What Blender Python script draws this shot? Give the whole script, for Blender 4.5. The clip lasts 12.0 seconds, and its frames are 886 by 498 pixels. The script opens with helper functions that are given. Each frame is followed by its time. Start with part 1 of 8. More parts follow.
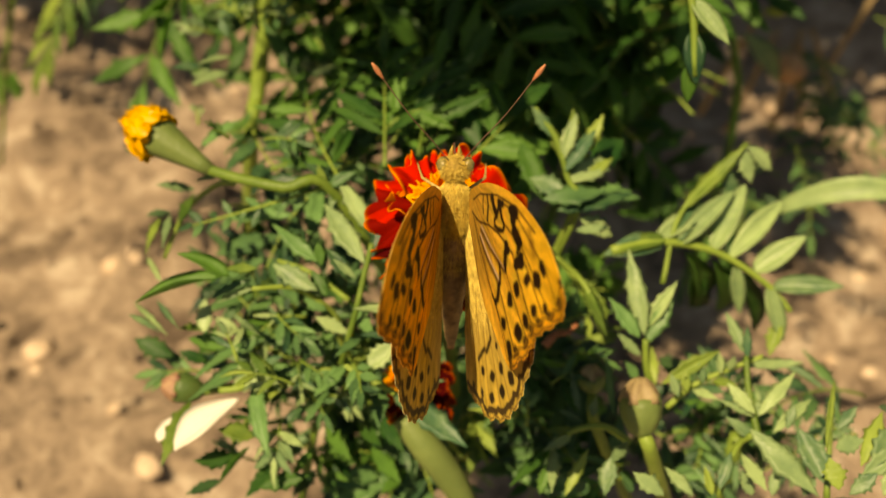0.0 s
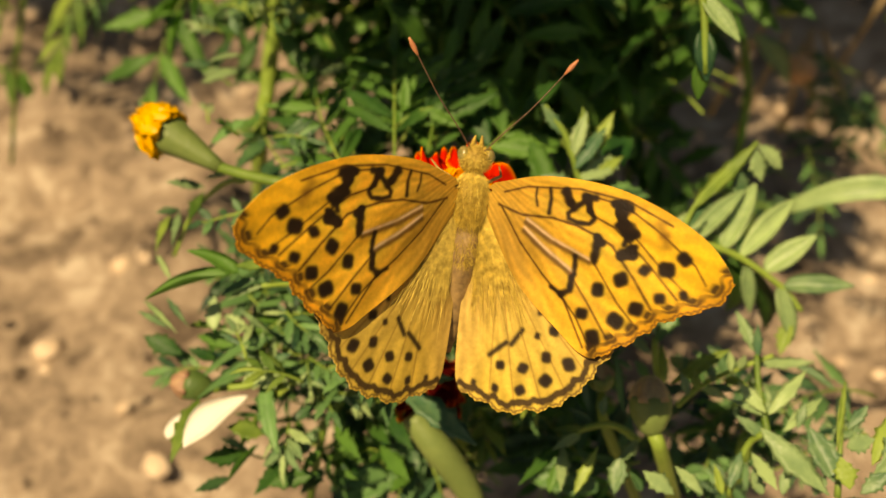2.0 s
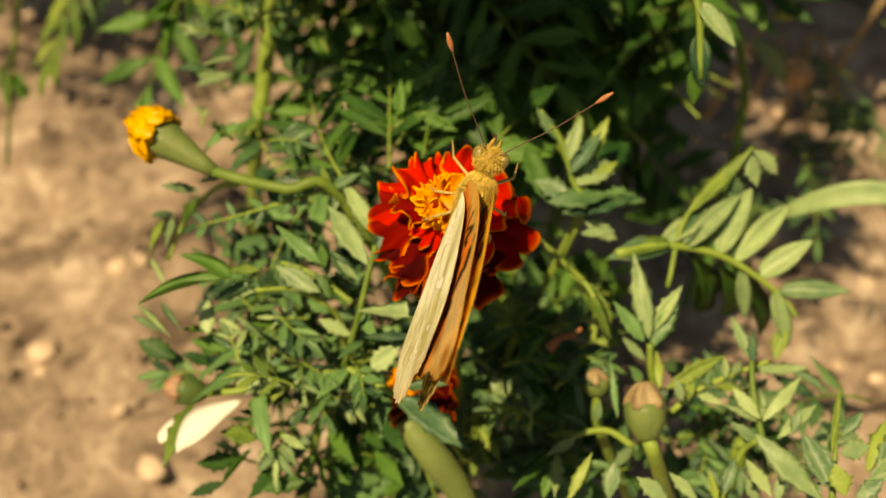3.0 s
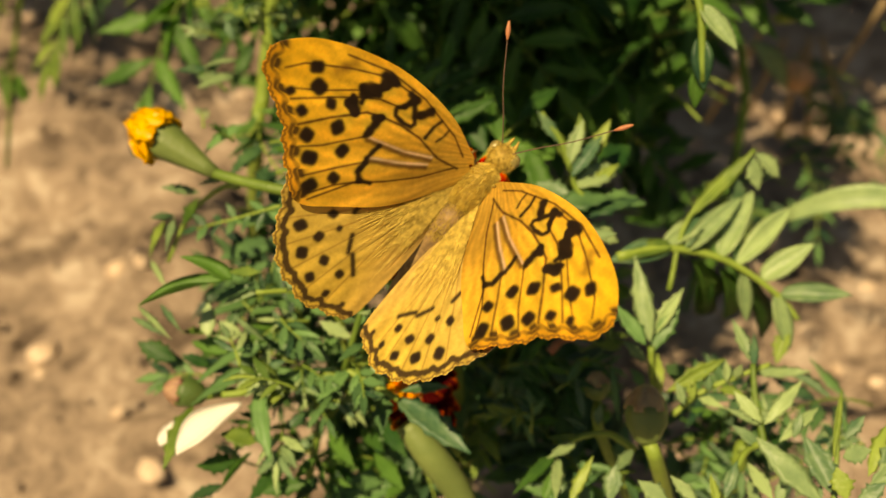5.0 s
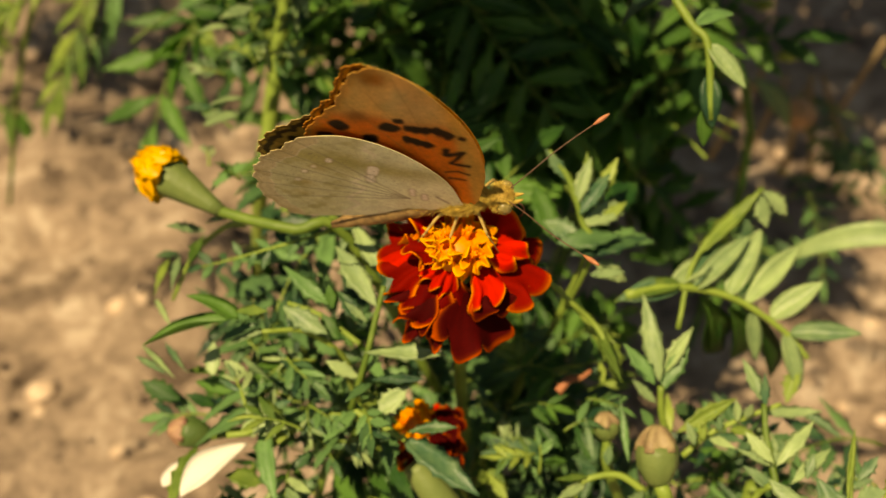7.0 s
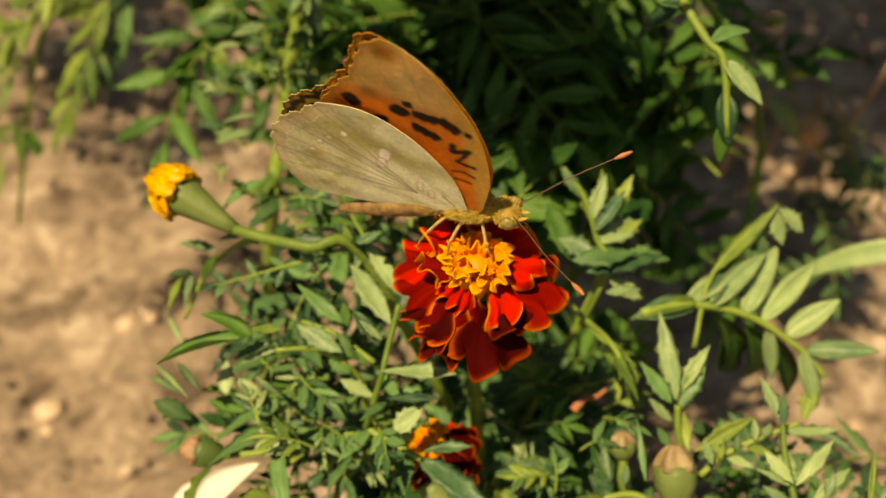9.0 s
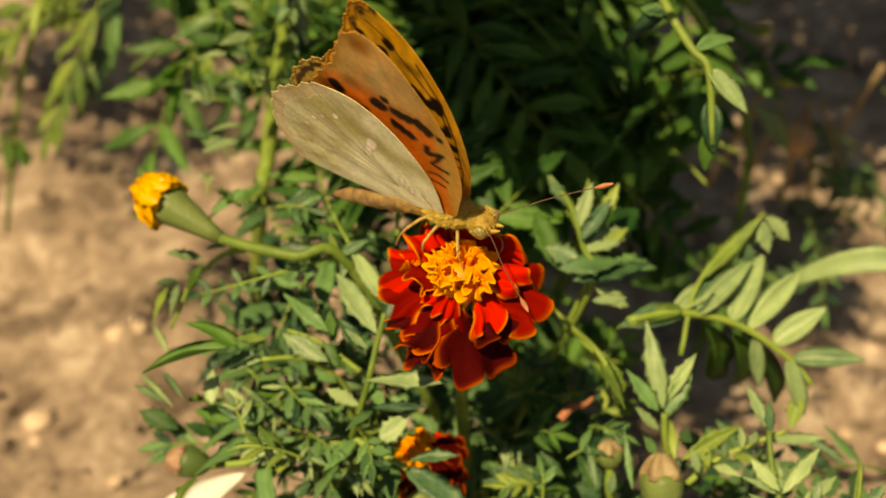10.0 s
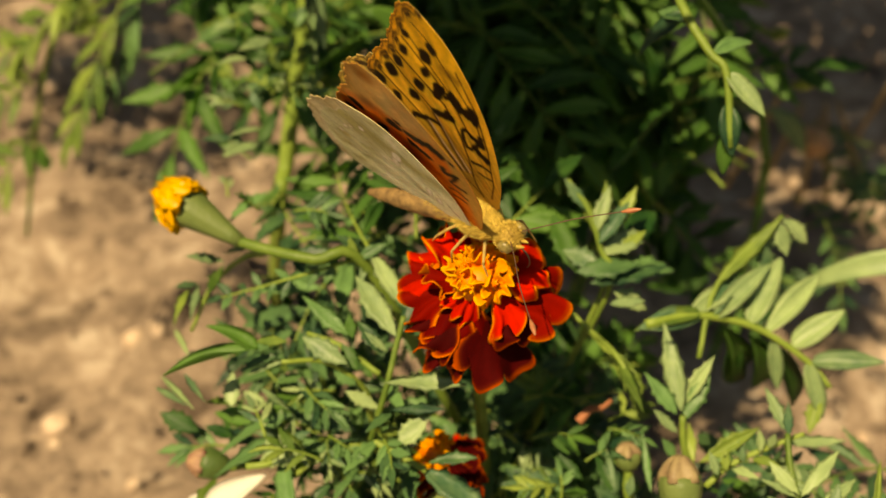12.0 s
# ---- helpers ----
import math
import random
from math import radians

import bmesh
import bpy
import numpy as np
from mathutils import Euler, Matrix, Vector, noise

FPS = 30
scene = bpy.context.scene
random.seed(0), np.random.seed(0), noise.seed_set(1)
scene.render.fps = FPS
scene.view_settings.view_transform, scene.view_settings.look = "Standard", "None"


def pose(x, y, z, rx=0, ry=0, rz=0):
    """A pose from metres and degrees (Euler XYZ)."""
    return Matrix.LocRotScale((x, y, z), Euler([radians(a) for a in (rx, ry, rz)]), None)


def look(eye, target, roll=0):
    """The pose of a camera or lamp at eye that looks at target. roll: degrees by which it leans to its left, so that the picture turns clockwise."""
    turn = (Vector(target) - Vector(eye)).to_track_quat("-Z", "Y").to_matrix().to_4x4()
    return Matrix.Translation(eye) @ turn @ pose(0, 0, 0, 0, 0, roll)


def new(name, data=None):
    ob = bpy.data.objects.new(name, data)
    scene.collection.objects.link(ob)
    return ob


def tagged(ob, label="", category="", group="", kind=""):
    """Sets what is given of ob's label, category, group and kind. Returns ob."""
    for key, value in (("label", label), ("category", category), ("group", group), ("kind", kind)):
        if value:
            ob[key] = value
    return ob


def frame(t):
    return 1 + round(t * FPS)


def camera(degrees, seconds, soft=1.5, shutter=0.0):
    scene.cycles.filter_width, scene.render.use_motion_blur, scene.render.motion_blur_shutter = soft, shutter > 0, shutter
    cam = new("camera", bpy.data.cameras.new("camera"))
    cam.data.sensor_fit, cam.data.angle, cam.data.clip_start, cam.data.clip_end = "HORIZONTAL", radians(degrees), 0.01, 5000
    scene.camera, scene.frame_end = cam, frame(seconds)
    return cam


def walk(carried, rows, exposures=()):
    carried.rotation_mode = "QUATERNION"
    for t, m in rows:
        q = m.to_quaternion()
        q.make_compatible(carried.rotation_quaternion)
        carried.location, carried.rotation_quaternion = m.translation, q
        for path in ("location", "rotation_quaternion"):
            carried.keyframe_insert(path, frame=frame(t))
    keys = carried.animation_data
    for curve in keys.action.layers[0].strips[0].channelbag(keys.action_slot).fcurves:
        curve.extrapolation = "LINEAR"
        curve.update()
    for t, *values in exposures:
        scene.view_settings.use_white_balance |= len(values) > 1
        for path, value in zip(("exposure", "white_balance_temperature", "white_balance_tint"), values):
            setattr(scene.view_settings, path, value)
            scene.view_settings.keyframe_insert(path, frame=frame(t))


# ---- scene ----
# ---- camera ----
cam = camera(45, 12.0, soft=1.5)
cam.data.dof.use_dof = True
cam.data.dof.focus_distance = 0.147
cam.data.dof.aperture_fstop = 18.0
PATH = [
    (0.0, pose(-0.00188, -0.10674, 0.33134, 38.322, -0.065, -0.457)),
    (0.5, pose(-0.00136, -0.10670, 0.33199, 38.638, -0.143, -0.435)),
    (1.0, pose(-0.00066, -0.10723, 0.33200, 38.641, -0.305, -0.507)),
    (1.5, pose(-0.00098, -0.10744, 0.33165, 38.653, -0.279, -0.530)),
    (2.0, pose(-0.00214, -0.10734, 0.33055, 38.489, 0.181, -0.072)),
    (2.5, pose(-0.00190, -0.10663, 0.33059, 38.826, 0.219, 0.032)),
    (3.0, pose(-0.00141, -0.10648, 0.33058, 38.537, 0.030, -0.016)),
    (5.0, pose(-0.00170, -0.10630, 0.33020, 38.696, -0.065, 0.048)),
    (5.5, pose(-0.00201, -0.10622, 0.33013, 39.065, -0.091, 0.016)),
    (6.0, pose(-0.00248, -0.10583, 0.33021, 39.631, -0.075, -0.049)),
    (6.5, pose(-0.00274, -0.10539, 0.32957, 40.000, 0.000, 0.000)),
    (7.0, pose(-0.00336, -0.10509, 0.32958, 40.594, -0.145, -0.003)),
    (9.0, pose(-0.00537, -0.10449, 0.32869, 41.582, 0.037, 0.070)),
    (9.5, pose(-0.00494, -0.10431, 0.32879, 41.847, -0.086, 0.021)),
    (10.0, pose(-0.00402, -0.10447, 0.32852, 42.075, -0.131, -0.247)),
    (10.5, pose(-0.00369, -0.10441, 0.32859, 42.173, -0.137, -0.290)),
    (11.0, pose(-0.00371, -0.10460, 0.32905, 42.402, 0.129, -0.175)),
    (11.5, pose(-0.00429, -0.10496, 0.32924, 42.287, 0.367, 0.089)),
    (12.0, pose(-0.00475, -0.10514, 0.32921, 42.258, 0.482, 0.224)),
]
walk(cam, PATH, exposures=[(0.0, 0.15, 10500, 12), (12.0, 0.12, 10500, 12)])

# ---- sun and sky ----
SUN = Vector((-0.29, -0.26, 0.92)).normalized()
world = bpy.data.worlds.new("sky")
scene.world = world
world.use_nodes = True
wn = world.node_tree
sky = wn.nodes.new("ShaderNodeTexSky")
sky.sky_type = "NISHITA"
sky.sun_disc = False
sky.sun_elevation = math.asin(SUN.z)
sky.sun_rotation = math.atan2(SUN.x, SUN.y)
wn.links.new(sky.outputs[0], wn.nodes["Background"].inputs[0])
wn.nodes["Background"].inputs[1].default_value = 0.05
lamp = bpy.data.lights.new("sun", "SUN")
lamp.energy = 5.6
lamp.angle = radians(0.53)
lamp.color = (1.0, 0.90, 0.72)
sun = new("sun", lamp)
sun.matrix_world = look(SUN * 3, (0, 0, 0))


# ---- materials ----
def shader(name):
    m = bpy.data.materials.new(name)
    m.use_nodes = True
    nt = m.node_tree
    return m, nt, nt.nodes["Principled BSDF"], nt.nodes["Material Output"]


def node(nt, kind, **values):
    n = nt.nodes.new(kind)
    for key, value in values.items():
        n.inputs[key.replace("_", " ")].default_value = value
    return n


def ramp(nt, source, stops):
    r = nt.nodes.new("ShaderNodeValToRGB")
    el = r.color_ramp.elements
    while len(el) < len(stops):
        el.new(0.5)
    for e, (pos, col) in zip(el, stops):
        e.position, e.color = pos, (*col, 1)
    nt.links.new(source, r.inputs[0])
    return r


def bumped(nt, bsdf, height, strength, distance):
    b = node(nt, "ShaderNodeBump", Strength=strength, Distance=distance)
    nt.links.new(height, b.inputs["Height"])
    nt.links.new(b.outputs[0], bsdf.inputs["Normal"])
    return b


def translucent(nt, bsdf, out, colour, amount):
    tr = nt.nodes.new("ShaderNodeBsdfTranslucent")
    mix = node(nt, "ShaderNodeMixShader")
    mix.inputs[0].default_value = amount
    nt.links.new(colour, tr.inputs[0])
    nt.links.new(bsdf.outputs[0], mix.inputs[1])
    nt.links.new(tr.outputs[0], mix.inputs[2])
    nt.links.new(mix.outputs[0], out.inputs[0])


def leafy(name, dark, light, gloss=0.5, through_light=0.3, scale=260.0):
    """Living leaf or stem: mottled green, a little see-through, varied from piece to piece."""
    m, nt, b, out = shader(name)
    co = nt.nodes.new("ShaderNodeTexCoord")
    info = nt.nodes.new("ShaderNodeObjectInfo")
    n1 = node(nt, "ShaderNodeTexNoise", Scale=scale, Detail=4.0, Roughness=0.6)
    n2 = node(nt, "ShaderNodeTexNoise", Scale=scale * 7, Detail=2.0)
    geo = nt.nodes.new("ShaderNodeNewGeometry")
    nt.links.new(geo.outputs["Position"], n1.inputs["Vector"])
    nt.links.new(geo.outputs["Position"], n2.inputs["Vector"])
    add = nt.nodes.new("ShaderNodeMath")
    add.operation = "MULTIPLY_ADD"
    add.inputs[1].default_value = 0.55
    nt.links.new(info.outputs["Random"], add.inputs[0])
    sc = nt.nodes.new("ShaderNodeMath")
    sc.operation = "MULTIPLY"
    sc.inputs[1].default_value = 0.62
    nt.links.new(n1.outputs[0], sc.inputs[0])
    nt.links.new(sc.outputs[0], add.inputs[2])
    r = ramp(nt, add.outputs[0], [(0.28, dark), (0.85, light)])
    nt.links.new(r.outputs[0], b.inputs["Base Color"])
    b.inputs["Roughness"].default_value = gloss
    b.inputs["Specular IOR Level"].default_value = 0.35
    bumped(nt, b, n2.outputs[0], 0.35, 0.0003)
    bright = node(nt, "ShaderNodeHueSaturation", Saturation=1.15, Value=1.5)
    nt.links.new(r.outputs[0], bright.inputs["Color"])
    translucent(nt, b, out, bright.outputs[0], through_light)
    return m


def scaled(name, rough=0.55, through_light=0.3, grain=900.0, spec=0.25):
    """Colours from the mesh's own 'tint' layer, with fine grain."""
    m, nt, b, out = shader(name)
    a = nt.nodes.new("ShaderNodeVertexColor")
    a.layer_name = "tint"
    geo = nt.nodes.new("ShaderNodeTexCoord")
    n1 = node(nt, "ShaderNodeTexNoise", Scale=grain, Detail=3.0, Roughness=0.65)
    nt.links.new(geo.outputs["Object"], n1.inputs["Vector"])
    r = ramp(nt, n1.outputs[0], [(0.25, (0.86, 0.84, 0.80)), (0.75, (1.08, 1.08, 1.08))])
    n2 = node(nt, "ShaderNodeTexNoise", Scale=grain / 7, Detail=4.0, Roughness=0.6)
    nt.links.new(geo.outputs["Object"], n2.inputs["Vector"])
    r2 = ramp(nt, n2.outputs[0], [(0.3, (0.80, 0.79, 0.74)), (0.7, (1.08, 1.07, 1.06))])
    patch = nt.nodes.new("ShaderNodeMix")
    patch.data_type, patch.blend_type = "RGBA", "MULTIPLY"
    patch.inputs[0].default_value = 1.0
    nt.links.new(r.outputs[0], patch.inputs[6])
    nt.links.new(r2.outputs[0], patch.inputs[7])
    mul = nt.nodes.new("ShaderNodeMix")
    mul.data_type, mul.blend_type = "RGBA", "MULTIPLY"
    mul.inputs[0].default_value = 1.0
    nt.links.new(a.outputs[0], mul.inputs[6])
    nt.links.new(patch.outputs[2], mul.inputs[7])
    nt.links.new(mul.outputs[2], b.inputs["Base Color"])
    b.inputs["Roughness"].default_value = rough
    b.inputs["Specular IOR Level"].default_value = spec
    bumped(nt, b, n1.outputs[0], 0.3, 0.0002)
    thin = node(nt, "ShaderNodeGamma", Gamma=0.88)
    nt.links.new(mul.outputs[2], thin.inputs[0])
    warm = nt.nodes.new("ShaderNodeMix")
    warm.data_type, warm.blend_type = "RGBA", "MULTIPLY"
    warm.inputs[0].default_value = 1.0
    warm.inputs[7].default_value = (1.1, 0.80, 0.60, 1.0)
    nt.links.new(thin.outputs[0], warm.inputs[6])
    translucent(nt, b, out, warm.outputs[2], through_light)
    return m


def plain(name, dark, light, rough=0.6, scale=400.0, bump=0.3, spec=0.4):
    m, nt, b, out = shader(name)
    geo = nt.nodes.new("ShaderNodeTexCoord")
    n1 = node(nt, "ShaderNodeTexNoise", Scale=scale, Detail=4.0, Roughness=0.6)
    nt.links.new(geo.outputs["Object"], n1.inputs["Vector"])
    r = ramp(nt, n1.outputs[0], [(0.3, dark), (0.7, light)])
    nt.links.new(r.outputs[0], b.inputs["Base Color"])
    b.inputs["Roughness"].default_value = rough
    b.inputs["Specular IOR Level"].default_value = spec
    bumped(nt, b, n1.outputs[0], bump, 0.0003)
    return m


def soil_material():
    m, nt, b, out = shader("dry_soil")
    geo = nt.nodes.new("ShaderNodeNewGeometry")
    big = node(nt, "ShaderNodeTexNoise", Scale=34.0, Detail=5.0, Roughness=0.6)
    fine = node(nt, "ShaderNodeTexNoise", Scale=310.0, Detail=6.0, Roughness=0.7)
    clods = node(nt, "ShaderNodeTexNoise", Scale=75.0, Detail=3.0, Roughness=0.55, Distortion=0.8)
    for n in (big, fine, clods):
        nt.links.new(geo.outputs["Position"], n.inputs["Vector"])
    mix = nt.nodes.new("ShaderNodeMath")
    mix.operation = "MULTIPLY_ADD"
    mix.inputs[1].default_value = 0.25
    nt.links.new(fine.outputs[0], mix.inputs[0])
    half = nt.nodes.new("ShaderNodeMath")
    half.operation = "MULTIPLY"
    half.inputs[1].default_value = 0.75
    both = nt.nodes.new("ShaderNodeMix")
    both.inputs[0].default_value = 0.5
    nt.links.new(big.outputs[0], both.inputs[2])
    nt.links.new(clods.outputs[0], both.inputs[3])
    nt.links.new(both.outputs[0], half.inputs[0])
    nt.links.new(half.outputs[0], mix.inputs[2])
    r = ramp(nt, mix.outputs[0], [(0.40, (0.100, 0.073, 0.053)), (0.465, (0.225, 0.170, 0.124)), (0.53, (0.345, 0.262, 0.190)), (0.61, (0.53, 0.44, 0.34))])
    nt.links.new(r.outputs[0], b.inputs["Base Color"])
    b.inputs["Roughness"].default_value = 0.95
    b.inputs["Specular IOR Level"].default_value = 0.15
    bumped(nt, b, mix.outputs[0], 0.9, 0.008)
    return m


M_SOIL = soil_material()
M_CLOD = plain("pale_clod", (0.42, 0.30, 0.20), (0.72, 0.57, 0.42), rough=0.95, scale=240.0)
M_LEAF = leafy("marigold_leaf", (0.012, 0.052, 0.026), (0.130, 0.278, 0.090), gloss=0.42, through_light=0.2)
M_LEAF_DARK = leafy("shade_leaf", (0.018, 0.088, 0.018), (0.115, 0.270, 0.050), through_light=0.4, scale=160.0)
M_LEAF_PALE = leafy("grey_green_leaf", (0.052, 0.140, 0.066), (0.335, 0.465, 0.205), gloss=0.42, through_light=0.22)
M_LEAF_LIME = leafy("young_leaf", (0.070, 0.150, 0.028), (0.290, 0.400, 0.085), gloss=0.45, through_light=0.28)
M_STEM = leafy("green_stem", (0.085, 0.160, 0.025), (0.240, 0.350, 0.065), through_light=0.12)
M_CALYX = leafy("calyx", (0.060, 0.120, 0.030), (0.170, 0.230, 0.070), through_light=0.12, scale=180.0)
M_PETAL = scaled("velvet_petal", rough=0.75, through_light=0.15, grain=700.0, spec=0.04)
M_WING = scaled("wing_scales", rough=0.55, through_light=0.42, grain=1500.0)
M_HIND = scaled("hindwing_scales", rough=0.55, through_light=0.10, grain=1500.0)
M_FUR = plain("golden_fur", (0.32, 0.22, 0.04), (0.78, 0.58, 0.13), rough=0.8, scale=900.0)
M_BODY = plain("thorax_skin", (0.22, 0.13, 0.02), (0.60, 0.42, 0.09), rough=0.75, scale=700.0)
M_ABDOMEN = plain("abdomen_skin", (0.11, 0.065, 0.027), (0.33, 0.21, 0.08), rough=0.7, scale=600.0)
M_EYE = plain("compound_eye", (0.15, 0.12, 0.03), (0.30, 0.24, 0.08), rough=0.25, scale=1800.0, spec=0.6)
M_PUPIL = plain("eye_spot", (0.03, 0.02, 0.01), (0.06, 0.04, 0.02), rough=0.3)
M_ANTENNA = plain("antenna_stalk", (0.06, 0.032, 0.022), (0.14, 0.07, 0.04), rough=0.5, scale=1500.0)
M_CLUB = plain("antenna_club", (0.30, 0.10, 0.045), (0.48, 0.20, 0.09), rough=0.5, scale=1500.0)
M_LEG = plain("leg_shell", (0.30, 0.20, 0.05), (0.55, 0.40, 0.13), rough=0.5, scale=1500.0)
M_FLORET = plain("orange_floret", (0.72, 0.15, 0.006), (0.90, 0.32, 0.010), rough=0.55, scale=500.0)
M_YELLOW = plain("yellow_petal", (0.54, 0.22, 0.003), (0.76, 0.42, 0.006), rough=0.5, scale=450.0)
M_BUD_PURPLE = plain("rosy_bud_tip", (0.16, 0.06, 0.05), (0.42, 0.27, 0.15), rough=0.6, scale=500.0)
M_BUD_TIP = plain("purple_bud_tip", (0.17, 0.105, 0.06), (0.36, 0.29, 0.14), rough=0.6, scale=350.0)
M_DRY = plain("dry_straw", (0.20, 0.14, 0.07), (0.38, 0.28, 0.14), rough=0.8, scale=200.0)
M_RUST = plain("rusty_leaf", (0.20, 0.07, 0.03), (0.42, 0.17, 0.08), rough=0.75, scale=300.0)
M_WHITE = plain("bleached_leaf", (0.62, 0.58, 0.48), (0.80, 0.77, 0.68), rough=0.7, scale=200.0)
M_ORANGE_FRUIT = plain("orange_bud", (0.40, 0.21, 0.10), (0.58, 0.35, 0.18), rough=0.5, scale=200.0)


# ---- building helpers ----
def part(name, bm, material, parent, label="", smooth=True):
    me = bpy.data.meshes.new(name)
    bm.to_mesh(me)
    bm.free()
    if smooth:
        me.polygons.foreach_set("use_smooth", [True] * len(me.polygons))
    me.materials.append(material)
    ob = new(name, me)
    ob.parent = parent
    if label:
        ob["label"] = label
    return ob


def thing(name, place, label, category, group=""):
    ob = new(name)
    ob.empty_display_size = 0.01
    ob.location = place
    return tagged(ob, label, category, group)


def bend(a, b, sag=0.0, steps=8, side=0.0):
    """A gently bent line from a to b, drooping by sag metres at its middle."""
    a, b = Vector(a), Vector(b)
    across = (b - a).cross(Vector((0, 0, 1)))
    across = across.normalized() if across.length > 1e-9 else Vector((1, 0, 0))
    out = []
    for i in range(steps + 1):
        s = i / steps
        k = 4 * s * (1 - s)
        out.append(a.lerp(b, s) + Vector((0, 0, -sag * k)) + across * side * k)
    return out


def spline(points, steps=6):
    """A smooth line through points."""
    p = [Vector(q) for q in points]
    p = [2 * p[0] - p[1], *p, 2 * p[-1] - p[-2]]
    out = []
    for i in range(1, len(p) - 2):
        for k in range(steps):
            s = k / steps
            a, b, c, d = p[i - 1:i + 3]
            out.append(0.5 * (2 * b + (c - a) * s + (2 * a - 5 * b + 4 * c - d) * s * s + (3 * b - a - 3 * c + d) * s ** 3))
    out.append(p[-2])
    return out


def tube(bm, line, radii, sides=7, offset=Vector((0, 0, 0))):
    """A closed tube along line; radii: one number, or first and last, or a function of 0..1."""
    if not callable(radii):
        r0, r1 = radii if isinstance(radii, tuple) else (radii, radii)
        radius = lambda s: r0 + (r1 - r0) * s
    else:
        radius = radii
    line = [Vector(p) - offset for p in line]
    rings, side = [], None
    for i, p in enumerate(line):
        d = (line[min(i + 1, len(line) - 1)] - line[max(i - 1, 0)]).normalized()
        if side is None:
            side = d.orthogonal().normalized()
        side = (side - d * side.dot(d)).normalized()
        up = d.cross(side)
        r = radius(i / (len(line) - 1))
        rings.append([bm.verts.new(p + r * (math.cos(k * math.tau / sides) * side + math.sin(k * math.tau / sides) * up)) for k in range(sides)])
    for a, b in zip(rings, rings[1:]):
        for k in range(sides):
            bm.faces.new((a[k], a[(k + 1) % sides], b[(k + 1) % sides], b[k]))
    bm.faces.new(rings[0][::-1])
    bm.faces.new(rings[-1])


def lathe(bm, profile, sides=20, ribs=0, rib_depth=0.0, m=Matrix()):
    """A turned body from (radius, height) pairs along z, ribbed where asked."""
    rings = []
    for r, z in profile:
        ring = []
        for k in range(sides):
            a = k * math.tau / sides
            q = r * (1 + rib_depth * math.cos(ribs * a))
            ring.append(bm.verts.new(m @ Vector((q * math.cos(a), q * math.sin(a), z))))
        rings.append(ring)
    for a, b in zip(rings, rings[1:]):
        for k in range(sides):
            bm.faces.new((a[k], a[(k + 1) % sides], b[(k + 1) % sides], b[k]))
    bm.faces.new(rings[0][::-1])
    bm.faces.new(rings[-1])


def blob(bm, centre, radii, turn=Matrix(), rough=0.0, sides=2):
    r = bmesh.ops.create_icosphere(bm, subdivisions=sides, radius=1.0)
    for v in r["verts"]:
        q = v.co * (1 + rough * noise.noise(v.co * 2.3 + Vector(centre) * 900))
        v.co = Vector(centre) + turn.to_3x3() @ Vector((q.x * radii[0], q.y * radii[1], q.z * radii[2]))


def sheet_mesh(name, grid, thick, tint=None, material=None, flip=False):
    """A thin closed sheet from a grid of points (rows x columns x 3), with an upper and a lower face. tint: colours of the upper and
    of the lower face, grid-shaped."""
    rows, cols = grid.shape[:2]
    du = np.gradient(grid, axis=0)
    dv = np.gradient(grid, axis=1)
    n = np.cross(du, dv)
    n /= np.maximum(np.linalg.norm(n, axis=2, keepdims=True), 1e-12)
    if flip:
        n = -n
    top, low = grid + n * thick / 2, grid - n * thick / 2
    co = np.concatenate([top.reshape(-1, 3), low.reshape(-1, 3)])
    i, j = np.meshgrid(np.arange(rows - 1), np.arange(cols - 1), indexing="ij")
    a = (i * cols + j).ravel()
    quad = np.stack([a, a + cols, a + cols + 1, a + 1], 1)
    if flip:
        quad = quad[:, ::-1]
    nn = rows * cols
    ring = np.concatenate([np.arange(cols), np.arange(1, rows) * cols + cols - 1, (rows - 1) * cols + np.arange(cols - 2, -1, -1), np.arange(rows - 2, 0, -1) * cols])
    nxt = np.roll(ring, -1)
    wall = np.stack([ring, nxt, nxt + nn, ring + nn], 1)
    if flip:
        wall = wall[:, ::-1]
    faces = np.concatenate([quad, quad[:, ::-1] + nn, wall])
    me = bpy.data.meshes.new(name)
    me.from_pydata(co.tolist(), [], faces.tolist())
    me.polygons.foreach_set("use_smooth", [True] * len(me.polygons))
    if tint is not None:
        layer = me.color_attributes.new("tint", "FLOAT_COLOR", "POINT")
        c = np.concatenate([tint[0].reshape(-1, 3), tint[1].reshape(-1, 3)])
        layer.data.foreach_set("color", np.concatenate([c, np.ones((len(c), 1))], 1).astype(np.float32).ravel())
    if material:
        me.materials.append(material)
    return me


# ---- ground ----
def ground_height(x, y):
    p = Vector((x, y, 0))
    near = max(0.0, 1 - math.hypot(x, y - 0.1) / 1.5)
    h = 0.016 * noise.noise(p * 7) + 0.013 * noise.noise(p * 19 + Vector((3, 1, 0)))
    h += near * (0.016 * abs(noise.noise(p * 38)) + 0.006 * noise.noise(p * 90) + 0.003 * noise.noise(p * 190))
    return -0.012 + h


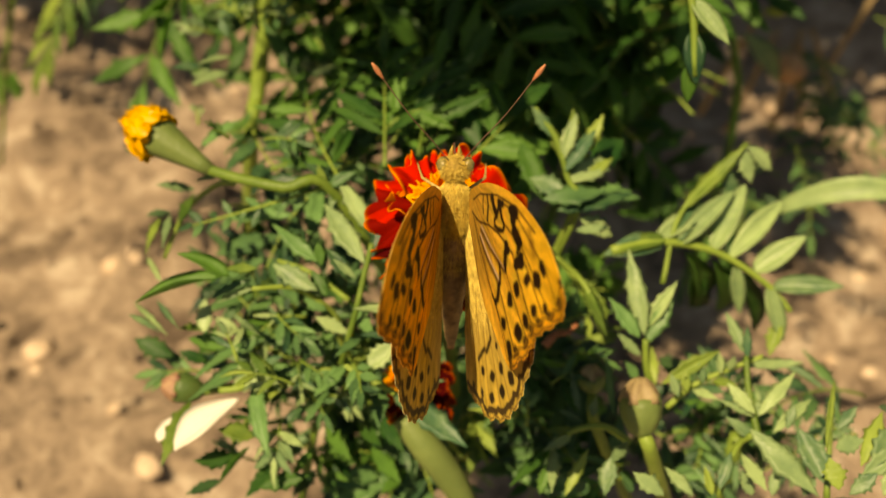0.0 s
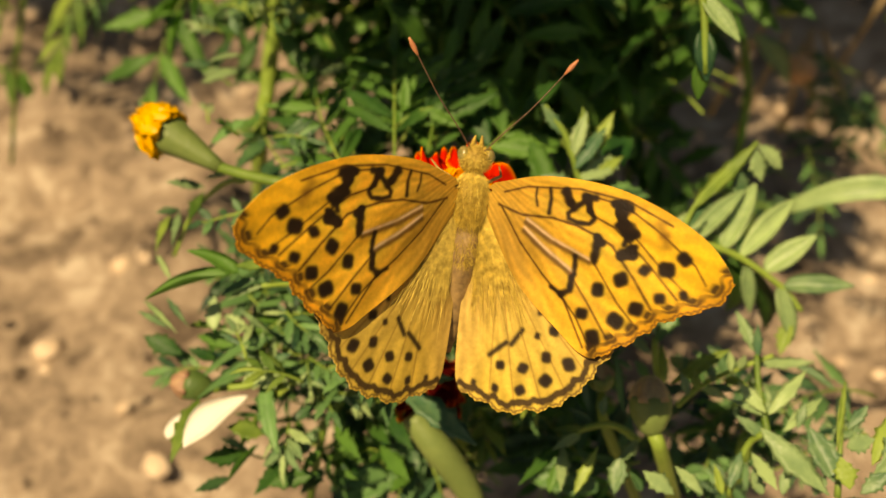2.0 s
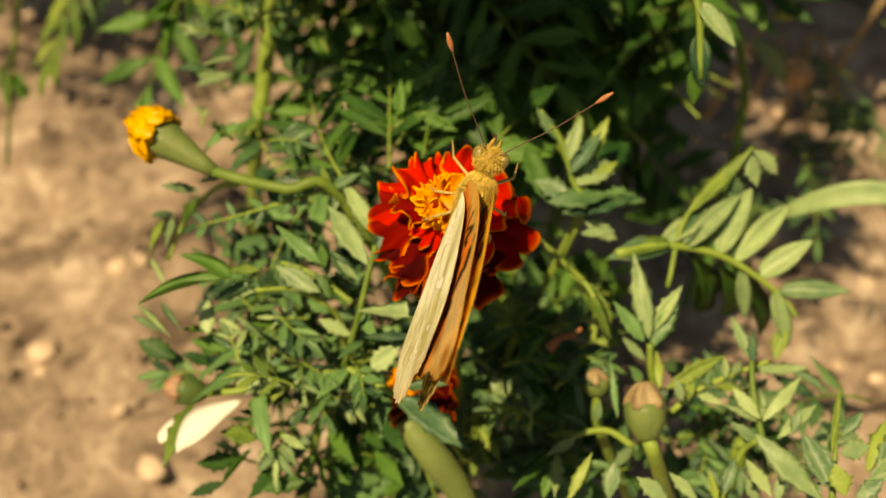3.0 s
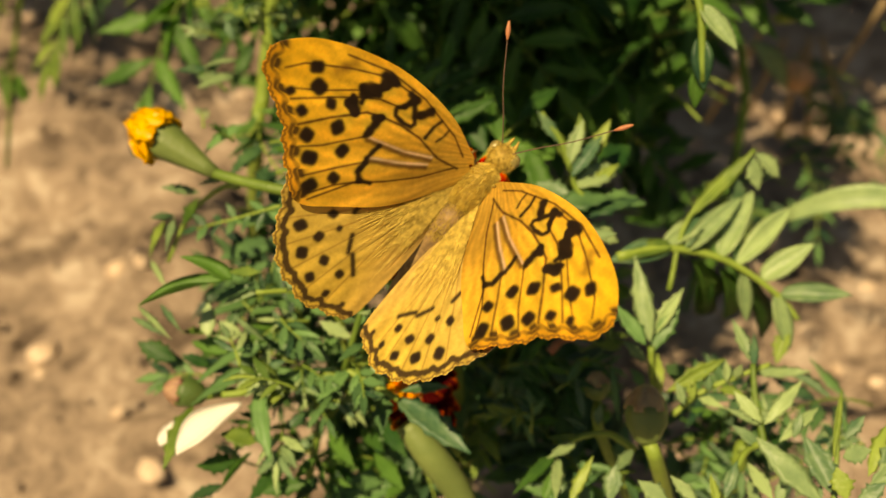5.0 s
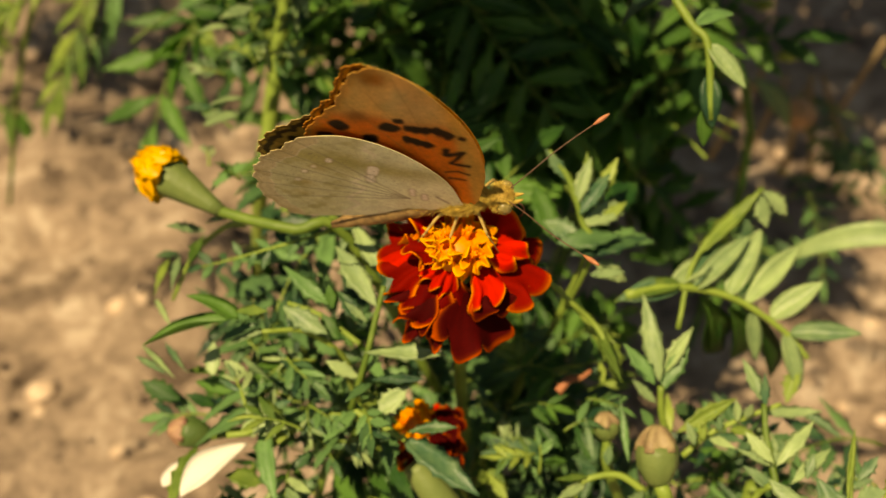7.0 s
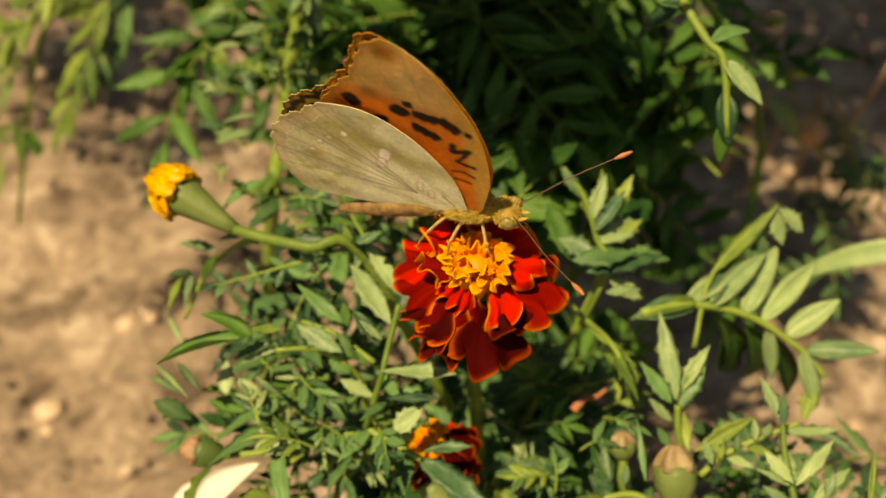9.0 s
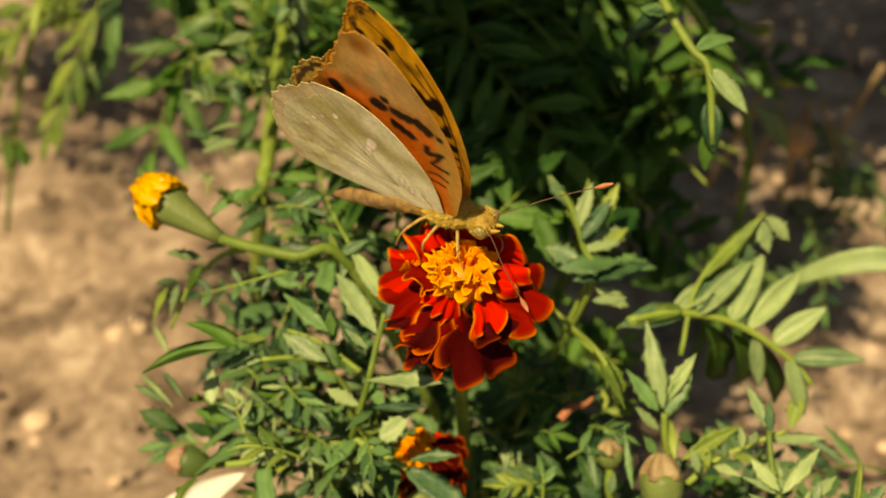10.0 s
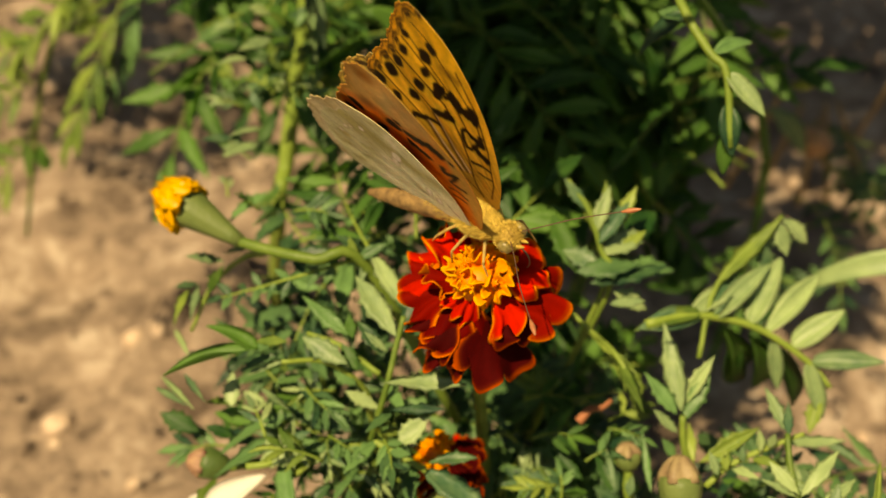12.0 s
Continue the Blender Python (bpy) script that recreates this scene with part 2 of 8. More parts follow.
def build_ground():
    n = 300
    axis = [math.sinh(5.4 * (2 * i / n - 1)) / math.sinh(5.4) * 60 for i in range(n + 1)]
    # even spacing close by, wider and wider outwards
    axis = [(0.55 * (2 * i / n - 1) + a) for i, a in enumerate(axis)]
    vs, fs = [], []
    for y in axis:
        for x in axis:
            vs.append((x, y + 0.1, ground_height(x, y + 0.1)))
    w = n + 1
    for j in range(n):
        for i in range(n):
            fs.append((j * w + i, j * w + i + 1, (j + 1) * w + i + 1, (j + 1) * w + i))
    me = bpy.data.meshes.new("ground")
    me.from_pydata(vs, [], fs)
    me.polygons.foreach_set("use_smooth", [True] * len(me.polygons))
    me.materials.append(M_SOIL)
    tagged(new("ground", me), "dry light brown garden soil, crumbly and sunlit", "ground", kind="structure")


def build_clods():
    rnd = random.Random(5)
    bm = bmesh.new()
    for _ in range(900):
        x, y = rnd.uniform(-0.34, 0.34), rnd.uniform(-0.12, 0.55)
        r = 0.0008 + 0.0026 * rnd.random() ** 3
        blob(bm, (x, y, ground_height(x, y) + r * 0.3), (r, r * rnd.uniform(0.6, 1.1), r * 0.5), pose(0, 0, 0, 0, 0, rnd.uniform(0, 180)), 0.6, 1 if r < 0.004 else 2)
    ob = part("soil_crumbs", bm, M_SOIL, None)
    tagged(ob, "loose crumbs and clods of dry brown soil", "soil", kind="stuff")
    bm = bmesh.new()
    for _ in range(260):
        x, y = rnd.uniform(-0.36, 0.36), rnd.uniform(-0.14, 0.58)
        r = 0.0016 + 0.0048 * rnd.random() ** 2
        blob(bm, (x, y, ground_height(x, y) + r * 0.25), (r, r * rnd.uniform(0.6, 1.0), r * 0.6), pose(0, 0, 0, 0, 0, rnd.uniform(0, 180)), 0.45, 2)
    ob = part("soil_clods", bm, M_CLOD, None)
    tagged(ob, "pale dry lumps lying on brown garden soil", "soil", kind="stuff")


build_ground()
build_clods()


# ---- leaves ----
def leaflet_mesh(name, material, teeth, fold, curl, seed):
    """A unit leaflet along +y, 1 long and 1 wide, unevenly toothed, folded at its midrib, curled and twisted."""
    rnd = random.Random(seed)
    rows, half = 15, 2
    g = np.zeros((rows + 1, 2 * half + 1, 3))
    twist, lean, full = rnd.uniform(-0.7, 0.7), rnd.uniform(-0.10, 0.10), rnd.uniform(0.7, 1.05)
    for i in range(rows + 1):
        s = i / rows
        base = 0.5 * (math.sin(math.pi * s ** full) ** (1.15 if teeth else 0.85) if 0 < s < 1 else 0) + 0.025
        for side in (-1, 1):
            w = base
            if 1 < i < rows - 1 and teeth:
                w *= 1 + teeth * (rnd.uniform(0.3, 1.5) if (i + (side > 0)) % 3 == 0 else -rnd.uniform(0.2, 0.8))
            for j in range(0, half + 1):
                k = side * j / half
                z = fold * abs(k) * w - curl * s * s + 0.03 * math.sin(7 * s + seed + 2 * side) * abs(k) * (1.6 * w)
                a = twist * (s - 0.3)
                x = w * k
                g[i, half + side * j] = (x * math.cos(a) - z * math.sin(a) * 0.4 + lean * s * s, s, z + 0.35 * x * math.sin(a))
    return sheet_mesh(name, g, 0.012, material=material, flip=True)


LEAFLETS, BLADES = {}, {}
for key, mat in (("green", M_LEAF), ("dark", M_LEAF_DARK), ("pale", M_LEAF_PALE), ("lime", M_LEAF_LIME)):
    LEAFLETS[key] = [leaflet_mesh("leaflet", mat, 0.22, 0.05 + 0.05 * (k % 5), -0.04 + 0.07 * (k % 4), 10 + k) for k in range(9)]
    BLADES[key] = [leaflet_mesh("blade", mat, 0.0, 0.25, 0.03 + 0.06 * k, 30 + k) for k in range(4)]
leaf_random = random.Random(11)


def put_leaflet(parent, base, a, b, width, kind, up, smooth_edge=False, name="leaflet"):
    """One leaflet from a to b under parent, whose origin lies at base."""
    a, b = Vector(a), Vector(b)
    d = b - a
    y = d.normalized()
    z = Vector(up) - y * y.dot(Vector(up))
    z = z.normalized() if z.length > 1e-6 else y.orthogonal().normalized()
    x = y.cross(z)
    m = Matrix((x * width, y * d.length, z * d.length)).transposed().to_4x4()
    m.translation = a - Vector(base)
    ob = new(name, leaf_random.choice((BLADES if smooth_edge else LEAFLETS)[kind]))
    ob.parent = parent
    ob.matrix_basis = m
    return ob


def jitter(k):
    return Vector((leaf_random.uniform(-k, k), leaf_random.uniform(-k, k), leaf_random.uniform(-k, k)))


def leaf(plant, a, b, pairs=5, size=0.016, width=0.3, kind="green", sag=0.0, up=(-0.15, -0.25, 1), start=0.2, spread=52, side=0.0, thick=0.00036):
    """A feathered leaf: a rachis from a to b with pairs of toothed leaflets and one at its tip."""
    line = bend(a, b, sag, 9, side or leaf_random.uniform(-0.09, 0.09) * (Vector(b) - Vector(a)).length)
    bm = bmesh.new()
    base = plant.location
    tube(bm, line, (thick, thick * 0.5), 6, offset=base)
    ob = part("leaf", bm, M_STEM, plant)
    up = Vector(up)
    for i in range(pairs):
        s = start + (0.97 - start) * (i + 0.5) / pairs
        f = s * 9
        k = min(int(f), 8)
        p = line[k].lerp(line[k + 1], f - k)
        d = (line[k + 1] - line[k]).normalized()
        across = d.cross(up).normalized()
        long = size * (0.72 + 0.38 * math.sin(math.pi * (0.15 + 0.75 * s))) * leaf_random.uniform(0.85, 1.1)
        for sgn in (1, -1):
            if leaf_random.random() < 0.05:
                continue
            ang = radians(spread + leaf_random.uniform(-12, 12))
            way = (d * math.cos(ang) + across * sgn * math.sin(ang) + up.normalized() * leaf_random.uniform(-0.15, 0.25)).normalized()
            put_leaflet(ob, base, p, p + way * long, long * width * leaf_random.uniform(0.85, 1.15), kind, up + jitter(0.5))
    d = (line[-1] - line[-2]).normalized()
    put_leaflet(ob, base, line[-1] - d * 0.001, line[-1] + d * size, size * width, kind, up + jitter(0.3))
    return ob


def single(plant, a, b, width, kind="green", up=(-0.15, -0.3, 1), smooth_edge=False):
    """A leaflet that stands alone on the plant."""
    return put_leaflet(plant, plant.location, a, b, width, kind, up, smooth_edge, "leaf")


def stem(plant, points, r0, r1, material=None, label="", name="stem"):
    bm = bmesh.new()
    tube(bm, spline(points, 5), (r0, r1), 8, offset=plant.location)
    return part(name, bm, material or M_STEM, plant, label)


def thicket(plant, centre, extent, count, kind, seed, size=(0.010, 0.018), reach=0.035, aim=(0, 0, 0), wide=(0.20, 0.32)):
    """Feathered leaves in a loose clump round centre."""
    rnd = random.Random(seed)
    for _ in range(count):
        c = Vector(centre) + Vector((rnd.uniform(-1, 1) * extent[0], rnd.uniform(-1, 1) * extent[1], rnd.uniform(-1, 1) * extent[2]))
        a = rnd.uniform(0, math.tau)
        d = Vector((math.cos(a), math.sin(a), rnd.uniform(-0.5, 0.4))) + Vector(aim)
        d.normalize()
        ln = reach * rnd.uniform(0.6, 1.2)
        leaf(plant, c - d * ln / 2, c + d * ln / 2, rnd.choice((4, 5, 6)), rnd.uniform(*size), rnd.uniform(*wide), kind, -0.1 * ln, (rnd.uniform(-0.4, 0.4), rnd.uniform(-0.5, 0.2), 1))


# ---- marigold blooms ----
def petal_mesh(length, fan, droop, frill, seed, tones, notch=0.2, roll=0.25):
    """A broad ruffled petal from the origin along +y: a narrow claw, a scalloped end with a bright thin rim."""
    rnd = random.Random(seed)
    rows, cols = 24, 44
    ph = [rnd.uniform(0, math.tau) for _ in range(5)]
    lobes = rnd.choice((3.4, 3.8, 4.4))
    g = np.zeros((rows + 1, cols + 1, 3))
    tint = np.zeros((rows + 1, cols + 1, 3))
    body, rim, root = (np.array(c) for c in tones)
    for i in range(rows + 1):
        s = i / rows
        for j in range(cols + 1):
            k = 2 * j / cols - 1
            q = k + 0.10 * math.sin(2.5 * k + ph[0])
            scallop = abs(math.sin(0.5 * math.pi * lobes * q + ph[1]))
            end = 0.98 - 0.22 * abs(k) ** 3 - notch * (1 - scallop) ** 1.6 * s ** 4 + 0.07 * math.sin(2.1 * q + ph[2]) + 0.04 * math.sin(14 * q + ph[4])
            wide = radians(fan) * (0.34 + 0.66 * min(1.0, s / 0.5) ** 1.2) * (1 + 0.13 * s * math.sin(9.5 * s + (ph[3] if k < 0 else ph[4])))
            ang = wide * k + 0.06 * s ** 3 * math.sin(5 * q + ph[2])
            r = length * s * (1 + (end - 1) * s ** 1.2)
            wave = frill * s ** 3 * (0.55 * math.sin(math.pi * lobes * q + 2 * ph[1]) + 0.35 * math.sin(2.6 * q + ph[3]) + 0.12 * math.sin(11 * q + ph[4]))
            z = -droop * s ** 1.7 * length + wave + roll * frill * math.cos(2.2 * s + ph[3]) * s - 0.3 * frill * k * k * s
            g[i, j] = (r * math.sin(ang), r * math.cos(ang) * (1 - 0.18 * droop * s), z)
            near = min((1 - s) * 1.0, 1.0 * (1 - abs(k)) * wide * s)
            e = 1 / (1 + math.exp((near - 0.022 - 0.010 * math.sin(5 * q + ph[0])) / 0.010))
            base = max(0.0, 1 - s / 0.34)
            vein = 1 - 0.12 * (0.5 + 0.5 * math.sin(30 * k + 1.5 * math.sin(3 * s)))
            bright = 0.78 + 0.40 * s + 0.14 * math.sin(5 * s + 3 * q + ph[1])
            c = body * vein * bright * (1 - base) + root * base
            tint[i, j] = c * (1 - e) + rim * e
    under = tint * 0.55 + 0.45 * np.array((0.62, 0.20, 0.02))
    return sheet_mesh("petal", g, 0.00022, (tint, under), M_PETAL, flip=True)


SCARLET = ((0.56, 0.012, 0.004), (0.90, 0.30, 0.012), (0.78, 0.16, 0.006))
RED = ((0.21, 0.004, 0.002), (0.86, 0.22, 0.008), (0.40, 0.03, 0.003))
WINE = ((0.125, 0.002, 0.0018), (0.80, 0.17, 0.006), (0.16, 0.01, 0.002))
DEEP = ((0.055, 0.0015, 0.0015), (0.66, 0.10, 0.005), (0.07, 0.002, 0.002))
ORANGE = ((0.94, 0.34, 0.006), (0.96, 0.52, 0.020), (0.86, 0.20, 0.008))


def bloom(plant, centre, axis, radius, seed, petals, tuft, florets, name="bloom"):
    """A double marigold. petals: heading, length, half fan, lift, droop, height, colours; tuft: small upright inner petals."""
    rnd = random.Random(seed)
    z = Vector(axis).normalized()
    x = Vector((1, 0, 0))
    x = (x - z * x.dot(z)).normalized()
    m = Matrix((x, z.cross(x), z)).transposed().to_4x4()
    m.translation = Vector(centre) - plant.location
    bm = bmesh.new()
    r = radius
    lathe(bm, [(r * 0.10, -r * 1.45), (r * 0.20, -r * 1.30), (r * 0.32, -r * 0.9), (r * 0.34, -r * 0.45), (r * 0.30, -r * 0.12), (r * 0.05, -r * 0.04)], 20, 10, 0.06)
    head = part(name, bm, M_CALYX, plant, "ribbed green calyx under the petals")
    head.matrix_basis = m
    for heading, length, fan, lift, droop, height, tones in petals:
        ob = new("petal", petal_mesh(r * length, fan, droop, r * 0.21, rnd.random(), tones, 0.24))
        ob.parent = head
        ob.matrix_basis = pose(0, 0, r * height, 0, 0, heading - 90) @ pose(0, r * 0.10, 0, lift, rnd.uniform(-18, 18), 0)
    bm = bmesh.new()
    lathe(bm, [(r * 0.34, -r * 0.05), (r * 0.33, r * 0.10), (r * 0.24, r * 0.24), (r * 0.08, r * 0.31)], 18, 9, 0.1)
    part("disc", bm, M_FLORET, head, "orange heart of the bloom")
    for i in range(tuft):
        a = i * 137.5
        q = math.sqrt((i + 0.5) / tuft)
        me = petal_mesh(r * (0.46 - 0.10 * q) * rnd.uniform(0.85, 1.1), 52, 0.1, r * 0.11, rnd.random(), ORANGE, 0.25)
        ob = new("petal", me)
        ob.parent = head
        ob.matrix_basis = pose(0, 0, r * 0.10, 0, 0, a) @ pose(0, r * 0.21 * q, 0, 84 - 34 * q + rnd.uniform(-8, 8), rnd.uniform(-20, 20), 0)
    for i in range(florets):
        a = i * 2.39996 + 0.5
        q = r * 0.26 * math.sqrt((i + 0.5) / florets)
        bm = bmesh.new()
        h = r * (0.50 - 0.14 * (q / (r * 0.26)) ** 2) * rnd.uniform(0.85, 1.1)
        tip = Vector((q * 1.2 * math.cos(a), q * 1.2 * math.sin(a), h))
        tube(bm, [Vector((q * 0.7 * math.cos(a), q * 0.7 * math.sin(a), 0)), tip * 0.8, tip], lambda s: r * (0.03 + 0.018 * s ** 3), 6)
        for k in range(5):
            b = k * math.tau / 5 + i
            out = tip + Vector((math.cos(b), math.sin(b), 0.8)) * r * 0.06
            tube(bm, [tip - Vector((0, 0, r * 0.02)), tip.lerp(out, 0.5) + Vector((0, 0, r * 0.008)), out], lambda s: r * (0.026 - 0.018 * s), 5)
        part("floret", bm, M_FLORET, head)
    return head


def bud(plant, base, tip, width, name="bud", material=None, tip_material=None, tuft=None, ribs=8):
    """A closed bud: ribbed calyx from base to tip, its top folded in; tuft: petals that show above it."""
    base, tip = Vector(base), Vector(tip)
    d = tip - base
    z = d.normalized()
    x = z.orthogonal().normalized()
    m = Matrix((x, z.cross(x), z)).transposed().to_4x4()
    m.translation = base - plant.location
    h, r = d.length, width / 2
    bm = bmesh.new()
    if tuft:
        prof = [(r * 0.30, 0), (r * 0.42, h * 0.18), (r * 0.60, h * 0.42), (r * 0.80, h * 0.68), (r * 0.98, h * 0.9), (r * 1.0, h * 1.0), (r * 0.5, h * 0.99)]
    else:
        prof = [(r * 0.28, 0), (r * 0.62, h * 0.10), (r * 0.95, h * 0.34), (r * 1.0, h * 0.55), (r * 0.93, h * 0.68), (r * 0.5, h * 0.72)]
    lathe(bm, prof, 24, ribs, 0.035)
    ob = part(name, bm, material or M_CALYX, plant, "ribbed green bud case")
    ob.matrix_basis = m
    if tuft:
        rnd = random.Random(4)
        q = r * 1.22
        for ring, count, lean, high in ((0.76, 8, 24, 1.0), (0.52, 6, 20, 1.08), (0.26, 4, 8, 1.0)):
            for i in range(count):
                bm = bmesh.new()
                blob(bm, (0, 0, 0), (q * 0.52, q * 0.15, q * 0.78 * high * rnd.uniform(0.9, 1.1)), Matrix(), 0.55, 3)
                fold = part("petal", bm, tuft, ob, "yellow petal folded into the tuft")
                a = 360 * i / count + rnd.uniform(-12, 12)
                fold.matrix_basis = pose(0, 0, h * 1.0 + q * 0.42, 0, 0, a) @ pose(0, -q * ring, 0, -lean + rnd.uniform(-7, 7), rnd.uniform(-10, 10), rnd.uniform(-18, 18))
    else:
        bm = bmesh.new()
        lathe(bm, [(r * 0.95, h * 0.62), (r * 0.86, h * 0.74), (r * 0.68, h * 0.86), (r * 0.46, h * 0.96), (r * 0.24, h * 1.02), (r * 0.04, h * 1.0)], 30, 5, 0.17)
        part("bud_tip", bm, tip_material or M_BUD_TIP, ob, "purplish folded tip of the bud")
    return ob


def build_blade(plant, line, width):
    g = np.zeros((len(line), 7, 3))
    for i, p in enumerate(line):
        s = i / (len(line) - 1)
        w = width * (0.25 + 0.75 * math.sin(math.pi * min(1, 0.12 + 0.75 * s)))
        for j in range(7):
            k = j / 3 - 1
            q = p - plant.location
            g[i, j] = (q.x, q.y + 0.5 * w * k * 0.8, q.z + 0.5 * w * (k * 0.6 + 0.35 * k * k))
    ob = new("blade", sheet_mesh("blade", g, 0.0003, material=M_LEAF_PALE))
    ob.parent = plant


def faded_leaf(a, b, width):
    ob = put_leaflet(faded, faded.location, a, b, width, "pale", (-0.45, 0.1, 1), True, "withered_blade")
    me = ob.data.copy()
    me.materials.clear()
    me.materials.append(M_WHITE)
    ob.data = me


# ---- the marigold with the butterfly ----
marigold = thing("marigold_plant", (0.004, 0.02, -0.012), "bushy green marigold with one open red bloom, rooted in soil", "flower plant", "marigolds")
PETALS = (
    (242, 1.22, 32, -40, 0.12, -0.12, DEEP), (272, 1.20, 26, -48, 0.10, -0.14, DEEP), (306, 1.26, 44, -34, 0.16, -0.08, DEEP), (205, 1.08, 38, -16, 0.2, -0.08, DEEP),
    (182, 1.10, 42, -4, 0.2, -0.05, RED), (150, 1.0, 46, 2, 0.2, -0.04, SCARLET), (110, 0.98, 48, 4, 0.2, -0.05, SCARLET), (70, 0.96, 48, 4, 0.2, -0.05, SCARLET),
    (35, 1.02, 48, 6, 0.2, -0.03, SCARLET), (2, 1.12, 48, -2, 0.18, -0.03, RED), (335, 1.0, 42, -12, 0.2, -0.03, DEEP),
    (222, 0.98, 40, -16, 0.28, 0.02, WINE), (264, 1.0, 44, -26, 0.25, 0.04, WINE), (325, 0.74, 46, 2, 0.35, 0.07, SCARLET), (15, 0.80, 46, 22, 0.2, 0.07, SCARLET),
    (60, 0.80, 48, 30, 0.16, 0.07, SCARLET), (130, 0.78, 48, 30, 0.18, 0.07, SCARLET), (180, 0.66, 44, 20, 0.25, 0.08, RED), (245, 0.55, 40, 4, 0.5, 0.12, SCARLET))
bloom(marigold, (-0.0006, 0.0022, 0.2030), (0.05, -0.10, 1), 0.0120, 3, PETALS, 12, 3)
stem(marigold, [(-0.0006, 0.0032, 0.187), (0.001, 0.006, 0.15), (0.004, 0.014, 0.09), (0.004, 0.02, -0.016)], 0.0010, 0.0018)
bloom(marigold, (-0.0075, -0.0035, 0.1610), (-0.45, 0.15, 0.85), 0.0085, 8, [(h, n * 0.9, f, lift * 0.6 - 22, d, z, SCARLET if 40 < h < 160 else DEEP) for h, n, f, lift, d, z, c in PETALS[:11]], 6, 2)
stem(marigold, [(-0.0020, -0.0053, 0.1507), (0.0036, -0.0072, 0.1400), (0.004, 0.016, 0.10)], 0.0012, 0.0018)
stem(marigold, [(0.0183, 0.0037, 0.162), (0.0205, 0.0056, 0.1632), (0.0228, 0.0064, 0.1626), (0.0247, 0.0078, 0.163)], 0.0009, 0.0004, M_RUST, "curled rusty dead leaf", "dead_leaf")
bud(marigold, (-0.0427, 0.0251, 0.1879), (-0.0535, 0.0315, 0.1909), 0.0075, tuft=M_YELLOW)
stem(marigold, [(-0.0432, 0.0252, 0.1880), (-0.0375, 0.0227, 0.1884), (-0.0289, 0.0200, 0.1888), (-0.0203, 0.0212, 0.1859), (-0.004, 0.012, 0.15)], 0.001, 0.001)
bud(marigold, (-0.0454, -0.0034, 0.1580), (-0.0530, -0.0029, 0.1600), 0.0058, tip_material=M_BUD_PURPLE)
stem(marigold, [(-0.0454, -0.0034, 0.1580), (-0.0397, -0.0022, 0.1580), (-0.0341, 0.0151, 0.1331), (-0.006, 0.012, 0.10)], 0.0008, 0.001)
stem(marigold, [(-0.0337, 0.0025, 0.1824), (-0.0266, 0.0048, 0.1791), (-0.0203, 0.0046, 0.1709), (-0.0180, 0.0041, 0.1569), (0.0, 0.014, 0.11)], 0.0004, 0.0007)
stem(marigold, [(-0.0229, -0.0046, 0.1679), (-0.0170, -0.0057, 0.1670), (-0.0096, -0.0078, 0.1651)], 0.0005, 0.0004)
stem(marigold, [(-0.0411, 0.0328, 0.1760), (-0.0453, 0.0338, 0.1742), (-0.0520, 0.0319, 0.1684), (-0.0569, 0.0262, 0.1605)], 0.0006, 0.0004)
leaf(marigold, (-0.0218, 0.0221, 0.1867), (-0.0477, 0.0215, 0.1766), pairs=8, size=0.004, width=0.4, start=0.1, kind='green')
leaf(marigold, (-0.0173, 0.0210, 0.1857), (-0.0281, 0.0519, 0.1799), pairs=4, size=0.013, width=0.22, kind='dark')
leaf(marigold, (-0.0114, 0.0281, 0.1854), (-0.0122, 0.0577, 0.1852), pairs=5, size=0.013, width=0.2, kind='dark')
leaf(marigold, (-0.0053, 0.0330, 0.1832), (-0.0019, 0.0559, 0.1837), pairs=4, size=0.014, width=0.2, kind='dark')
leaf(marigold, (0.0034, 0.0348, 0.1781), (0.0135, 0.0456, 0.1812), pairs=3, size=0.012, width=0.3, kind='dark')
single(marigold, (0.0179, 0.0234, 0.1814), (0.0298, 0.0243, 0.1823), 0.0045, 'green')
single(marigold, (0.0185, 0.0266, 0.1776), (0.0142, 0.0388, 0.1818), 0.0045, 'dark')
single(marigold, (0.0205, 0.0218, 0.1800), (0.0355, 0.0260, 0.1798), 0.0042, 'green')
stem(marigold, [(0.0162, 0.0359, 0.1927), (0.0200, 0.0321, 0.1893), (0.0225, 0.0271, 0.1834), (0.0243, 0.0235, 0.1748), (0.01, 0.02, 0.13)], 0.0006, 0.0005)
single(marigold, (0.0200, 0.0316, 0.1888), (0.0159, 0.0355, 0.1937), 0.0022, 'pale')
single(marigold, (0.0216, 0.0287, 0.1862), (0.0237, 0.0344, 0.1927), 0.0028, 'pale')
single(marigold, (0.0221, 0.0272, 0.1848), (0.0273, 0.0331, 0.1902), 0.0032, 'pale')
single(marigold, (0.0227, 0.0263, 0.1827), (0.0317, 0.0328, 0.1833), 0.005, 'pale')
single(marigold, (0.0227, 0.0248, 0.1813), (0.0157, 0.0284, 0.1819), 0.004, 'pale')
stem(marigold, [(0.0185, 0.0204, 0.1719), (0.0243, 0.0156, 0.1677), (0.0301, 0.0082, 0.1610)], 0.0005, 0.0007)
thicket(marigold, (-0.0213, 0.0232, 0.1540), (0.018, 0.012, 0.012), 5, 'green', 22, size=(0.011, 0.016), reach=0.032)
thicket(marigold, (0.0072, 0.0293, 0.1193), (0.024, 0.012, 0.012), 9, 'dark', 23, size=(0.008, 0.013), reach=0.028)
thicket(marigold, (-0.0288, 0.0038, 0.1296), (0.022, 0.012, 0.012), 3, 'green', 24, size=(0.011, 0.016), reach=0.034)
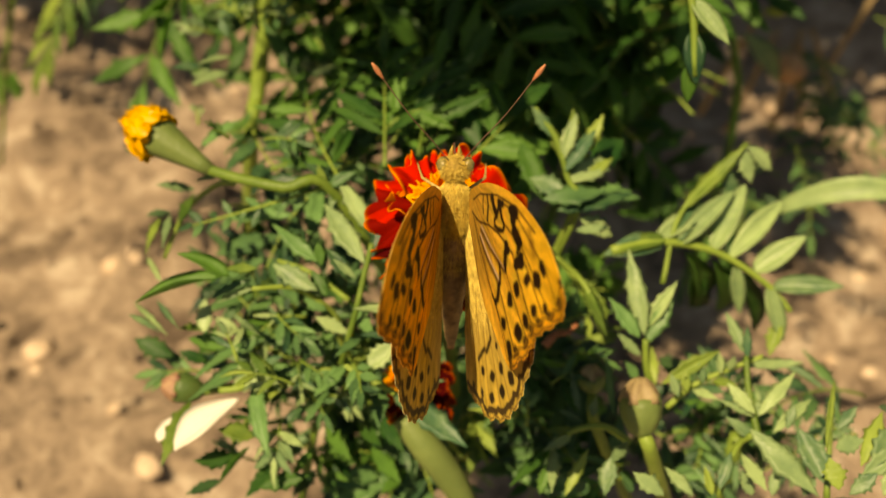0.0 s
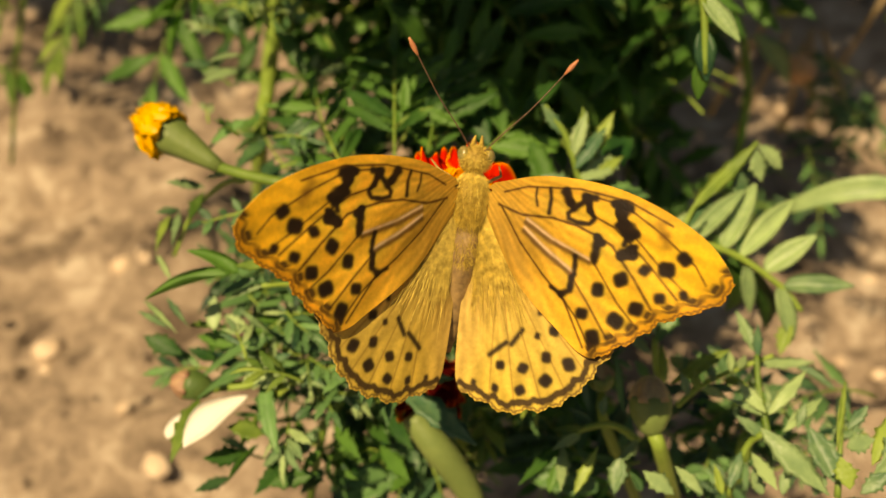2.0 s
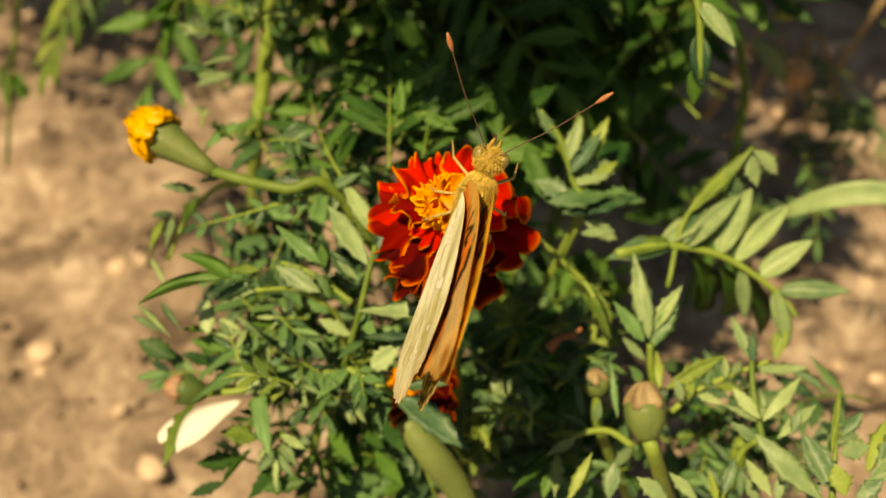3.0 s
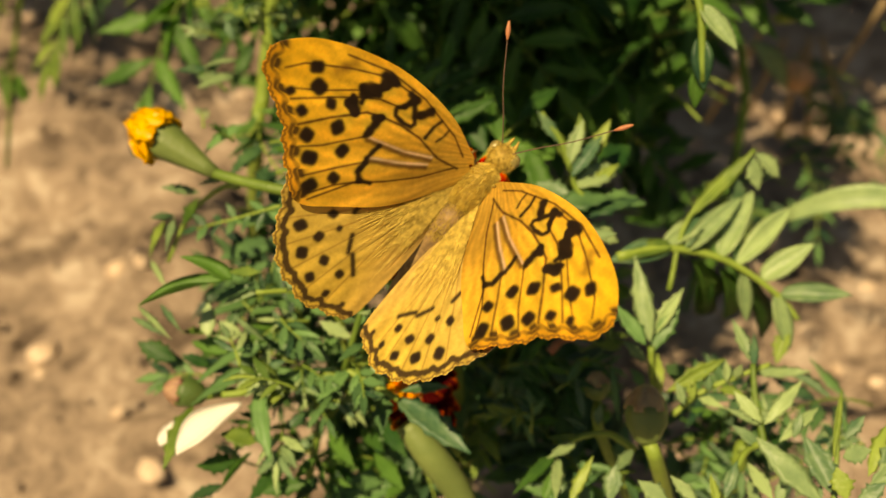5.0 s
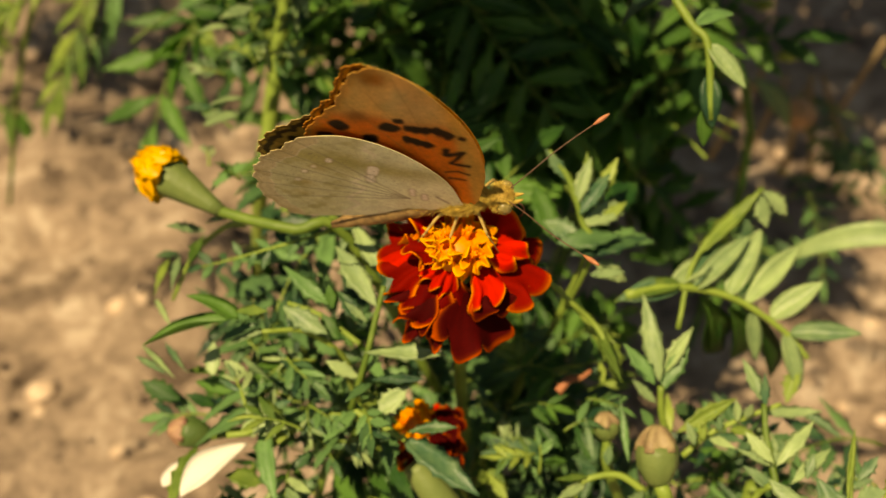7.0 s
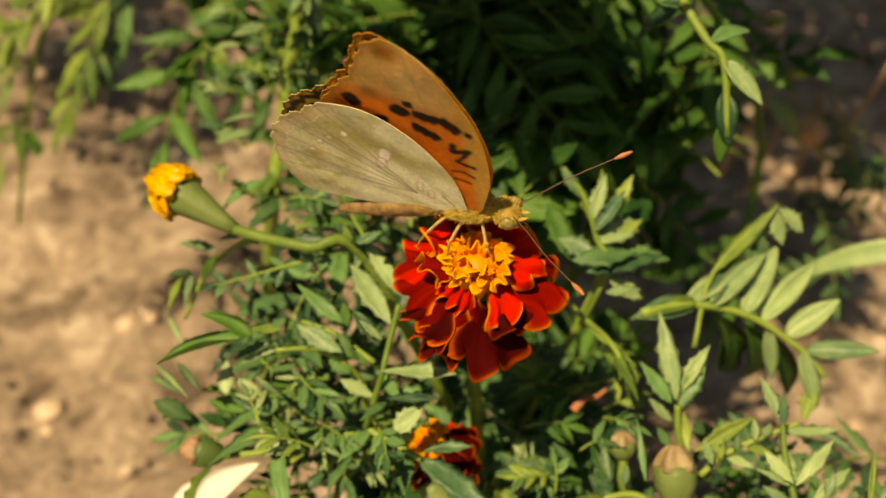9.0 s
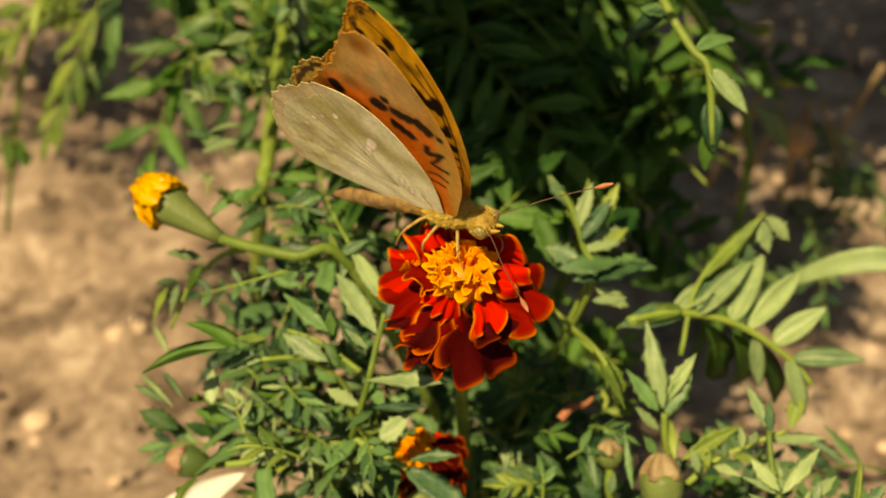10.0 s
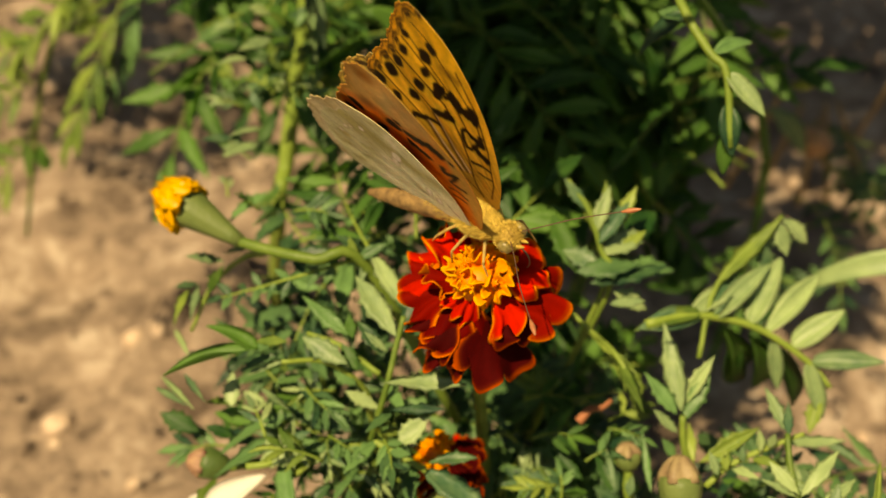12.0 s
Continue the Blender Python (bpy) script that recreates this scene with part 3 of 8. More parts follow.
thicket(marigold, (0.0185, 0.0457, 0.1207), (0.024, 0.012, 0.015), 9, 'dark', 25, size=(0.008, 0.013), reach=0.03)
thicket(marigold, (-0.0197, 0.0485, 0.1634), (0.018, 0.012, 0.012), 7, 'green', 26, size=(0.008, 0.013), reach=0.03)
thicket(marigold, (-0.0008, 0.0086, 0.1206), (0.03, 0.014, 0.014), 6, 'green', 27, size=(0.011, 0.017), reach=0.036)
thicket(marigold, (0.0085, 0.0178, 0.1088), (0.03, 0.012, 0.012), 9, 'dark', 36, size=(0.008, 0.013), reach=0.03)
single(marigold, (-0.0486, 0.0310, 0.1760), (-0.0552, 0.0298, 0.1790), 0.0022, 'pale', (-0.32, -0.22, 1))
single(marigold, (-0.0488, 0.0312, 0.1750), (-0.0502, 0.0212, 0.1780), 0.0020, 'lime', (-0.25, -0.19, 1))
single(marigold, (-0.0539, 0.0287, 0.1720), (-0.0573, 0.0255, 0.1750), 0.0016, 'pale', (-0.11, -0.51, 1))
single(marigold, (-0.0542, 0.0295, 0.1710), (-0.0530, 0.0177, 0.1740), 0.0018, 'pale', (-0.44, -0.05, 1))
single(marigold, (-0.0564, 0.0298, 0.1690), (-0.0575, 0.0193, 0.1720), 0.0018, 'lime', (-0.31, -0.41, 1))
single(marigold, (-0.0585, 0.0222, 0.1660), (-0.0539, 0.0141, 0.1690), 0.0012, 'pale', (0.1, -0.27, 1))
single(marigold, (-0.0435, 0.0341, 0.1770), (-0.0476, 0.0296, 0.1800), 0.0016, 'pale', (0.01, -0.26, 1))
single(marigold, (-0.0382, 0.0055, 0.1820), (-0.0465, 0.0082, 0.1860), 0.0034, 'dark', (0.75, -0.2, 0.6), smooth_edge=True)
single(marigold, (-0.0394, 0.0045, 0.1830), (-0.0540, 0.0014, 0.1830), 0.0029, 'dark', (0.6, 0.3, 0.8), smooth_edge=True)
single(marigold, (-0.0384, 0.0057, 0.1840), (-0.0324, 0.0034, 0.1870), 0.0018, 'lime', (-0.1, -0.46, 1))
single(marigold, (-0.0421, 0.0050, 0.1760), (-0.0351, 0.0075, 0.1790), 0.0022, 'green', (-0.1, -0.03, 1))
single(marigold, (-0.0412, 0.0047, 0.1750), (-0.0345, 0.0065, 0.1780), 0.0015, 'pale', (-0.16, -0.11, 1))
single(marigold, (-0.0445, 0.0031, 0.1680), (-0.0448, 0.0088, 0.1710), 0.0031, 'pale', (-0.08, -0.51, 1))
single(marigold, (-0.0592, 0.0113, 0.1660), (-0.0519, 0.0032, 0.1690), 0.0012, 'pale', (-0.03, -0.2, 1))
single(marigold, (-0.0550, 0.0119, 0.1660), (-0.0488, 0.0032, 0.1690), 0.0012, 'pale', (-0.28, -0.53, 1))
single(marigold, (-0.0598, 0.0087, 0.1660), (-0.0529, 0.0032, 0.1690), 0.0012, 'pale', (0.03, -0.27, 1))
single(marigold, (-0.0389, 0.0044, 0.1720), (-0.0330, -0.0022, 0.1750), 0.0014, 'pale', (-0.05, -0.02, 1))
single(marigold, (-0.0228, 0.0099, 0.1800), (-0.0314, 0.0162, 0.1830), 0.0032, 'green', (-0.06, 0, 1))
single(marigold, (-0.0142, 0.0050, 0.1860), (-0.0219, 0.0166, 0.1890), 0.0040, 'pale', (-0.23, -0.07, 1))
single(marigold, (-0.0128, 0.0114, 0.1860), (-0.0197, 0.0230, 0.1890), 0.0034, 'pale', (-0.21, 0.01, 1))
single(marigold, (-0.0212, 0.0185, 0.1840), (-0.0193, 0.0243, 0.1870), 0.0018, 'pale', (0.03, -0.49, 1))
single(marigold, (-0.0227, 0.0037, 0.1800), (-0.0309, 0.0072, 0.1830), 0.0036, 'pale', (-0.38, -0.42, 1))
single(marigold, (-0.0167, 0.0045, 0.1820), (-0.0213, 0.0091, 0.1850), 0.0028, 'green', (0.08, -0.29, 1))
single(marigold, (-0.0158, 0.0034, 0.1840), (-0.0196, 0.0053, 0.1870), 0.0014, 'pale', (-0.11, -0.37, 1))
single(marigold, (-0.0218, 0.0061, 0.1840), (-0.0225, 0.0090, 0.1870), 0.0019, 'dark', (-0.17, -0.32, 1))
single(marigold, (-0.0212, 0.0038, 0.1780), (-0.0242, 0.0074, 0.1810), 0.0026, 'dark', (-0.26, -0.2, 1))
single(marigold, (-0.0132, 0.0073, 0.1840), (-0.0105, 0.0138, 0.1870), 0.0032, 'green', (-0.13, -0.01, 1))
single(marigold, (-0.0124, 0.0089, 0.1820), (-0.0072, 0.0055, 0.1850), 0.0018, 'green', (-0.07, 0.01, 1))
single(marigold, (-0.0161, -0.0016, 0.1820), (-0.0025, -0.0038, 0.1850), 0.0032, 'pale', (0.02, 0.04, 1))
single(marigold, (-0.0152, -0.0043, 0.1780), (-0.0060, -0.0061, 0.1810), 0.0018, 'green', (-0.08, -0.45, 1))
single(marigold, (-0.0150, -0.0037, 0.1760), (-0.0188, -0.0084, 0.1790), 0.0019, 'green', (0.02, 0.03, 1))
single(marigold, (-0.0139, -0.0086, 0.1740), (-0.0088, -0.0048, 0.1770), 0.0037, 'pale', (0.05, -0.21, 1))
single(marigold, (-0.0180, -0.0040, 0.1680), (-0.0227, -0.0113, 0.1710), 0.0027, 'green', (-0.06, -0.42, 1))
single(marigold, (-0.0138, -0.0070, 0.1680), (-0.0172, -0.0130, 0.1710), 0.0025, 'pale', (0.01, -0.21, 1))
single(marigold, (-0.0116, -0.0077, 0.1660), (-0.0123, -0.0162, 0.1690), 0.0033, 'green', (-0.29, -0.51, 1))
single(marigold, (-0.0099, -0.0092, 0.1670), (0.0032, -0.0192, 0.1670), 0.0051, 'pale', (0.02, 0.04, 1))
single(marigold, (-0.0089, -0.0103, 0.1710), (-0.0010, -0.0103, 0.1740), 0.0023, 'green', (-0.4, -0.07, 1))
single(marigold, (-0.0160, 0.0021, 0.1760), (-0.0130, -0.0047, 0.1790), 0.0025, 'green', (-0.22, -0.46, 1))
single(marigold, (-0.0134, -0.0048, 0.1720), (-0.0171, -0.0067, 0.1750), 0.0016, 'lime', (-0.29, -0.09, 1))
single(marigold, (-0.0540, 0.0082, 0.1520), (-0.0617, 0.0103, 0.1550), 0.0039, 'dark', (0.03, -0.52, 1))
single(marigold, (-0.0500, 0.0085, 0.1580), (-0.0392, 0.0041, 0.1610), 0.0032, 'dark', (-0.11, -0.52, 1))
single(marigold, (-0.0505, 0.0068, 0.1640), (-0.0421, 0.0045, 0.1670), 0.0013, 'lime', (-0.05, -0.35, 1))
single(marigold, (-0.0476, -0.0054, 0.1580), (-0.0505, -0.0185, 0.1610), 0.0033, 'lime', (0.03, 0.04, 1))
single(marigold, (-0.0350, -0.0130, 0.1580), (-0.0409, -0.0127, 0.1610), 0.0040, 'lime', (-0.17, 0.05, 1))
single(marigold, (-0.0392, -0.0129, 0.1500), (-0.0467, -0.0148, 0.1530), 0.0035, 'dark', (-0.28, -0.5, 1))
single(marigold, (-0.0425, -0.0165, 0.1480), (-0.0479, -0.0208, 0.1510), 0.0021, 'green', (-0.12, -0.53, 1))
single(marigold, (-0.0374, -0.0108, 0.1500), (-0.0416, -0.0205, 0.1530), 0.0016, 'dark', (-0.34, -0.31, 1))
single(marigold, (-0.0348, -0.0191, 0.1500), (-0.0259, -0.0179, 0.1530), 0.0032, 'dark', (-0.11, -0.46, 1))
single(marigold, (-0.0343, -0.0065, 0.1540), (-0.0394, -0.0067, 0.1570), 0.0021, 'dark', (-0.43, -0.03, 1))
single(marigold, (-0.0351, -0.0008, 0.1560), (-0.0338, -0.0112, 0.1590), 0.0026, 'dark', (-0.28, 0.03, 1))
single(marigold, (-0.0325, -0.0108, 0.1500), (-0.0345, -0.0181, 0.1530), 0.0026, 'dark', (0.04, -0.32, 1))
single(marigold, (-0.0486, 0.0056, 0.1560), (-0.0400, 0.0011, 0.1590), 0.0027, 'green', (-0.2, -0.24, 1))
single(marigold, (-0.0364, -0.0056, 0.1640), (-0.0315, -0.0030, 0.1670), 0.0015, 'lime', (-0.1, -0.19, 1))
single(marigold, (-0.0213, -0.0069, 0.1640), (-0.0233, -0.0121, 0.1670), 0.0015, 'green', (-0.14, -0.18, 1))
single(marigold, (-0.0288, -0.0166, 0.1500), (-0.0246, -0.0124, 0.1530), 0.0017, 'dark', (0.07, -0.25, 1))
single(marigold, (-0.0266, -0.0045, 0.1600), (-0.0318, -0.0014, 0.1630), 0.0026, 'green', (-0.21, -0.12, 1))
single(marigold, (-0.0221, -0.0009, 0.1660), (-0.0283, 0.0020, 0.1690), 0.0029, 'pale', (-0.32, -0.37, 1))
single(marigold, (-0.0264, 0.0027, 0.1680), (-0.0324, 0.0044, 0.1710), 0.0027, 'green', (0.09, -0.24, 1))
single(marigold, (-0.0176, -0.0000, 0.1720), (-0.0235, 0.0016, 0.1750), 0.0025, 'pale', (-0.15, -0.54, 1))
single(marigold, (-0.0312, -0.0082, 0.1540), (-0.0248, -0.0052, 0.1570), 0.0026, 'green', (-0.22, -0.2, 1))
single(marigold, (-0.0347, -0.0068, 0.1600), (-0.0294, -0.0051, 0.1630), 0.0024, 'lime', (-0.44, -0.18, 1))
single(marigold, (-0.0237, -0.0038, 0.1460), (-0.0186, -0.0127, 0.1490), 0.0031, 'dark', (-0.1, -0.51, 1))
single(marigold, (-0.0150, -0.0067, 0.1420), (-0.0091, -0.0155, 0.1450), 0.0033, 'dark', (-0.1, -0.27, 1))
single(marigold, (-0.0171, -0.0039, 0.1460), (-0.0123, -0.0104, 0.1490), 0.0027, 'dark', (-0.08, -0.34, 1))
single(marigold, (-0.0321, -0.0113, 0.1440), (-0.0374, -0.0186, 0.1470), 0.0032, 'dark', (-0.06, -0.11, 1))
single(marigold, (-0.0257, -0.0115, 0.1420), (-0.0292, -0.0188, 0.1450), 0.0031, 'green', (-0.44, -0.51, 1))
single(marigold, (-0.0391, 0.0004, 0.1640), (-0.0337, 0.0022, 0.1670), 0.0024, 'green', (-0.08, 0.03, 1))
single(marigold, (-0.0382, 0.0041, 0.1660), (-0.0432, 0.0059, 0.1690), 0.0022, 'pale', (-0.31, -0.28, 1))
single(marigold, (-0.0457, 0.0030, 0.1580), (-0.0506, 0.0037, 0.1610), 0.0023, 'dark', (-0.12, -0.36, 1))
single(marigold, (-0.0319, 0.0090, 0.1700), (-0.0362, 0.0043, 0.1730), 0.0022, 'green', (-0.25, -0.36, 1))
single(marigold, (-0.0217, 0.0035, 0.1740), (-0.0256, 0.0051, 0.1770), 0.0025, 'green', (-0.25, -0.19, 1))
single(marigold, (-0.0135, -0.0036, 0.1500), (-0.0089, -0.0125, 0.1530), 0.0032, 'dark', (-0.28, -0.32, 1))
single(marigold, (-0.0083, -0.0106, 0.1400), (-0.0124, -0.0168, 0.1430), 0.0027, 'dark', (-0.03, -0.53, 1))
leaf(marigold, (-0.0228, -0.0058, 0.1608), (-0.0177, -0.0071, 0.1581), pairs=4, size=0.0036, width=0.29, kind='pale', sag=-0.0005, up=(-0.55, 0.11, 1), start=0.25, spread=36, thick=0.0003)
leaf(marigold, (-0.0369, -0.0057, 0.1718), (-0.0397, 0.0004, 0.1719), pairs=2, size=0.0043, width=0.25, kind='pale', sag=-0.0005, up=(0.26, -0.37, 1), start=0.25, spread=46, thick=0.0003)
leaf(marigold, (-0.0274, -0.0017, 0.1648), (-0.0267, -0.0057, 0.1629), pairs=2, size=0.0034, width=0.24, kind='pale', sag=-0.0004, up=(0.11, -0.64, 1), start=0.25, spread=48, thick=0.0003)
leaf(marigold, (-0.0299, -0.0061, 0.1637), (-0.0262, -0.0022, 0.1632), pairs=3, size=0.0040, width=0.32, kind='green', sag=-0.0004, up=(-0.15, -0.58, 1), start=0.25, spread=38, thick=0.0003)
leaf(marigold, (-0.0325, -0.0016, 0.1596), (-0.0368, 0.0021, 0.1638), pairs=3, size=0.0047, width=0.27, kind='pale', sag=-0.0007, up=(-0.25, -0.39, 1), start=0.25, spread=47, thick=0.0003)
leaf(marigold, (-0.0272, -0.0016, 0.1564), (-0.0225, -0.0095, 0.1596), pairs=3, size=0.0041, width=0.32, kind='green', sag=-0.0006, up=(-0.31, 0.12, 1), start=0.25, spread=47, thick=0.0003)
leaf(marigold, (-0.0266, 0.0020, 0.1649), (-0.0332, 0.0050, 0.1643), pairs=2, size=0.0034, width=0.31, kind='green', sag=-0.0005, up=(0.19, -0.22, 1), start=0.25, spread=38, thick=0.0003)
leaf(marigold, (-0.0287, 0.0142, 0.1562), (-0.0312, 0.0201, 0.1605), pairs=3, size=0.0055, width=0.30, kind='green', sag=-0.0007, up=(0.17, -0.41, 1), start=0.25, spread=45, thick=0.0003)
leaf(marigold, (-0.0175, -0.0047, 0.1714), (-0.0148, -0.0142, 0.1754), pairs=3, size=0.0043, width=0.34, kind='green', sag=-0.0006, up=(-0.23, -0.71, 1), start=0.25, spread=41, thick=0.0003)
leaf(marigold, (-0.0352, -0.0012, 0.1663), (-0.0311, -0.0072, 0.1690), pairs=2, size=0.0037, width=0.29, kind='pale', sag=-0.0004, up=(-0.29, -0.40, 1), start=0.25, spread=41, thick=0.0003)
leaf(marigold, (-0.0268, -0.0027, 0.1676), (-0.0219, -0.0073, 0.1695), pairs=2, size=0.0038, width=0.32, kind='green', sag=-0.0005, up=(-0.11, 0.28, 1), start=0.25, spread=50, thick=0.0003)
leaf(marigold, (-0.0261, 0.0063, 0.1684), (-0.0320, 0.0049, 0.1705), pairs=2, size=0.0036, width=0.27, kind='pale', sag=-0.0005, up=(-0.70, -0.45, 1), start=0.25, spread=46, thick=0.0003)
leaf(marigold, (-0.0270, -0.0091, 0.1697), (-0.0345, -0.0086, 0.1727), pairs=3, size=0.0051, width=0.30, kind='lime', sag=-0.0007, up=(0.44, 0.06, 1), start=0.25, spread=43, thick=0.0003)
leaf(marigold, (-0.0324, 0.0083, 0.1565), (-0.0392, 0.0076, 0.1567), pairs=4, size=0.0048, width=0.31, kind='lime', sag=-0.0006, up=(0.42, 0.00, 1), start=0.25, spread=45, thick=0.0003)
leaf(marigold, (-0.0325, 0.0089, 0.1579), (-0.0302, 0.0171, 0.1555), pairs=3, size=0.0053, width=0.32, kind='green', sag=-0.0006, up=(0.01, 0.11, 1), start=0.25, spread=43, thick=0.0003)
leaf(marigold, (-0.0308, -0.0090, 0.1574), (-0.0312, -0.0162, 0.1563), pairs=3, size=0.0059, width=0.31, kind='pale', sag=-0.0007, up=(-0.48, 0.09, 1), start=0.25, spread=50, thick=0.0003)
leaf(marigold, (-0.0286, 0.0136, 0.1539), (-0.0278, 0.0232, 0.1522), pairs=4, size=0.0061, width=0.32, kind='pale', sag=-0.0007, up=(-0.62, -0.13, 1), start=0.25, spread=42, thick=0.0003)
leaf(marigold, (-0.0247, 0.0018, 0.1548), (-0.0191, 0.0080, 0.1546), pairs=2, size=0.0050, width=0.24, kind='green', sag=-0.0007, up=(0.40, 0.14, 1), start=0.25, spread=45, thick=0.0003)
leaf(marigold, (-0.0280, 0.0050, 0.1569), (-0.0265, -0.0020, 0.1598), pairs=3, size=0.0029, width=0.33, kind='lime', sag=-0.0004, up=(0.39, -0.13, 1), start=0.25, spread=47, thick=0.0003)
leaf(marigold, (-0.0280, 0.0017, 0.1542), (-0.0332, -0.0018, 0.1530), pairs=3, size=0.0050, width=0.27, kind='green', sag=-0.0006, up=(-0.54, 0.24, 1), start=0.25, spread=35, thick=0.0003)
leaf(marigold, (-0.0397, 0.0083, 0.1585), (-0.0372, 0.0156, 0.1574), pairs=4, size=0.0040, width=0.31, kind='lime', sag=-0.0006, up=(-0.69, -0.65, 1), start=0.25, spread=38, thick=0.0003)
leaf(marigold, (-0.0299, 0.0018, 0.1533), (-0.0262, -0.0054, 0.1574), pairs=3, size=0.0035, width=0.33, kind='pale', sag=-0.0005, up=(-0.05, 0.19, 1), start=0.25, spread=45, thick=0.0003)
leaf(marigold, (-0.0359, 0.0039, 0.1579), (-0.0315, 0.0067, 0.1624), pairs=3, size=0.0050, width=0.27, kind='lime', sag=-0.0006, up=(0.03, -0.24, 1), start=0.25, spread=50, thick=0.0003)
leaf(marigold, (-0.0294, -0.0059, 0.1662), (-0.0375, -0.0035, 0.1642), pairs=4, size=0.0039, width=0.33, kind='pale', sag=-0.0006, up=(-0.14, -0.47, 1), start=0.25, spread=46, thick=0.0003)
leaf(marigold, (-0.0315, 0.0062, 0.1702), (-0.0262, 0.0000, 0.1708), pairs=3, size=0.0051, width=0.32, kind='green', sag=-0.0006, up=(-0.07, -0.16, 1), start=0.25, spread=37, thick=0.0003)
leaf(marigold, (0.0098, 0.0016, 0.1597), (0.0175, 0.0022, 0.1595), pairs=3, size=0.0049, width=0.29, kind='dark', sag=-0.0006, up=(-0.58, -0.54, 1), start=0.25, spread=45, thick=0.0003)
leaf(marigold, (0.0147, -0.0086, 0.1536), (0.0147, -0.0051, 0.1581), pairs=3, size=0.0034, width=0.34, kind='green', sag=-0.0005, up=(-0.14, -0.27, 1), start=0.25, spread=49, thick=0.0003)
leaf(marigold, (0.0153, 0.0122, 0.1538), (0.0104, 0.0175, 0.1555), pairs=3, size=0.0050, width=0.27, kind='lime', sag=-0.0007, up=(-0.28, -0.25, 1), start=0.25, spread=36, thick=0.0003)
leaf(marigold, (0.0139, 0.0057, 0.1447), (0.0094, -0.0012, 0.1465), pairs=4, size=0.0045, width=0.30, kind='green', sag=-0.0006, up=(-0.54, -0.22, 1), start=0.25, spread=39, thick=0.0003)
leaf(marigold, (0.0221, 0.0131, 0.1412), (0.0293, 0.0102, 0.1433), pairs=3, size=0.0056, width=0.32, kind='dark', sag=-0.0006, up=(0.44, -0.78, 1), start=0.25, spread=48, thick=0.0003)
leaf(marigold, (0.0196, 0.0154, 0.1537), (0.0155, 0.0065, 0.1553), pairs=3, size=0.0045, width=0.32, kind='green', sag=-0.0007, up=(-0.37, 0.14, 1), start=0.25, spread=47, thick=0.0003)
leaf(marigold, (0.0066, -0.0028, 0.1483), (0.0120, 0.0019, 0.1491), pairs=4, size=0.0054, width=0.28, kind='pale', sag=-0.0006, up=(-0.61, -0.64, 1), start=0.25, spread=45, thick=0.0003)
leaf(marigold, (0.0239, 0.0036, 0.1598), (0.0302, 0.0021, 0.1590), pairs=4, size=0.0038, width=0.26, kind='green', sag=-0.0005, up=(-0.73, 0.11, 1), start=0.25, spread=43, thick=0.0003)
leaf(marigold, (0.0074, 0.0052, 0.1529), (0.0019, 0.0075, 0.1554), pairs=3, size=0.0037, width=0.32, kind='green', sag=-0.0006, up=(0.05, 0.15, 1), start=0.25, spread=49, thick=0.0003)
leaf(marigold, (0.0047, 0.0002, 0.1443), (0.0052, -0.0081, 0.1453), pairs=4, size=0.0061, width=0.33, kind='lime', sag=-0.0007, up=(0.46, -0.12, 1), start=0.25, spread=39, thick=0.0003)
leaf(marigold, (0.0134, 0.0182, 0.1493), (0.0156, 0.0224, 0.1539), pairs=4, size=0.0053, width=0.30, kind='green', sag=-0.0006, up=(-0.54, -0.04, 1), start=0.25, spread=42, thick=0.0003)
leaf(marigold, (0.0028, 0.0170, 0.1455), (-0.0047, 0.0225, 0.1427), pairs=3, size=0.0048, width=0.32, kind='pale', sag=-0.0007, up=(-0.65, -0.38, 1), start=0.25, spread=48, thick=0.0003)
leaf(marigold, (0.0131, 0.0355, 0.1364), (0.0082, 0.0300, 0.1335), pairs=3, size=0.0053, width=0.29, kind='green', sag=-0.0007, up=(-0.05, -0.13, 1), start=0.25, spread=37, thick=0.0003)
leaf(marigold, (0.0022, 0.0090, 0.1512), (0.0072, 0.0079, 0.1487), pairs=3, size=0.0033, width=0.31, kind='green', sag=-0.0005, up=(0.40, -0.13, 1), start=0.25, spread=49, thick=0.0003)
leaf(marigold, (0.0207, 0.0174, 0.1475), (0.0293, 0.0200, 0.1482), pairs=3, size=0.0062, width=0.29, kind='green', sag=-0.0007, up=(0.07, -0.04, 1), start=0.25, spread=50, thick=0.0003)
leaf(marigold, (0.0192, -0.0032, 0.1596), (0.0256, -0.0018, 0.1612), pairs=3, size=0.0049, width=0.31, kind='green', sag=-0.0006, up=(-0.06, 0.25, 1), start=0.25, spread=37, thick=0.0003)
leaf(marigold, (0.0132, 0.0230, 0.1445), (0.0179, 0.0175, 0.1419), pairs=4, size=0.0056, width=0.27, kind='dark', sag=-0.0007, up=(0.38, -0.19, 1), start=0.25, spread=49, thick=0.0003)
leaf(marigold, (0.0118, 0.0003, 0.1511), (0.0142, -0.0055, 0.1504), pairs=3, size=0.0043, width=0.29, kind='green', sag=-0.0006, up=(-0.56, -0.01, 1), start=0.25, spread=44, thick=0.0003)
leaf(marigold, (0.0153, 0.0017, 0.1485), (0.0077, -0.0008, 0.1479), pairs=4, size=0.0051, width=0.30, kind='green', sag=-0.0007, up=(-0.22, -0.40, 1), start=0.25, spread=44, thick=0.0003)
leaf(marigold, (0.0271, 0.0302, 0.1384), (0.0324, 0.0330, 0.1422), pairs=2, size=0.0045, width=0.28, kind='lime', sag=-0.0006, up=(0.37, -0.06, 1), start=0.25, spread=47, thick=0.0003)
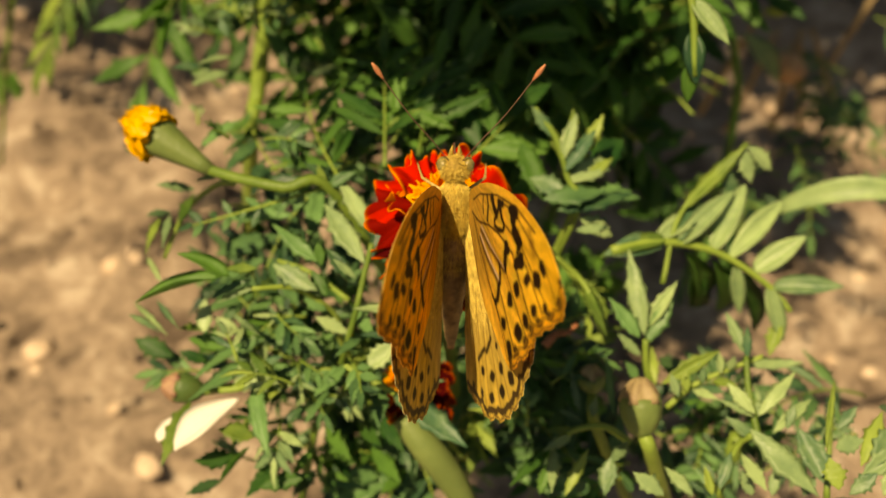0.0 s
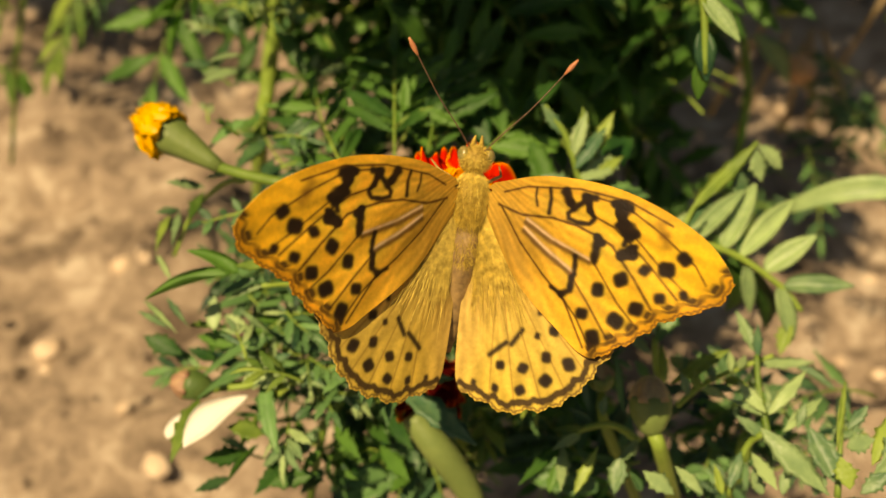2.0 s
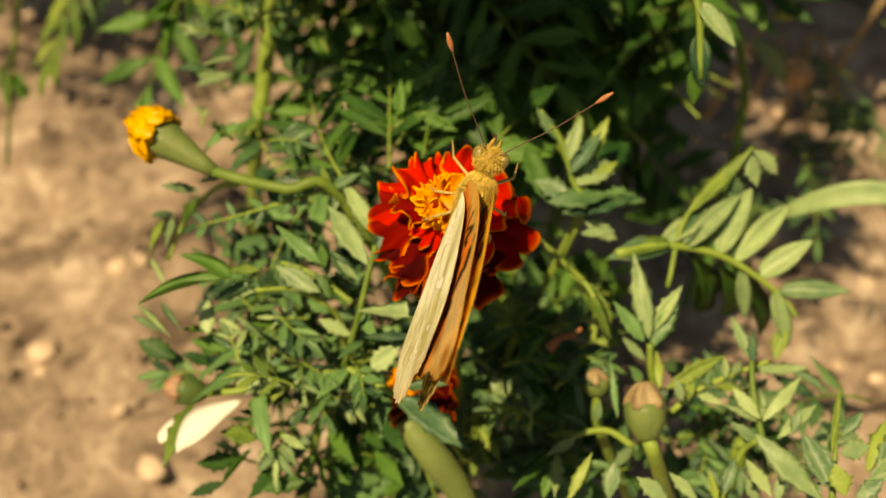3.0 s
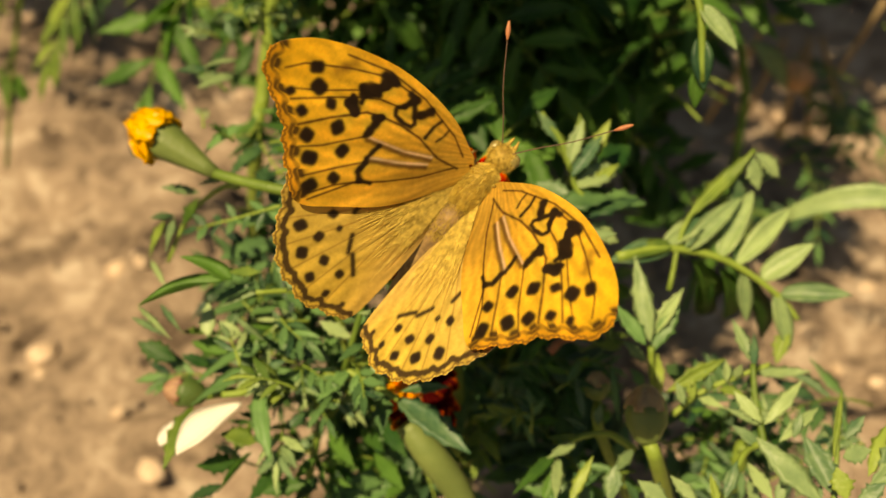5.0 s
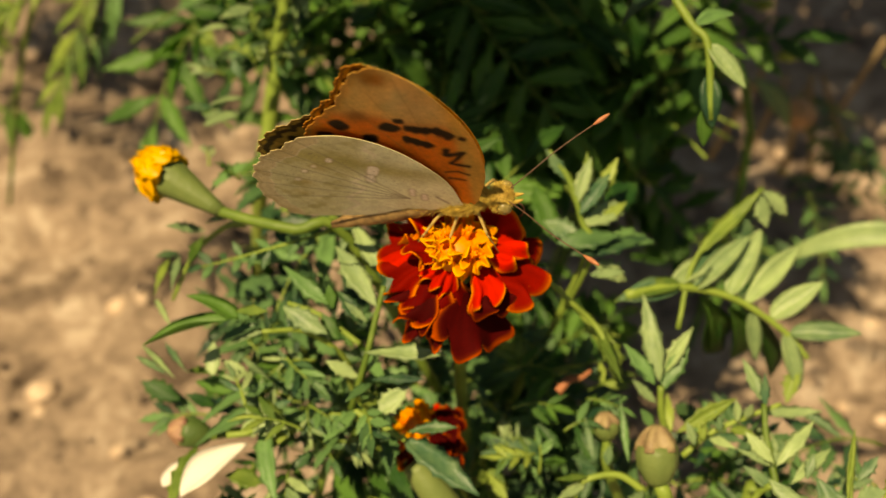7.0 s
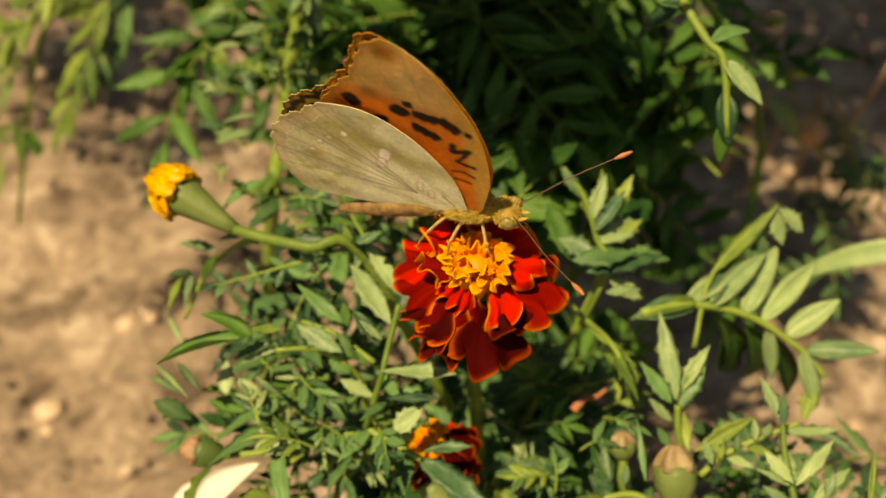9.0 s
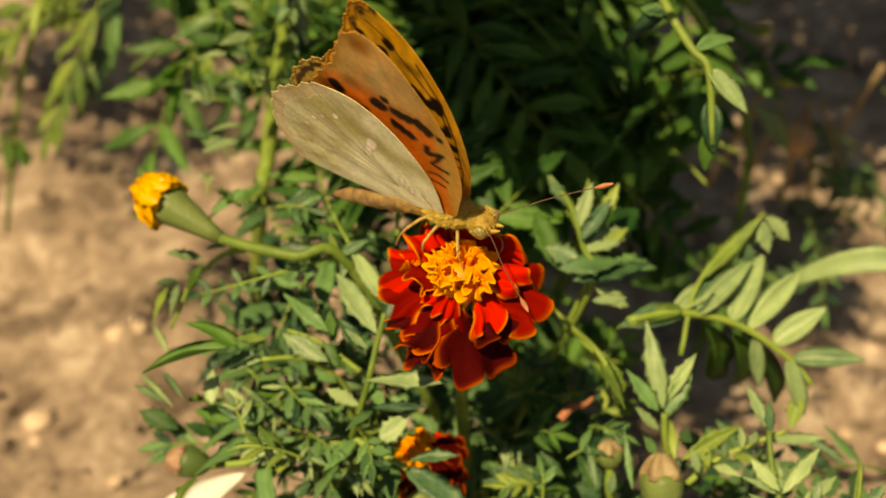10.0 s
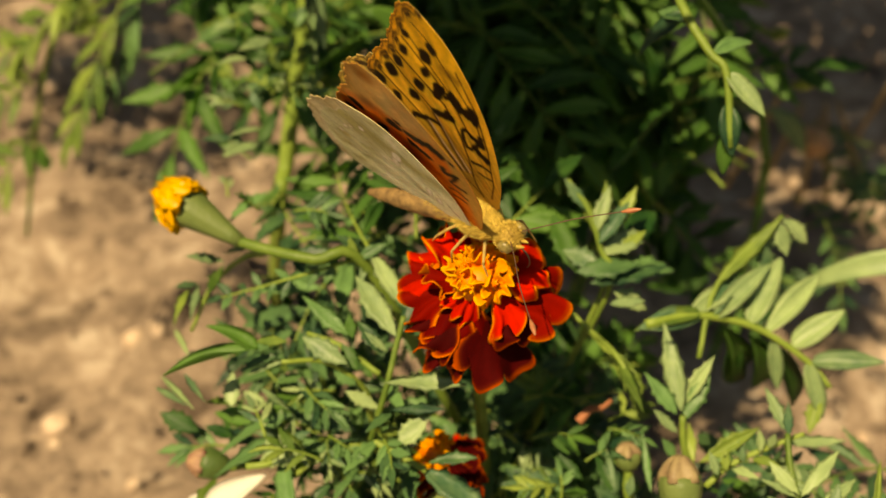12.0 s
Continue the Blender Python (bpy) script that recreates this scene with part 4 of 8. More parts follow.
leaf(marigold, (0.0152, -0.0053, 0.1560), (0.0076, -0.0084, 0.1592), pairs=3, size=0.0041, width=0.26, kind='lime', sag=-0.0006, up=(-0.01, 0.12, 1), start=0.25, spread=38, thick=0.0003)
leaf(marigold, (0.0067, 0.0146, 0.1381), (0.0098, 0.0220, 0.1364), pairs=3, size=0.0045, width=0.33, kind='dark', sag=-0.0006, up=(0.42, -0.47, 1), start=0.25, spread=41, thick=0.0003)
leaf(marigold, (0.0107, 0.0208, 0.1564), (0.0156, 0.0182, 0.1547), pairs=3, size=0.0038, width=0.33, kind='green', sag=-0.0005, up=(-0.09, -0.70, 1), start=0.25, spread=43, thick=0.0003)
leaf(marigold, (0.0254, 0.0094, 0.1535), (0.0321, 0.0130, 0.1530), pairs=2, size=0.0050, width=0.30, kind='lime', sag=-0.0006, up=(-0.67, -0.18, 1), start=0.25, spread=45, thick=0.0003)
leaf(marigold, (0.0191, 0.0188, 0.1370), (0.0179, 0.0267, 0.1390), pairs=2, size=0.0060, width=0.33, kind='dark', sag=-0.0008, up=(-0.73, -0.78, 1), start=0.25, spread=37, thick=0.0003)
leaf(marigold, (0.0090, 0.0131, 0.1552), (0.0173, 0.0123, 0.1575), pairs=3, size=0.0058, width=0.26, kind='dark', sag=-0.0007, up=(0.33, -0.09, 1), start=0.25, spread=40, thick=0.0003)
leaf(marigold, (-0.0317, 0.0254, 0.1226), (-0.0378, 0.0294, 0.1257), pairs=3, size=0.0047, width=0.27, kind='green', sag=-0.0007, up=(0.47, 0.23, 1), start=0.25, spread=45, thick=0.0003)
leaf(marigold, (-0.0275, -0.0058, 0.1396), (-0.0229, -0.0118, 0.1390), pairs=2, size=0.0054, width=0.31, kind='dark', sag=-0.0007, up=(-0.78, -0.75, 1), start=0.25, spread=43, thick=0.0003)
leaf(marigold, (-0.0268, 0.0125, 0.1415), (-0.0335, 0.0126, 0.1443), pairs=3, size=0.0042, width=0.28, kind='green', sag=-0.0006, up=(0.45, -0.51, 1), start=0.25, spread=43, thick=0.0003)
leaf(marigold, (-0.0340, 0.0032, 0.1467), (-0.0393, 0.0062, 0.1488), pairs=3, size=0.0048, width=0.29, kind='dark', sag=-0.0006, up=(0.45, 0.04, 1), start=0.25, spread=34, thick=0.0003)
leaf(marigold, (-0.0125, 0.0126, 0.1383), (-0.0198, 0.0113, 0.1408), pairs=3, size=0.0052, width=0.31, kind='green', sag=-0.0006, up=(-0.63, -0.11, 1), start=0.25, spread=35, thick=0.0003)
leaf(marigold, (-0.0111, -0.0079, 0.1376), (-0.0186, -0.0075, 0.1421), pairs=4, size=0.0050, width=0.27, kind='dark', sag=-0.0007, up=(0.14, 0.07, 1), start=0.25, spread=47, thick=0.0003)
leaf(marigold, (-0.0293, -0.0022, 0.1339), (-0.0223, -0.0079, 0.1376), pairs=4, size=0.0049, width=0.25, kind='dark', sag=-0.0006, up=(-0.11, 0.17, 1), start=0.25, spread=40, thick=0.0003)
leaf(marigold, (-0.0377, 0.0239, 0.1223), (-0.0378, 0.0165, 0.1217), pairs=4, size=0.0049, width=0.27, kind='dark', sag=-0.0007, up=(-0.17, -0.73, 1), start=0.25, spread=41, thick=0.0003)
leaf(marigold, (-0.0129, -0.0053, 0.1265), (-0.0173, -0.0094, 0.1253), pairs=2, size=0.0050, width=0.31, kind='dark', sag=-0.0006, up=(-0.06, -0.55, 1), start=0.25, spread=37, thick=0.0003)
leaf(marigold, (-0.0489, 0.0204, 0.1322), (-0.0400, 0.0198, 0.1300), pairs=3, size=0.0063, width=0.31, kind='green', sag=-0.0008, up=(0.16, -0.07, 1), start=0.25, spread=38, thick=0.0003)
leaf(marigold, (-0.0240, 0.0321, 0.1297), (-0.0173, 0.0248, 0.1330), pairs=2, size=0.0057, width=0.30, kind='dark', sag=-0.0007, up=(-0.59, -0.36, 1), start=0.25, spread=34, thick=0.0003)
leaf(marigold, (-0.0119, 0.0107, 0.1321), (-0.0166, 0.0044, 0.1345), pairs=3, size=0.0042, width=0.29, kind='green', sag=-0.0006, up=(-0.63, 0.26, 1), start=0.25, spread=36, thick=0.0003)
leaf(marigold, (-0.0515, 0.0184, 0.1302), (-0.0533, 0.0267, 0.1297), pairs=3, size=0.0058, width=0.28, kind='dark', sag=-0.0007, up=(-0.80, -0.33, 1), start=0.25, spread=35, thick=0.0003)
leaf(marigold, (-0.0232, 0.0197, 0.1353), (-0.0149, 0.0128, 0.1372), pairs=3, size=0.0054, width=0.28, kind='green', sag=-0.0008, up=(0.32, 0.30, 1), start=0.25, spread=36, thick=0.0003)
leaf(marigold, (-0.0371, -0.0008, 0.1460), (-0.0405, -0.0063, 0.1467), pairs=3, size=0.0039, width=0.25, kind='dark', sag=-0.0006, up=(-0.23, -0.75, 1), start=0.25, spread=37, thick=0.0003)
leaf(marigold, (-0.0340, 0.0111, 0.1252), (-0.0336, 0.0022, 0.1278), pairs=3, size=0.0057, width=0.31, kind='dark', sag=-0.0007, up=(0.33, 0.07, 1), start=0.25, spread=46, thick=0.0003)
leaf(marigold, (-0.0308, 0.0107, 0.1311), (-0.0234, 0.0076, 0.1306), pairs=4, size=0.0049, width=0.31, kind='dark', sag=-0.0006, up=(-0.70, -0.72, 1), start=0.25, spread=35, thick=0.0003)
leaf(marigold, (-0.0164, 0.0281, 0.1367), (-0.0072, 0.0271, 0.1373), pairs=3, size=0.0048, width=0.30, kind='green', sag=-0.0007, up=(-0.39, -0.26, 1), start=0.25, spread=48, thick=0.0003)
leaf(marigold, (-0.0398, 0.0262, 0.1228), (-0.0317, 0.0314, 0.1254), pairs=2, size=0.0072, width=0.26, kind='dark', sag=-0.0009, up=(-0.27, -0.56, 1), start=0.25, spread=38, thick=0.0003)
leaf(marigold, (-0.0140, -0.0079, 0.1349), (-0.0190, -0.0060, 0.1389), pairs=3, size=0.0048, width=0.26, kind='dark', sag=-0.0005, up=(-0.30, -0.35, 1), start=0.25, spread=47, thick=0.0003)
leaf(marigold, (-0.0205, 0.0163, 0.1455), (-0.0116, 0.0162, 0.1453), pairs=4, size=0.0047, width=0.27, kind='green', sag=-0.0007, up=(-0.75, -0.49, 1), start=0.25, spread=39, thick=0.0003)
leaf(marigold, (-0.0478, 0.0079, 0.1468), (-0.0568, 0.0066, 0.1488), pairs=3, size=0.0063, width=0.29, kind='green', sag=-0.0008, up=(-0.46, -0.23, 1), start=0.25, spread=46, thick=0.0003)
leaf(marigold, (-0.0374, -0.0097, 0.1424), (-0.0441, -0.0067, 0.1425), pairs=3, size=0.0037, width=0.27, kind='green', sag=-0.0006, up=(-0.59, -0.51, 1), start=0.25, spread=38, thick=0.0003)
leaf(marigold, (-0.0072, 0.0263, 0.1308), (-0.0042, 0.0199, 0.1281), pairs=3, size=0.0056, width=0.30, kind='dark', sag=-0.0007, up=(0.10, -0.34, 1), start=0.25, spread=50, thick=0.0003)
stem(marigold, [(-0.0193, 0.0027, 0.1500), (-0.0237, -0.0018, 0.1480), (-0.0258, -0.0050, 0.1460), (-0.0296, -0.0129, 0.1300)], 0.00060, 0.00090)
stem(marigold, [(-0.0130, 0.0079, 0.1880), (-0.0145, 0.0036, 0.1840), (-0.0159, -0.0007, 0.1800), (-0.0178, -0.0037, 0.1740), (-0.0192, -0.0040, 0.1680)], 0.00050, 0.00060)
stem(marigold, [(-0.0193, -0.0037, 0.1680), (-0.0135, -0.0073, 0.1680), (-0.0094, -0.0101, 0.1680)], 0.00070, 0.00050)
stem(marigold, [(-0.0349, 0.0004, 0.1640), (-0.0364, -0.0056, 0.1640), (-0.0413, -0.0068, 0.1640)], 0.00060, 0.00060)
stem(marigold, [(-0.0307, 0.0120, 0.1780), (-0.0248, 0.0094, 0.1780), (-0.0174, 0.0031, 0.1780)], 0.00040, 0.00050)
leaf(marigold, (-0.0237, 0.0430, 0.1412), (-0.0207, 0.0338, 0.1404), pairs=3, size=0.0066, width=0.33, kind='green', sag=-0.0008, up=(0.43, -0.25, 1), start=0.25, spread=45, thick=0.0003)
leaf(marigold, (-0.0271, 0.0194, 0.1605), (-0.0203, 0.0203, 0.1577), pairs=3, size=0.0050, width=0.28, kind='dark', sag=-0.0006, up=(-0.46, -0.31, 1), start=0.25, spread=37, thick=0.0003)
leaf(marigold, (-0.0456, 0.0300, 0.1441), (-0.0369, 0.0278, 0.1478), pairs=3, size=0.0043, width=0.34, kind='green', sag=-0.0006, up=(0.10, 0.20, 1), start=0.25, spread=39, thick=0.0003)
leaf(marigold, (-0.0409, 0.0182, 0.1583), (-0.0404, 0.0241, 0.1581), pairs=2, size=0.0031, width=0.26, kind='dark', sag=-0.0005, up=(-0.64, -0.38, 1), start=0.25, spread=39, thick=0.0003)
leaf(marigold, (-0.0200, 0.0152, 0.1610), (-0.0189, 0.0207, 0.1624), pairs=2, size=0.0037, width=0.29, kind='green', sag=-0.0005, up=(-0.37, -0.62, 1), start=0.25, spread=38, thick=0.0003)
leaf(marigold, (-0.0287, 0.0264, 0.1442), (-0.0357, 0.0309, 0.1469), pairs=4, size=0.0068, width=0.30, kind='green', sag=-0.0008, up=(-0.38, 0.21, 1), start=0.25, spread=38, thick=0.0003)
leaf(marigold, (-0.0419, 0.0244, 0.1500), (-0.0365, 0.0260, 0.1526), pairs=3, size=0.0032, width=0.26, kind='dark', sag=-0.0005, up=(-0.29, -0.47, 1), start=0.25, spread=44, thick=0.0003)
leaf(marigold, (-0.0164, 0.0210, 0.1392), (-0.0114, 0.0271, 0.1401), pairs=3, size=0.0049, width=0.32, kind='dark', sag=-0.0007, up=(0.06, -0.68, 1), start=0.25, spread=39, thick=0.0003)
leaf(marigold, (-0.0165, 0.0146, 0.1468), (-0.0173, 0.0086, 0.1443), pairs=4, size=0.0043, width=0.33, kind='dark', sag=-0.0006, up=(0.34, -0.36, 1), start=0.25, spread=38, thick=0.0003)
leaf(marigold, (-0.0462, 0.0406, 0.1446), (-0.0428, 0.0468, 0.1457), pairs=3, size=0.0053, width=0.25, kind='dark', sag=-0.0006, up=(0.45, -0.21, 1), start=0.25, spread=43, thick=0.0003)
leaf(marigold, (-0.0463, 0.0330, 0.1437), (-0.0539, 0.0355, 0.1411), pairs=3, size=0.0038, width=0.34, kind='green', sag=-0.0005, up=(-0.01, -0.24, 1), start=0.25, spread=43, thick=0.0003)
leaf(marigold, (-0.0319, 0.0103, 0.1633), (-0.0362, 0.0060, 0.1631), pairs=4, size=0.0036, width=0.30, kind='dark', sag=-0.0005, up=(0.47, -0.56, 1), start=0.25, spread=42, thick=0.0003)
leaf(marigold, (-0.0168, 0.0196, 0.1486), (-0.0213, 0.0149, 0.1462), pairs=3, size=0.0056, width=0.30, kind='green', sag=-0.0006, up=(-0.15, -0.02, 1), start=0.25, spread=41, thick=0.0003)
leaf(marigold, (-0.0378, 0.0135, 0.1632), (-0.0346, 0.0196, 0.1623), pairs=4, size=0.0040, width=0.25, kind='green', sag=-0.0005, up=(0.32, -0.52, 1), start=0.25, spread=48, thick=0.0003)
leaf(marigold, (-0.0191, 0.0151, 0.1452), (-0.0157, 0.0097, 0.1441), pairs=3, size=0.0037, width=0.33, kind='green', sag=-0.0006, up=(0.32, -0.72, 1), start=0.25, spread=34, thick=0.0003)
leaf(marigold, (-0.0306, 0.0247, 0.1507), (-0.0216, 0.0268, 0.1502), pairs=4, size=0.0057, width=0.31, kind='green', sag=-0.0007, up=(-0.17, 0.18, 1), start=0.25, spread=34, thick=0.0003)
leaf(marigold, (-0.0201, 0.0211, 0.1461), (-0.0203, 0.0141, 0.1444), pairs=3, size=0.0058, width=0.31, kind='dark', sag=-0.0007, up=(0.16, -0.54, 1), start=0.25, spread=40, thick=0.0003)
leaf(marigold, (-0.0419, 0.0335, 0.1414), (-0.0497, 0.0342, 0.1438), pairs=4, size=0.0050, width=0.26, kind='dark', sag=-0.0007, up=(0.46, -0.69, 1), start=0.25, spread=41, thick=0.0003)
leaf(marigold, (-0.0397, 0.0129, 0.1654), (-0.0359, 0.0093, 0.1626), pairs=3, size=0.0046, width=0.24, kind='green', sag=-0.0005, up=(0.16, -0.49, 1), start=0.25, spread=42, thick=0.0003)
leaf(marigold, (-0.0174, 0.0361, 0.1462), (-0.0100, 0.0317, 0.1502), pairs=2, size=0.0052, width=0.26, kind='dark', sag=-0.0006, up=(0.10, -0.46, 1), start=0.25, spread=38, thick=0.0003)
leaf(marigold, (-0.0051, 0.0467, 0.1698), (-0.0038, 0.0608, 0.1685), pairs=3, size=0.0060, width=0.33, kind='dark', sag=-0.0009, up=(-0.35, -0.70, 1), start=0.25, spread=34, thick=0.0003)
leaf(marigold, (-0.0123, 0.0399, 0.1758), (-0.0081, 0.0482, 0.1797), pairs=2, size=0.0081, width=0.34, kind='dark', sag=-0.0009, up=(-0.20, -0.39, 1), start=0.25, spread=43, thick=0.0003)
leaf(marigold, (-0.0020, 0.0570, 0.1640), (0.0033, 0.0663, 0.1671), pairs=3, size=0.0068, width=0.26, kind='dark', sag=-0.0010, up=(-0.71, -0.59, 1), start=0.25, spread=50, thick=0.0003)
leaf(marigold, (-0.0085, 0.0579, 0.1642), (-0.0010, 0.0678, 0.1632), pairs=3, size=0.0059, width=0.32, kind='green', sag=-0.0009, up=(0.35, -0.20, 1), start=0.25, spread=42, thick=0.0003)
leaf(marigold, (-0.0037, 0.0439, 0.1742), (0.0035, 0.0478, 0.1766), pairs=3, size=0.0060, width=0.28, kind='dark', sag=-0.0007, up=(-0.35, -0.50, 1), start=0.25, spread=37, thick=0.0003)
leaf(marigold, (-0.0017, 0.0699, 0.1626), (-0.0066, 0.0782, 0.1637), pairs=2, size=0.0061, width=0.25, kind='green', sag=-0.0007, up=(0.30, -0.58, 1), start=0.25, spread=46, thick=0.0003)
leaf(marigold, (-0.0134, 0.0392, 0.1812), (-0.0041, 0.0429, 0.1857), pairs=2, size=0.0080, width=0.33, kind='dark', sag=-0.0009, up=(-0.08, -0.69, 1), start=0.25, spread=42, thick=0.0003)
leaf(marigold, (-0.0055, 0.0305, 0.1807), (-0.0040, 0.0459, 0.1782), pairs=3, size=0.0077, width=0.26, kind='dark', sag=-0.0009, up=(-0.30, -0.27, 1), start=0.25, spread=37, thick=0.0003)
leaf(marigold, (-0.0063, 0.0496, 0.1712), (-0.0147, 0.0528, 0.1743), pairs=2, size=0.0070, width=0.33, kind='dark', sag=-0.0008, up=(0.04, -0.14, 1), start=0.25, spread=35, thick=0.0003)
leaf(marigold, (-0.0065, 0.0646, 0.1664), (-0.0090, 0.0720, 0.1700), pairs=3, size=0.0056, width=0.34, kind='dark', sag=-0.0008, up=(-0.37, 0.29, 1), start=0.25, spread=48, thick=0.0003)
leaf(marigold, (-0.0219, 0.0652, 0.1663), (-0.0237, 0.0792, 0.1644), pairs=2, size=0.0053, width=0.30, kind='dark', sag=-0.0008, up=(-0.37, -0.43, 1), start=0.25, spread=34, thick=0.0003)
leaf(marigold, (-0.0189, 0.0348, 0.1804), (-0.0235, 0.0463, 0.1774), pairs=3, size=0.0048, width=0.28, kind='dark', sag=-0.0007, up=(0.35, 0.19, 1), start=0.25, spread=50, thick=0.0003)
single(marigold, (-0.0204, 0.0234, 0.1860), (-0.0260, 0.0256, 0.1890), 0.0022, 'green', (-0.14, -0.11, 1))
single(marigold, (-0.0217, 0.0212, 0.1870), (-0.0165, 0.0232, 0.1900), 0.0022, 'green', (-0.28, -0.42, 1))
single(marigold, (-0.0244, 0.0252, 0.1840), (-0.0298, 0.0205, 0.1870), 0.0019, 'dark', (-0.01, -0.41, 1))
single(marigold, (-0.0218, 0.0218, 0.1870), (-0.0232, 0.0246, 0.1900), 0.0015, 'lime', (-0.35, -0.29, 1))
single(marigold, (0.0251, 0.0117, 0.1720), (0.0276, -0.0025, 0.1750), 0.0024, 'lime', (-0.07, -0.49, 1))
single(marigold, (0.0239, 0.0187, 0.1780), (0.0298, 0.0167, 0.1810), 0.0021, 'pale', (-0.27, -0.35, 1))
single(marigold, (0.0358, 0.0439, 0.1760), (0.0275, 0.0346, 0.1790), 0.0058, 'dark', (0.01, -0.29, 1))
single(marigold, (0.0172, 0.0098, 0.1600), (0.0230, 0.0092, 0.1630), 0.0008, 'lime', (0.02, -0.45, 1))
stem(marigold, [(0.0157, 0.0162, 0.1800), (0.0193, 0.0131, 0.1780), (0.0241, 0.0109, 0.1740), (0.0271, 0.0066, 0.1720)], 0.00040, 0.00060)
bm = bmesh.new()
tube(bm, spline([(0.0033, -0.0192, 0.1430), (0.0000, -0.0163, 0.1490), (-0.0041, -0.0136, 0.1550), (-0.0082, -0.0097, 0.1590)], 6), lambda q: 0.0012 + 0.0018 * math.sin(math.pi * min(1, 0.18 + 0.62 * q)), 12, offset=marigold.location)
part("calyx", bm, M_CALYX, marigold, "long green calyx under the faded bloom")
stem(marigold, [(0.0033, -0.0192, 0.1430), (0.0062, -0.0204, 0.1300), (0.006, 0.006, 0.09)], 0.0015, 0.0018)


# ---- the marigold with closed buds ----
neighbour = thing("marigold_plant", (0.075, 0.0, -0.012), "green French marigold with closed buds and pale feathered leaves", "flower plant", "marigolds")
bud(neighbour, (0.0328, -0.0195, 0.1692), (0.0324, -0.0120, 0.1758), 0.0070)
stem(neighbour, [(0.0328, -0.0185, 0.1692), (0.0357, -0.0204, 0.1621), (0.055, -0.012, 0.09)], 0.0011, 0.0016)
bud(neighbour, (0.0269, -0.0046, 0.1588), (0.0265, -0.0014, 0.1630), 0.0050)
stem(neighbour, [(0.0269, -0.0046, 0.1588), (0.0281, -0.0088, 0.1523), (0.045, -0.008, 0.10)], 0.0008, 0.0012)
stem(neighbour, [(0.058, -0.004, 0.14), (0.065, 0.0, 0.08), (0.075, 0.0, -0.016)], 0.0016, 0.0028)
stem(neighbour, [(0.0308, 0.0169, 0.1742), (0.0398, 0.0200, 0.1730), (0.0520, 0.0202, 0.1693), (0.0628, 0.0165, 0.1633), (0.0672, 0.0127, 0.1599)], 0.0009, 0.0005)
single(neighbour, (0.0417, 0.0203, 0.1720), (0.0304, 0.0158, 0.1760), 0.0045, 'pale', smooth_edge=True)
single(neighbour, (0.0444, 0.0201, 0.1718), (0.0558, 0.0296, 0.1765), 0.004, 'pale', smooth_edge=True)
single(neighbour, (0.0512, 0.0203, 0.1694), (0.0589, 0.0324, 0.1750), 0.0045, 'pale', smooth_edge=True)
single(neighbour, (0.0547, 0.0197, 0.1675), (0.0665, 0.0303, 0.1732), 0.0042, 'pale', smooth_edge=True)
single(neighbour, (0.0599, 0.0185, 0.1651), (0.0694, 0.0223, 0.1713), 0.0046, 'pale', smooth_edge=True)
single(neighbour, (0.0636, 0.0163, 0.1631), (0.0760, 0.0138, 0.1664), 0.004, 'pale', smooth_edge=True)
single(neighbour, (0.0391, 0.0204, 0.1721), (0.0518, 0.0283, 0.1739), 0.004, 'pale', smooth_edge=True)
single(neighbour, (0.0433, 0.0201, 0.1718), (0.0502, 0.0312, 0.1739), 0.0036, 'pale', smooth_edge=True)
single(neighbour, (0.0625, 0.0163, 0.1631), (0.0664, 0.0094, 0.1542), 0.0036, 'pale', smooth_edge=True)
single(neighbour, (0.0561, 0.0195, 0.1660), (0.0583, 0.0146, 0.1562), 0.003, 'pale', smooth_edge=True)
single(neighbour, (0.0415, 0.0202, 0.1732), (0.0289, 0.0161, 0.1749), 0.0036, 'lime', smooth_edge=True)
single(neighbour, (0.0466, 0.0221, 0.1670), (0.0563, 0.0252, 0.1428), 0.004, 'dark', smooth_edge=True)
single(neighbour, (0.0523, 0.0215, 0.1651), (0.0610, 0.0234, 0.1413), 0.004, 'dark', smooth_edge=True)
single(neighbour, (0.0567, 0.0199, 0.1637), (0.0670, 0.0216, 0.1397), 0.004, 'dark', smooth_edge=True)
single(neighbour, (0.0501, 0.0248, 0.1627), (0.0546, 0.0263, 0.1371), 0.004, 'dark', smooth_edge=True)
single(neighbour, (0.0450, 0.0260, 0.1746), (0.0589, 0.0379, 0.1806), 0.0034, 'lime')
single(neighbour, (0.0586, 0.0376, 0.1804), (0.0650, 0.0356, 0.1761), 0.0034, 'pale')
single(neighbour, (0.0581, 0.0372, 0.1800), (0.0598, 0.0333, 0.1742), 0.0034, 'pale')
single(neighbour, (0.0540, 0.0336, 0.1783), (0.0575, 0.0299, 0.1700), 0.004, 'pale')
single(neighbour, (0.0584, 0.0326, 0.1749), (0.0540, 0.0264, 0.1672), 0.0032, 'pale')
single(neighbour, (0.0257, 0.0268, 0.1778), (0.0379, 0.0288, 0.1769), 0.0042, 'green')
single(neighbour, (0.0249, 0.0226, 0.1770), (0.0323, 0.0219, 0.1725), 0.0036, 'pale')
single(neighbour, (0.0254, 0.0113, 0.1728), (0.0298, 0.0044, 0.1645), 0.0034, 'lime')
single(marigold, (0.0249, 0.0283, 0.1817), (0.0178, 0.0358, 0.1905), 0.0026, 'lime')
single(marigold, (0.0254, 0.0307, 0.1837), (0.0296, 0.0377, 0.1894), 0.0026, 'lime')
